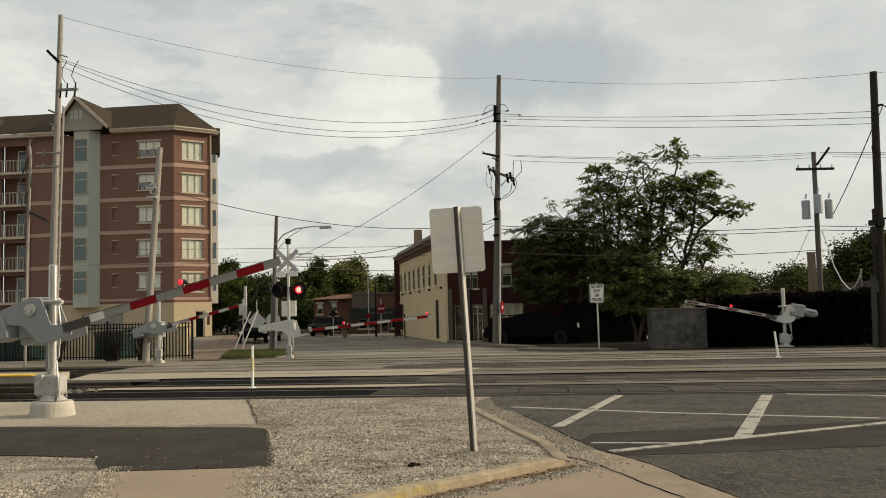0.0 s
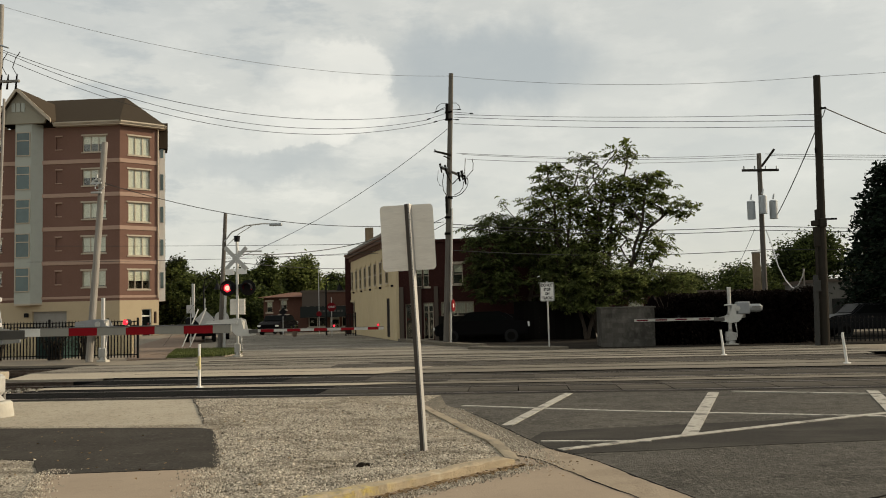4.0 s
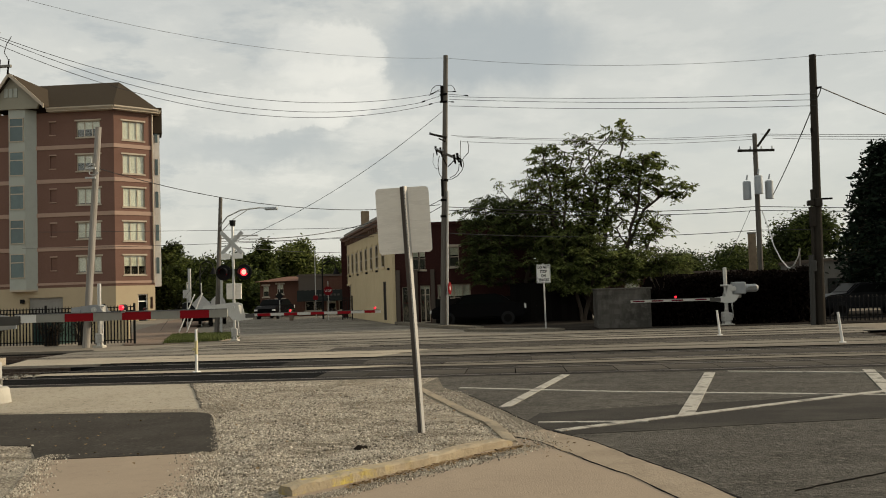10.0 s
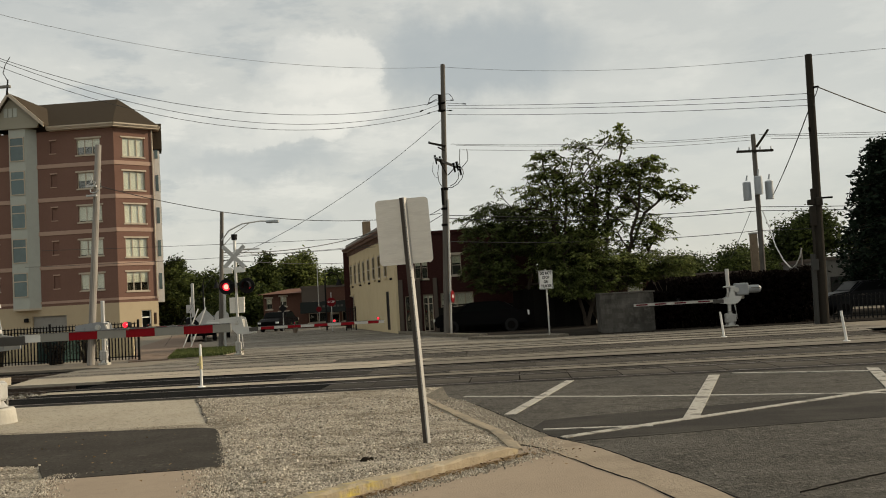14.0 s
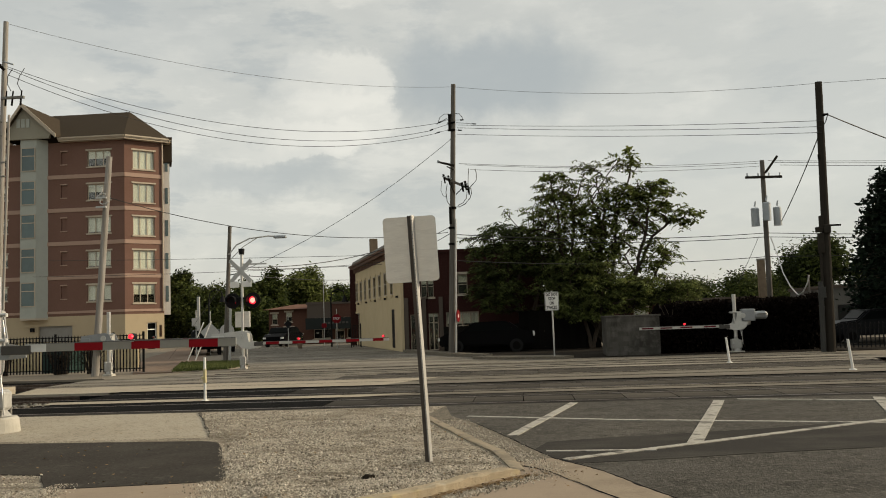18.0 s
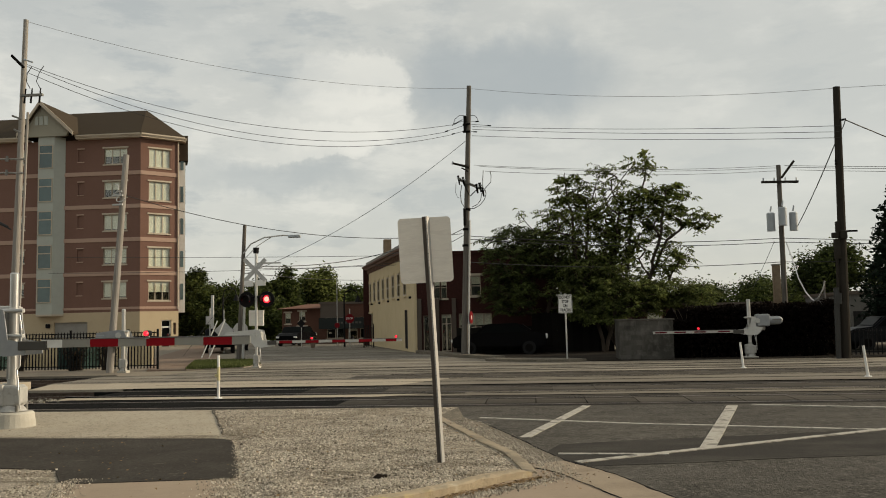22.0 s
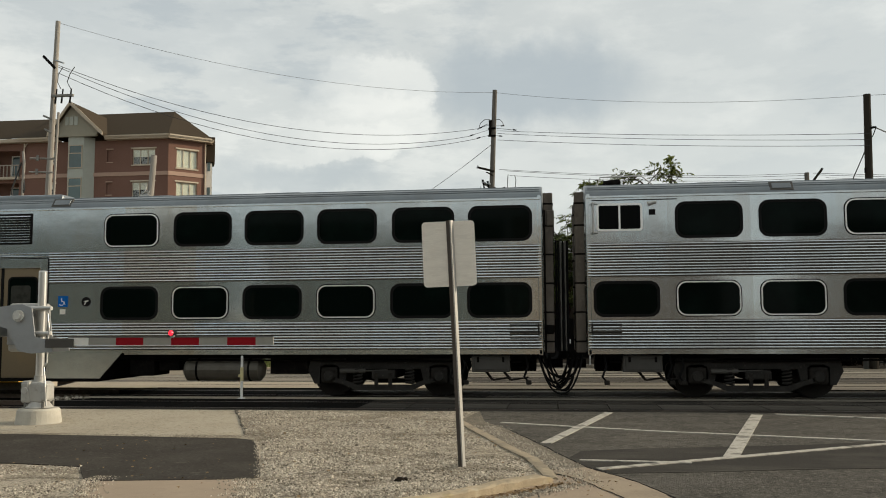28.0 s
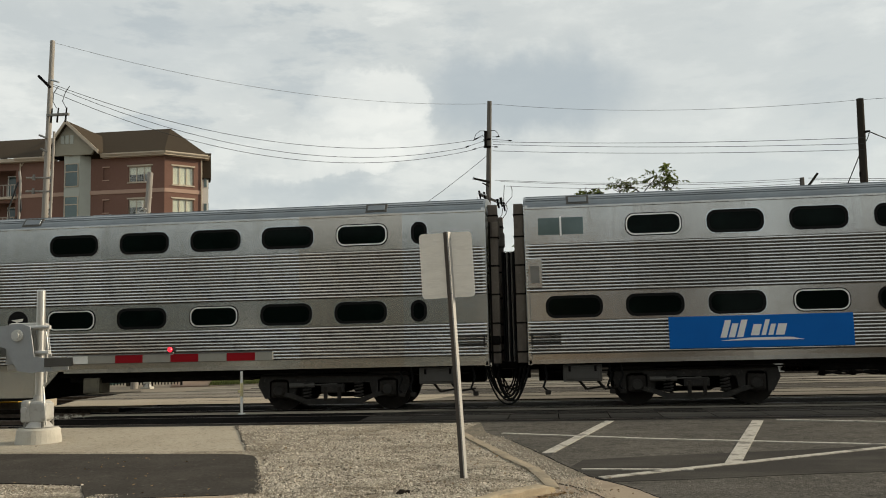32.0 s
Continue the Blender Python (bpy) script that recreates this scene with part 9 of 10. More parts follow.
def dumpster(x, y, w, label):
    d = thing("dumpster", (x, y, -0.12), label, "dumpster")
    bm = bmesh.new()
    plate_xz(bm, [(0.05, 0.1), (w - 0.05, 0.1), (w, 1.15), (0, 1.15)], 0, 1.2)
    part("bin", bm, M["green"], d)
    part("lid", box(bmesh.new(), -0.03, w + 0.03, -0.04, 1.25, -0.03, 0.03, 0.01, pose(0, 0, 1.2, 4, 0, 0)), M["black"], d)
    for k in range(4):
        part("rib", boxes((0.2 + k * (w - 0.5) / 3, 0.28 + k * (w - 0.5) / 3, -0.05, 0.0, 0.15, 1.1)), M["green"], d)


dumpster(-19.65, 35.4, 1.25, "dark green steel dumpster behind the fence")
dumpster(-24.3, 35.2, 1.9, "wide green dumpster behind the fence")


def car(x, y, rz, mat, label, scale=1.0):
    c = thing("car", (x, y, 0), label, "car", rz=rz)
    prof = [(-2.2, 0.35), (-2.25, 0.75), (-1.9, 0.95), (-1.1, 1.02), (-0.6, 1.45), (0.9, 1.48), (1.6, 1.05), (2.15, 0.98), (2.25, 0.6), (2.2, 0.35)]
    bm = plate_xz(bmesh.new(), prof, -0.85, 0.85)
    bmesh.ops.bevel(bm, geom=list(bm.edges), offset=0.06, segments=2, affect="EDGES")
    part("body", bm, M[mat], c, smooth=False)
    for s in (-1, 1):
        part("side_glass", plate_xz(bmesh.new(), [(-0.95, 1.03), (-0.55, 1.38), (0.85, 1.41), (1.35, 1.06)], s * 0.855 - 0.004, s * 0.855 + 0.004), M["carglass"], c)
        for q in (-1.4, 1.4):
            t = part("tyre", rods(((q, s * 0.87, 0.32), (q, s * 0.68, 0.32), 0.32), seg=20), M["tyre"], c)
            part("rim", rods(((q, s * 0.88, 0.32), (q, s * 0.86, 0.32), 0.19), seg=14), M["tank" if mat == "cargrey" else "under"], t)
        part("tail_lamp", boxes((2.2, 2.27, s * 0.7 - 0.12, s * 0.7 + 0.12, 0.75, 0.95)), M["white"], c)
        part("head_lamp", boxes((-2.27, -2.2, s * 0.7 - 0.12, s * 0.7 + 0.12, 0.62, 0.75)), M["white"], c)
    part("windscreen", box(bmesh.new(), -0.02, 0.02, -0.7, 0.7, -0.26, 0.26, 0, pose(-0.87, 0, 1.25, 0, 47, 0)), M["carglass"], c)
    part("rear_glass", box(bmesh.new(), -0.02, 0.02, -0.7, 0.7, -0.24, 0.24, 0, pose(1.29, 0, 1.27, 0, -56, 0)), M["carglass"], c)


car(-1.6, 43.0, 0, "carblack", "black parked car in deep shade under the tree")
car(15.6, 41.0, 4, "carnavy", "black parked car behind the low fence")
car(20.3, 41.2, 0, "carblack", "dark parked car behind the low fence")
car(-18.3, 68.2, 85, "carblack", "dark parked car along the far street")
car(-19.2, 53.5, 110, "carblack", "dark parked car beside the footway")
car(-20.0, 58.5, 110, "cargrey", "grey parked car beside the footway")


def street_sign(x, y, z, shape, mat, label, post=2.6, w=0.38):
    s = thing("street_sign", (x, y, 0), label, "road sign", "street signs")
    part("post", rods(((0, 0.03, 0), (0, 0.03, post), 0.03), seg=8), M["galv"], s)
    if shape == "disc":
        part("panel", rods(((0, -0.01, z), (0, 0.01, z), w), seg=24), M[mat], s)
    elif shape == "octagon":
        p = part("panel", rods(((0, -0.01, z), (0, 0.01, z), w), seg=8), M[mat], s, "red octagonal stop board")
        p.matrix_basis = pose(0, 0, z, 0, 22.5, 0) @ pose(0, 0, -z)
        lettering("letters", "STOP", 0.2, M["white"], s, pose(0, -0.016, z, 90, 0, 0))
    else:
        p = part("panel", box(bmesh.new(), -w, w, -0.01, 0.01, -w, w, 0), M[mat], s)
        p.matrix_basis = pose(0, 0, z, 0, 45 if shape == "diamond" else 0, 0)


street_sign(-12.3, 59.5, 1.95, "octagon", "signred", "red octagonal stop sign on the far street", w=0.32)
street_sign(-14.6, 66.0, 1.5, "disc", "signred", "small red round sign with white bar", w=0.2, post=5.0)
street_sign(-15.7, 47.0, 1.4, "disc", "galv", "round sign seen from behind", w=0.40)
street_sign(-18.4, 52.0, 1.35, "diamond", "galv", "diamond sign seen from behind", w=0.42)
street_sign(-17.6, 47.5, 1.95, "square", "galv", "square sign seen from behind", w=0.22)
street_sign(-16.9, 64.3, 1.7, "diamond", "black", "dark diamond sign near the brick house", w=0.22)


def lamp_post(x, y, h, label):
    p = thing("lamp_post", (x, y, 0), label, "street lamp")
    part("post", rods(((0, 0, 0), (0, 0, h), 0.07, 0.05), seg=10), M["black"], p)
    a = part("arm", tube(bmesh.new(), [(0, 0, h), (0.1, 0, h + 0.45), (0.5, 0, h + 0.65), (0.9, 0, h + 0.45), (1.0, 0, h + 0.1)], 0.035, 8), M["black"], p)
    part("lantern", rods(((1.0, 0, h + 0.12), (1.0, 0, h - 0.3), 0.08, 0.26), seg=14), M["black"], a)


lamp_post(-22.0, 62.0, 3.7, "black swan-neck street lantern")
lamp_post(-13.2, 62.0, 3.4, "black swan-neck street lantern by the shop")
pp = thing("white_post", (-21.3, 58.0, 0), "tall pale square post beside the footway", "post")
part("post", boxes((-0.085, 0.085, -0.08, 0.08, 0, 3.7), bevel=0.02), M["galv"], pp)


# ---------- plants ----------
def limb(verts, faces, pts, r0, r1, seg=6):
    """Add a tapered bent limb to a vertex soup."""
    base = len(verts)
    n = len(pts)
    u = Vector((1, 0.2, 0)).normalized()
    for i, p in enumerate(pts):
        d = (pts[min(i + 1, n - 1)] - pts[max(i - 1, 0)]).normalized()
        u = u - d * u.dot(d)
        if u.length < 1e-3:
            u = d.orthogonal()
        u.normalize()
        w = d.cross(u)
        r = r0 + (r1 - r0) * i / (n - 1)
        for k in range(seg):
            a = k * math.tau / seg
            verts.append(p + (u * math.cos(a) + w * math.sin(a)) * r)
    for i in range(n - 1):
        for k in range(seg):
            a, b = base + i * seg + k, base + i * seg + (k + 1) % seg
            faces.append((a, b, b + seg, a + seg))


def leaves_at(verts, faces, c, spread, count, size, rng):
    for _ in range(count):
        p = c + Vector((rng.gauss(0, 1), rng.gauss(0, 1), rng.gauss(0, 0.8))) * spread
        a = Vector((rng.gauss(0, 1), rng.gauss(0, 1), rng.gauss(0, 0.55))).normalized()
        b = a.cross(Vector((rng.gauss(0, 1), rng.gauss(0, 1), rng.gauss(0, 1)))).normalized()
        s = size * rng.uniform(0.6, 1.35)
        i = len(verts)
        verts += [p - a * s, p + b * s * 0.45 - a * 0.1 * s, p + a * s, p - b * s * 0.45 - a * 0.1 * s]
        faces.append((i, i + 1, i + 2, i + 3))


def tree(loc, height, radius, seed, label, leaf="leaf_far", levels=3, density=26, size=0.16, spread=0.38, trunk_h=0.3, r0=None, name="tree", squash=1.0, limbs=6, lean=0.0, flare=0.0):
    rng = random.Random(seed)
    ob = thing(name, loc, label, "tree")
    wv, wf, lv, lf = [], [], [], []
    tips = []
    r0 = r0 or height * 0.024

    def grow(p, d, length, r, level):
        n = 4
        pts = [p]
        for k in range(n):
            d = (d + Vector((rng.gauss(0, 0.16), rng.gauss(0, 0.16), rng.gauss(0.03, 0.10)))).normalized()
            pts.append(pts[-1] + d * (length / n))
        limb(wv, wf, pts, r, r * 0.55, 7 if level < 2 else 4)
        if level >= levels:
            tips.append(pts[-1])
            tips.append(pts[-2])
            return
        kids = limbs if level == 0 else rng.choice((3, 4))
        for k in range(kids):
            f = rng.uniform(0.45, 1.0) if level else rng.uniform(0.75, 1.0)
            q = pts[0].lerp(pts[-1], f) if level else pts[-1].lerp(pts[-2], rng.random() * 0.8)
            az = (k + rng.uniform(-0.3, 0.3)) * math.tau / kids
            tilt = rng.uniform(0.35, 0.95) if level == 0 else rng.uniform(0.35, 0.85)
            side = Vector((math.cos(az), math.sin(az), 0))
            nd = (d * math.cos(tilt) + (side - d * side.dot(d)).normalized() * math.sin(tilt)).normalized()
            nd = Vector((nd.x, nd.y, nd.z * squash + 0.05)).normalized()
            grow(q, nd, length * rng.uniform(0.58, 0.82) if level else radius * rng.uniform(0.55, 0.8), r * rng.uniform(0.45, 0.62), level + 1)

    grow(Vector((0, 0, -0.1)), Vector((lean, 0, 1)).normalized(), height * trunk_h, r0, 0)
    top = max(t.z for t in tips)
    wide = max(math.hypot(t.x, t.y) for t in tips)
    fz, fr = (height - 0.2) / top, radius / wide
    z0 = height * trunk_h

    def fit(v):
        k = 1.0 if v.z < z0 * 0.8 else min(1.0, (v.z - z0 * 0.8) / (z0 * 0.5))
        if flare:
            k *= 1 - flare * (1 - v.z / top)
        return Vector((v.x * (1 + (fr - 1) * k), v.y * (1 + (fr - 1) * k), v.z * fz))
    wv = [fit(v) for v in wv]
    for t in tips:
        if rng.random() < 0.94:
            leaves_at(lv, lf, fit(t), spread, density, size, rng)
    soup("trunk", wv, wf, M["bark"], ob)
    soup("crown", lv, lf, M[leaf], ob)
    return ob


def conifer(loc, height, radius, seed, label):
    rng = random.Random(seed)
    ob = thing("conifer", loc, label, "tree")
    wv, wf, lv, lf = [], [], [], []
    limb(wv, wf, [Vector((0, 0, 0)), Vector((0, 0, height * 0.5)), Vector((0, 0, height))], 0.2, 0.03, 8)
    for k in range(420):
        z = 1.6 + (height - 1.7) * rng.random() ** 0.9
        f = 1 - (z - 1.2) / (height - 1.0)
        a = rng.random() * math.tau
        ln = radius * (0.35 + 0.65 * f ** 0.7) * rng.uniform(0.85, 1.06)
        e = Vector((math.cos(a) * ln, math.sin(a) * ln, z - 0.18 * ln + 0.25))
        limb(wv, wf, [Vector((0, 0, z)), (Vector((0, 0, z)) + e) / 2 + Vector((0, 0, 0.1)), e], 0.035, 0.01, 4)
        for q in (0.35, 0.55, 0.75, 0.92, 1.0):
            leaves_at(lv, lf, Vector((0, 0, z)).lerp(e, q), 0.20, 12, 0.15, rng)
    soup("trunk", wv, wf, M["bark"], ob)
    soup("crown", lv, lf, M["leaf_dark"], ob)


def spray_at(verts, faces, tip, ahead, count, size, rng):
    """Drooping compound leaves that fan out from the end of a twig: pairs of leaflets along each stalk."""
    base = math.atan2(ahead.y, ahead.x)
    for k in range(count + rng.choice((-1, 0, 0, 1))):
        az = base + rng.gauss(0, 1.3)
        d = Vector((math.cos(az), math.sin(az), rng.uniform(-0.15, 0.55))).normalized()
        length = rng.uniform(0.28, 0.52)
        p = tip + Vector((rng.gauss(0, 0.05), rng.gauss(0, 0.05), rng.gauss(0, 0.05)))
        n = rng.choice((4, 5, 5))
        for j in range(1, n + 1):
            d = (d + Vector((0, 0, -0.16))).normalized()
            p = p + d * (length / n)
            side = d.cross(Vector((0, 0, 1)))
            side = (side if side.length > 0.05 else Vector((1, 0, 0))).normalized()
            for w in (-1, 1):
                a = (side * w + d * 0.45 + Vector((0, 0, rng.uniform(-0.75, -0.1)))).normalized()
                b = a.cross(d.cross(a) + Vector((rng.gauss(0, 0.4), rng.gauss(0, 0.4), rng.gauss(0, 0.4)))).normalized()
                s = size * rng.uniform(0.75, 1.3)
                i = len(verts)
                verts += [p, p + a * s * 0.55 + b * s * 0.24, p + a * s * 1.25, p + a * s * 0.55 - b * s * 0.24]
                faces.append((i, i + 1, i + 2, i + 3))


def branching_tree(loc, stems, lobes, seed, label, leaf="leaf", cluster=15, spread=0.12, size=0.10, bare=0.06, name="tree", gather=0.16, sprays=0):
    """A tree grown towards tips spread through its crown: each tip joins the nearest limb.
    stems: bent lines from the base; lobes: (centre, radii, number of tips)."""
    rng = random.Random(seed)
    ob = thing(name, loc, label, "tree")
    nodes, parent, path = [], [], []

    def grow_to(start, end, bend, step=0.35):
        a = np.array(nodes[start])
        d = end - a
        n = max(1, int(np.linalg.norm(d) / step))
        last = start
        side = np.array([rng.gauss(0, 1), rng.gauss(0, 1), rng.gauss(-0.5, 0.6)]) * bend * np.linalg.norm(d)
        for k in range(1, n + 1):
            f = k / n
            p = a + d * f + side * math.sin(math.pi * f) + np.array([rng.gauss(0, 0.03), rng.gauss(0, 0.03), rng.gauss(0, 0.03)]) * (k < n)
            nodes.append(p)
            parent.append(last)
            path.append(path[last] + float(np.linalg.norm(p - np.array(nodes[last]))))
            last = len(nodes) - 1
        return last
    nodes.append(np.array([0.0, 0.0, -0.1]))
    parent.append(-1)
    path.append(0.0)
    for line in stems:
        at = 0
        for p in line:
            at = grow_to(at, np.array(p, float), 0.04)
    tips = []
    for c, r, n in lobes:
        for _ in range(n):
            v = np.array([rng.gauss(0, 1) for _ in range(3)])
            v /= np.linalg.norm(v)
            tips.append(np.array(c, float) + v * np.array(r, float) * rng.uniform(0.06, 1.0) ** 0.4 * (0.92 + 0.3 * noise.noise((v[0] * 2.2, v[1] * 2.2 + seed, v[2] * 2.2))))
    tips.sort(key=lambda p: float(p[0] ** 2 + p[1] ** 2 + p[2] ** 2))
    ends = []
    for t in tips:
        pts = np.array(nodes)
        dist = np.linalg.norm(pts - t, axis=1) + gather * np.array(path) + 0.5 * np.clip(pts[:, 2] - t[2], 0, None)
        dist[pts[:, 2] < 0.9] += 50
        ends.append(grow_to(int(np.argmin(dist)), t, 0.07))
    load = [0] * len(nodes)
    for e in ends:
        while e >= 0:
            load[e] += 1
            e = parent[e]
    wv, wf, lv, lf = [], [], [], []
    for i in range(1, len(nodes)):
        if load[i]:
            r1, r0 = 0.010 * load[i] ** 0.44, 0.010 * load[parent[i]] ** 0.44
            limb(wv, wf, [Vector(nodes[parent[i]]), Vector(nodes[i])], min(r0, r1 * 1.3), r1, 6 if load[i] > 12 else 4)
    for e in ends:
        if rng.random() > bare and sprays:
            p, q = Vector(nodes[e]), Vector(nodes[parent[e]])
            spray_at(lv, lf, p, p - q, sprays, size, rng)
        elif rng.random() > bare:
            p = Vector(nodes[e])
            q = Vector(nodes[parent[e]])
            for _ in range(rng.choice((1, 2, 2, 3))):
                leaves_at(lv, lf, p.lerp(q, rng.random() * 1.4) + Vector((rng.gauss(0, 0.1), rng.gauss(0, 0.1), rng.gauss(0, 0.08))), spread, cluster, size, rng)
    soup("trunk", wv, wf, M["bark"], ob)
    soup("crown", lv, lf, M[leaf], ob)
    return ob


# the sparse, tall tree and the denser ones beneath it
stems = (
    [(-0.3, 0, 1.5), (-0.7, 0, 3.7), (-0.55, 0.2, 7.4), (0.3, 0.2, 8.5), (0.95, 0.1, 9.2)],
    [(0.6, 0, 1.4), (1.5, 0, 3.6), (2.0, -0.3, 5.5), (2.2, -0.2, 6.8), (2.4, -0.1, 7.8), (3.0, 0, 8.0)],
    [(1.0, 0, 2.0), (1.7, 0.2, 4.0), (2.4, 0.3, 5.4), (3.3, 0.2, 6.1), (4.0, 0.2, 6.3), (4.4, 0.1, 5.9)],
    [(-0.8, 0, 1.8), (-2.1, 0, 4.7), (-2.2, 0, 6.9), (-2.5, 0.1, 8.9)],
    [(-0.9, 0, 1.8), (-1.6, -0.3, 4.6), (-1.4, -0.3, 7.2), (-0.7, -0.3, 9.1)],
    [(0.1, 0.3, 2.2), (0.6, 0.3, 5.2), (0.9, 0.2, 7.4), (1.5, 0.2, 9.3)],
    [(-1.2, 0, 2.0), (-2.9, 0.3, 5.0), (-3.4, 0.3, 6.7), (-3.3, 0.3, 8.2)],
    [(1.4, 0, 2.2), (2.6, 0, 3.9), (3.2, 0, 4.6)],
    [(-0.4, 0.2, 3.0), (0.1, 0.2, 5.5), (0.1, 0.2, 7.2), (-0.2, 0.2, 8.5)],
    [(-1.6, 0, 3.0), (-3.6, 0, 5.6), (-4.8, 0, 6.9)])
branching_tree((4.3, 44.5, 0), stems, (((-2.4, 0, 6.4), (1.9, 1.5, 1.7), 210), ((-2.3, 0, 8.1), (1.2, 0.8, 0.8), 60), ((-0.7, 0, 7.2), (1.7, 1.2, 1.7), 170), ((1.3, 0, 9.15), (0.9, 0.6, 0.6), 34), ((-0.7, 0, 9.0), (0.8, 0.5, 0.45), 18), ((2.6, 0, 7.6), (1.3, 0.8, 0.7), 58),
    ((1.2, 0, 7.3), (1.5, 0.8, 1.1), 100), ((2.1, 0, 6.4), (1.5, 0.9, 1.0), 84), ((3.9, 0, 6.4), (0.8, 0.5, 0.65), 34), ((2.6, 0, 4.5), (1.1, 0.9, 1.0), 76), ((0.4, 0, 5.4), (2.0, 1.2, 1.3), 150), ((-0.6, 0, 3.9), (2.8, 1.3, 1.1), 150), ((-4.7, 0, 6.9), (0.35, 0.3, 0.25), 6)),
    11, "tall spreading street tree with sparse leafy top", size=0.14, gather=0.03, sprays=2)
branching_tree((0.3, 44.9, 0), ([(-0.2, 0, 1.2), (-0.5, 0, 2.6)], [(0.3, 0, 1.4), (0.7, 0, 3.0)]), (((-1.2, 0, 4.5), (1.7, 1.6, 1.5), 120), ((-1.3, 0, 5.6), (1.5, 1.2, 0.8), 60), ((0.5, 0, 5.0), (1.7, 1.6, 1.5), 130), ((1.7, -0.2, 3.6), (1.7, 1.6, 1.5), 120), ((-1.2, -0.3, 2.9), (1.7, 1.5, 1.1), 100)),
    12, "dense green tree in front of the brick building, leaves darkened for shade", leaf="leaf_shade", size=0.125, bare=0.0, sprays=7)
branching_tree((3.4, 43.4, 0), ([(-0.2, 0, 1.0), (-0.5, 0, 2.0)], [(0.3, 0, 1.0), (0.9, 0, 2.2)]), (((-0.6, 0, 3.2), (1.9, 1.3, 1.3), 130), ((1.5, 0, 2.7), (1.9, 1.3, 1.1), 120), ((-0.3, -0.3, 2.0), (2.0, 1.0, 0.7), 70)),
    14, "bushy green tree with low branches", leaf="leaf_bush", size=0.125, bare=0.0, sprays=7)
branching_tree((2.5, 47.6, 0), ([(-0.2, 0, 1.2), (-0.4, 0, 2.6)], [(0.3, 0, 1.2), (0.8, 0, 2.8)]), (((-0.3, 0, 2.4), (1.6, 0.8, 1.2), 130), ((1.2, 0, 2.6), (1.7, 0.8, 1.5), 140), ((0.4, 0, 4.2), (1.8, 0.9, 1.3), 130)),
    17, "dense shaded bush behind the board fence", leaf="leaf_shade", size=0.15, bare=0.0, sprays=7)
branching_tree((6.6, 44.4, 0), ([(0.1, 0, 0.9), (-0.2, 0, 1.9)], [(0.4, 0, 1.0), (0.8, 0, 1.9)]), (((-0.3, 0, 2.9), (1.5, 1.2, 1.0), 80), ((1.2, 0, 2.5), (1.3, 1.2, 0.8), 60)),
    15, "bushy green tree behind the concrete block", leaf="leaf_bush", size=0.12, bare=0.0, sprays=7)
for k, (x, y, h, r) in enumerate(((-35, 96, 6.3, 4.0), (-30, 104, 6.6, 4.4), (-27.6, 95, 7.8, 2.3), (-38.2, 100, 7.9, 2.8), (-17.8, 97, 4.6, 3.0), (-12.0, 104, 4.6, 3.4), (-30.5, 99, 6.8, 3.6), (-40, 108, 7.0, 4.8), (-27, 86, 5.2, 3.0), (-46, 112, 7.4, 5.0), (-33, 116, 6.5, 5.0), (-23, 116, 6.5, 5.0), (-33.5, 86, 6.2, 3.2), (-29.5, 88, 5.4, 3.0), (-38.5, 92, 6.6, 3.8))):
    tree((x, y, 0), h, r, 30 + k, "round leafy street tree far down the street", levels=3, density=75, size=0.20, spread=0.42, trunk_h=0.14, limbs=7)
tree((-24.7, 105, 0), 8.2, 3.3, 48, "round bright green tree behind the corner shop", leaf="leaf_bush", levels=3, density=75, size=0.20, spread=0.5, trunk_h=0.2, limbs=8)
for k, (x, y, h, r) in enumerate(((16, 84, 4.6, 3.4), (22, 88, 5.0, 3.6), (27, 90, 5.6, 3.6), (21.8, 66, 6.3, 2.6), (26.0, 64, 5.6, 3.0), (10, 86, 4.6, 3.4), (31, 72, 5.6, 3.4), (18.5, 78, 4.6, 2.6))):
    tree((x, y, 0), h, r, 50 + k, "leafy tree behind the low buildings", levels=3, density=90, size=0.14, spread=0.5, trunk_h=0.25, limbs=7)
for k, (x, y, h, r) in enumerate(((-27.5, 83, 2.9, 2.8), (-31.5, 84, 3.2, 3.0), (-24.0, 86, 2.8, 2.6), (-36, 86, 3.4, 3.2))):
    tree((x, y, 0), h, r, 90 + k, "low leafy bush along the far street", levels=3, density=70, size=0.15, spread=0.5, trunk_h=0.08, limbs=8)
planter(-15.1, 60.5)
conifer((18.4, 42.0, 0), 7.8, 3.7, 71, "broad dark evergreen tree")


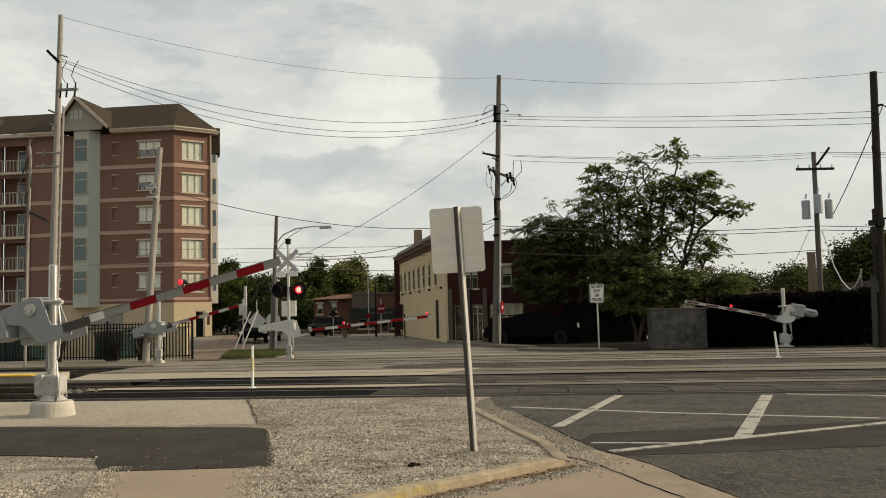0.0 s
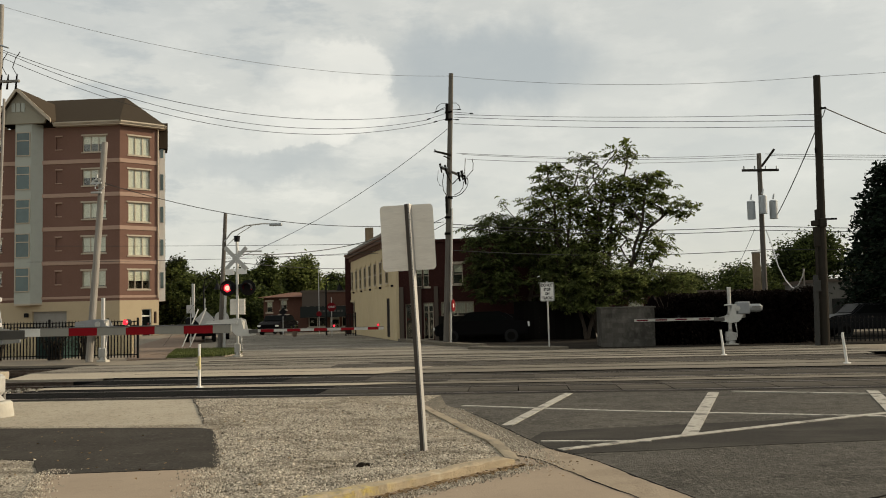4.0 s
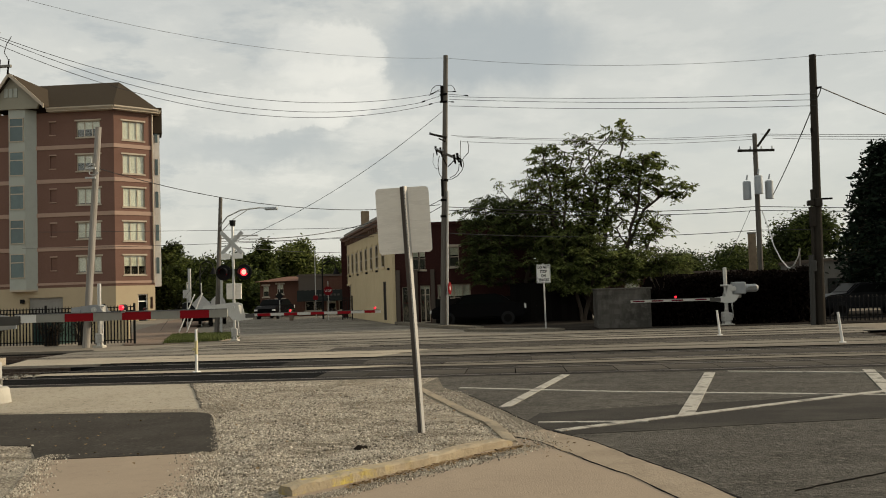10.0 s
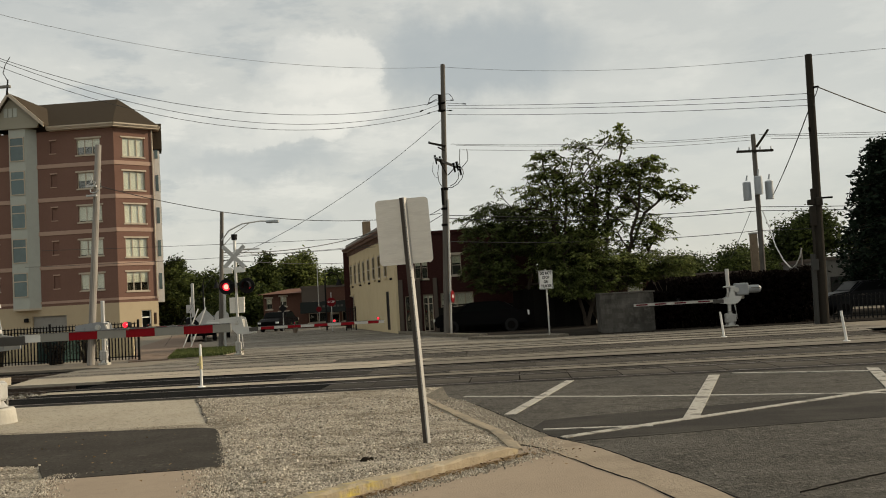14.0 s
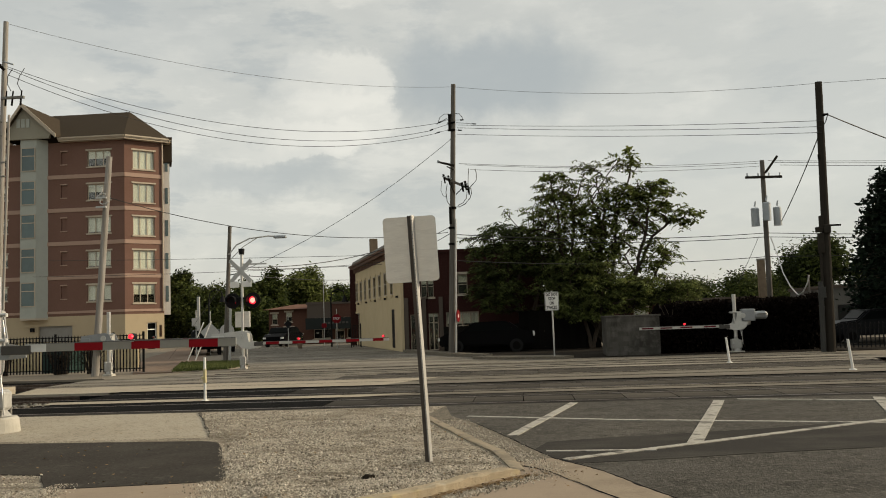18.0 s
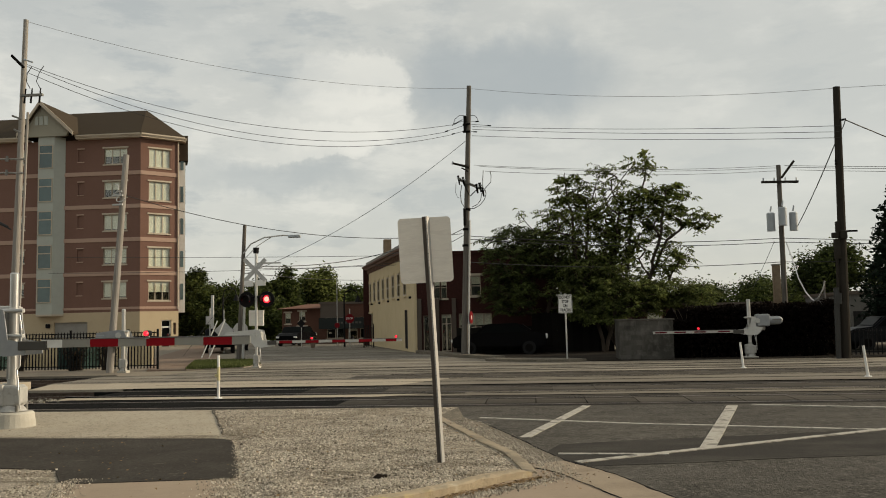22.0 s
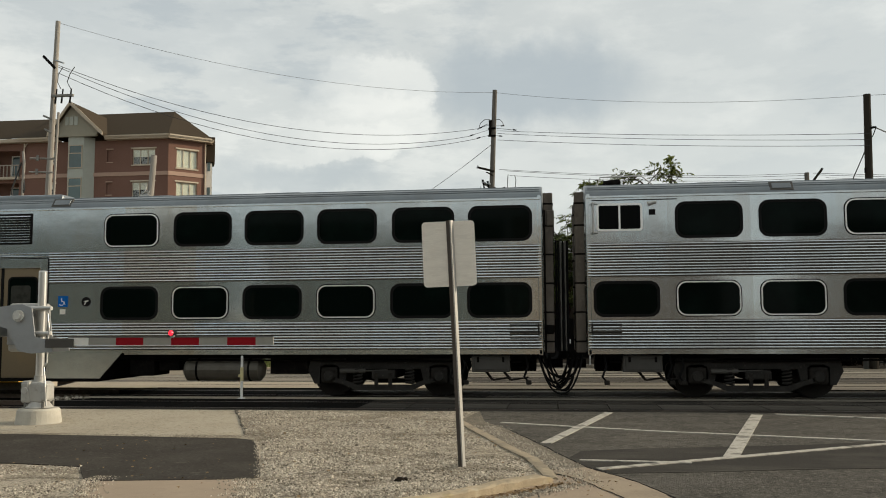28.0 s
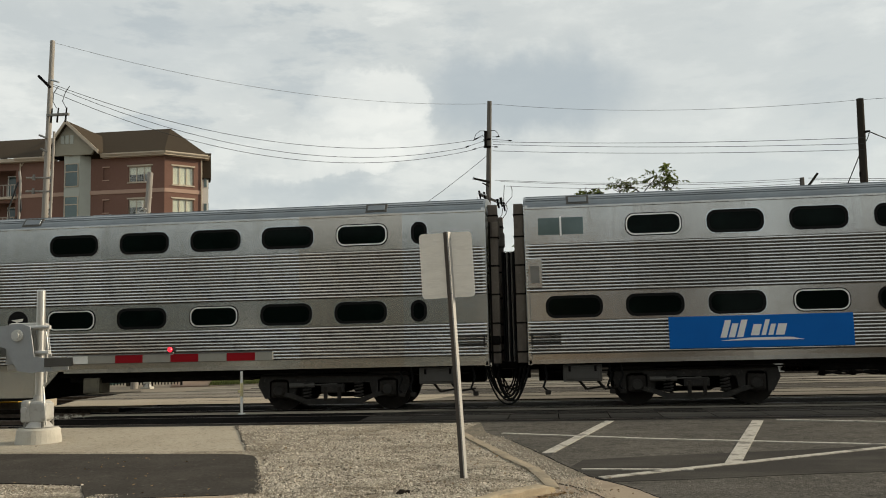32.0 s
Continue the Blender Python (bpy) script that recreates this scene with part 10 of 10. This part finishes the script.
def build_hedge():
    """Long dark clipped hedge and its twigs."""
    rng = random.Random(9)
    ob = thing("hedge", (5.3, 36.0, 0), "tall purple-brown hedge, leaves blackened for shade", "hedge")
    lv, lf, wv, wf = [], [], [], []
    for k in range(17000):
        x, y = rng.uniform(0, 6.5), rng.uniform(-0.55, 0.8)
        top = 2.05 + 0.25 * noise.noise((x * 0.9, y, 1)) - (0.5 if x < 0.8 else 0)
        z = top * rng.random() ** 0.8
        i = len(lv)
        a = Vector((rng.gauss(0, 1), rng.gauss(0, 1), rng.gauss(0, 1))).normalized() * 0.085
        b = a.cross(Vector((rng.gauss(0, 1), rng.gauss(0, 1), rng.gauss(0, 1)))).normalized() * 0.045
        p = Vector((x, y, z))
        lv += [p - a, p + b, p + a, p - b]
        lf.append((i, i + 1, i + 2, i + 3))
    # Larger leaves added inside, to stop light coming through.
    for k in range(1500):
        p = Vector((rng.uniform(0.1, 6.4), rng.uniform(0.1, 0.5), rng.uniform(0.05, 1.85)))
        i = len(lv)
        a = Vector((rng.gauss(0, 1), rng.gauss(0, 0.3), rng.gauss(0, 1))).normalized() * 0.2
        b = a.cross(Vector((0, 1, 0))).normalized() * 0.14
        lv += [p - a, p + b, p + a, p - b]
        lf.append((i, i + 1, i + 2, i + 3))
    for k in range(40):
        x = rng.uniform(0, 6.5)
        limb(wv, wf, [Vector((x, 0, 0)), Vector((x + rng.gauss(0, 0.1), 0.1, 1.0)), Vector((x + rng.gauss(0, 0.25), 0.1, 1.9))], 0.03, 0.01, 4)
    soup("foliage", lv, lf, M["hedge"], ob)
    soup("brushwood", wv, wf, M["bark"], ob)


build_hedge()


def build_grass():
    rng = random.Random(21)
    bm = bmesh.new()
    slab(bm, [(-12.95, 32.5), (-11.1, 33.4), (-11.2, 36.2), (-13.9, 40.4), (-15.4, 40.3), (-15.1, 38.6)], -0.1, 0.03)
    setting("grass_bed", bm, M["dirt"], "earth under thin grass", "ground")
    verts, faces = [], []
    for _ in range(12000):
        y = rng.uniform(32.6, 40.2)
        x = rng.uniform(-12.95 - 0.34 * (y - 32.4), -11.2 - (0.4 * (y - 36) if y > 36 else 0))
        if y < 33.4 and x > -12.95 + (y - 32.5) * 2.05:
            continue
        h, a = rng.uniform(0.05, 0.13), rng.random() * 6.3
        dx, dy = 0.018 * math.cos(a), 0.018 * math.sin(a)
        i = len(verts)
        verts += [(x - dx, y - dy, 0.02), (x + dx, y + dy, 0.02), (x + rng.gauss(0, 0.03), y + rng.gauss(0, 0.03), 0.03 + h)]
        faces.append((i, i + 1, i + 2))
    tagged(soup("grass", verts, faces, M["grass"], kind="stuff"), "thin green and straw-coloured grass", "grass")
    # weeds and creeper on the fence
    for x, s in ((-20.4, 1), (-18.0, 2), (-16.7, 3)):
        r = random.Random(s)
        b = thing("shrub", (x, 33.75, 0), "bare straggly shrub behind the fence", "shrub")
        wv, wf, lv, lf = [], [], [], []
        for k in range(34):
            e = Vector((r.gauss(0, 0.34), r.uniform(-0.2, 0.3), r.uniform(0.5, 1.35)))
            limb(wv, wf, [Vector((r.gauss(0, 0.12), 0, 0)), e * 0.5 + Vector((r.gauss(0, 0.1), 0, 0.1)), e], 0.03, 0.008, 4)
            leaves_at(lv, lf, e * r.uniform(0.5, 0.95), 0.10, 30, 0.030, r)
        soup("brushwood", wv, wf, M["bark"], b)
        soup("foliage", lv, lf, M["hedge"], b)


build_grass()


# ---------- motion ----------
def train_x(t):
    """Front of the third coach along the track; the train brakes gently."""
    if t < 27.5:
        return train_x(27.5) + 14.2 * (27.5 - t)
    u = t - 29.0
    return 0.1767 * u * u - 13.986 * u + 13.016 + float(np.interp(t, (27.5, 28, 29, 30, 31, 32), (-0.1, -0.15, 0.06, -0.22, 0.16, 0.0)))


def motions():
    times = [float(k) for k in range(0, 27)] + [27.0 + 0.25 * k for k in range(1, 21)]
    for ob, off in ((coach_a1, -52.9), (coach_a2, -26.34), (coach_b1, 0.0), (coach_b2, 26.75)):
        walk(ob, [(t, pose(train_x(t) + off, TRACK_Y, 0.0)) for t in times])
    spin = [0.0, 24.9] + [25.0 + 0.04 * k for k in range(176)]
    for w in WHEELSETS:
        at = w.location.copy()
        rows = [(t, pose(at.x, at.y, at.z, 0, -math.degrees((train_x(25.0) - train_x(max(t, 25.0))) / 0.46) % 360, 0)) for t in spin]
        walk(w, rows)
    # the two lamps of the signal, and two on its gate arm, blink in turn, 0.55 s each, as added covers hide them
    for fl, at, half in SHUTTERS:
        rows = []
        for k in range(60):
            beat = -0.067 + 0.5486 * k
            shut = k % 2 == half
            for t in (beat + 0.02, beat + 0.53):
                if 0.0 < t < 32.0:
                    rows.append((t, pose(*at, 0 if shut else -86, 0, 0)))
        rows = [(0.0, rows[0][1])] + rows + [(32.0, rows[-1][1])]
        walk(fl, rows)
    drop = ((0.0, 14.6), (0.5, 11.2), (1.0, 8.3), (1.5, 6.0), (2.0, 3.7), (2.5, 1.8), (3.2, 0.2), (4.0, 0.0), (32.0, 0.0))
    quick = ((0.0, 5.2), (0.2, 4.1), (0.4, 2.9), (0.6, 1.8), (0.8, 0.9), (1.0, 0.3), (1.3, 0.0), (32.0, 0.0))
    for (arm, at, sign), scale in zip(ARMS, ARM_LIFT):
        walk(arm, [(t, pose(*at, 0, sign * a * (scale or 1), 0)) for t, a in (drop if scale else quick)])


ARM_LIFT = (1.0, 0.95, 0, 0.8)     # 0: the arm that comes down first
motions()
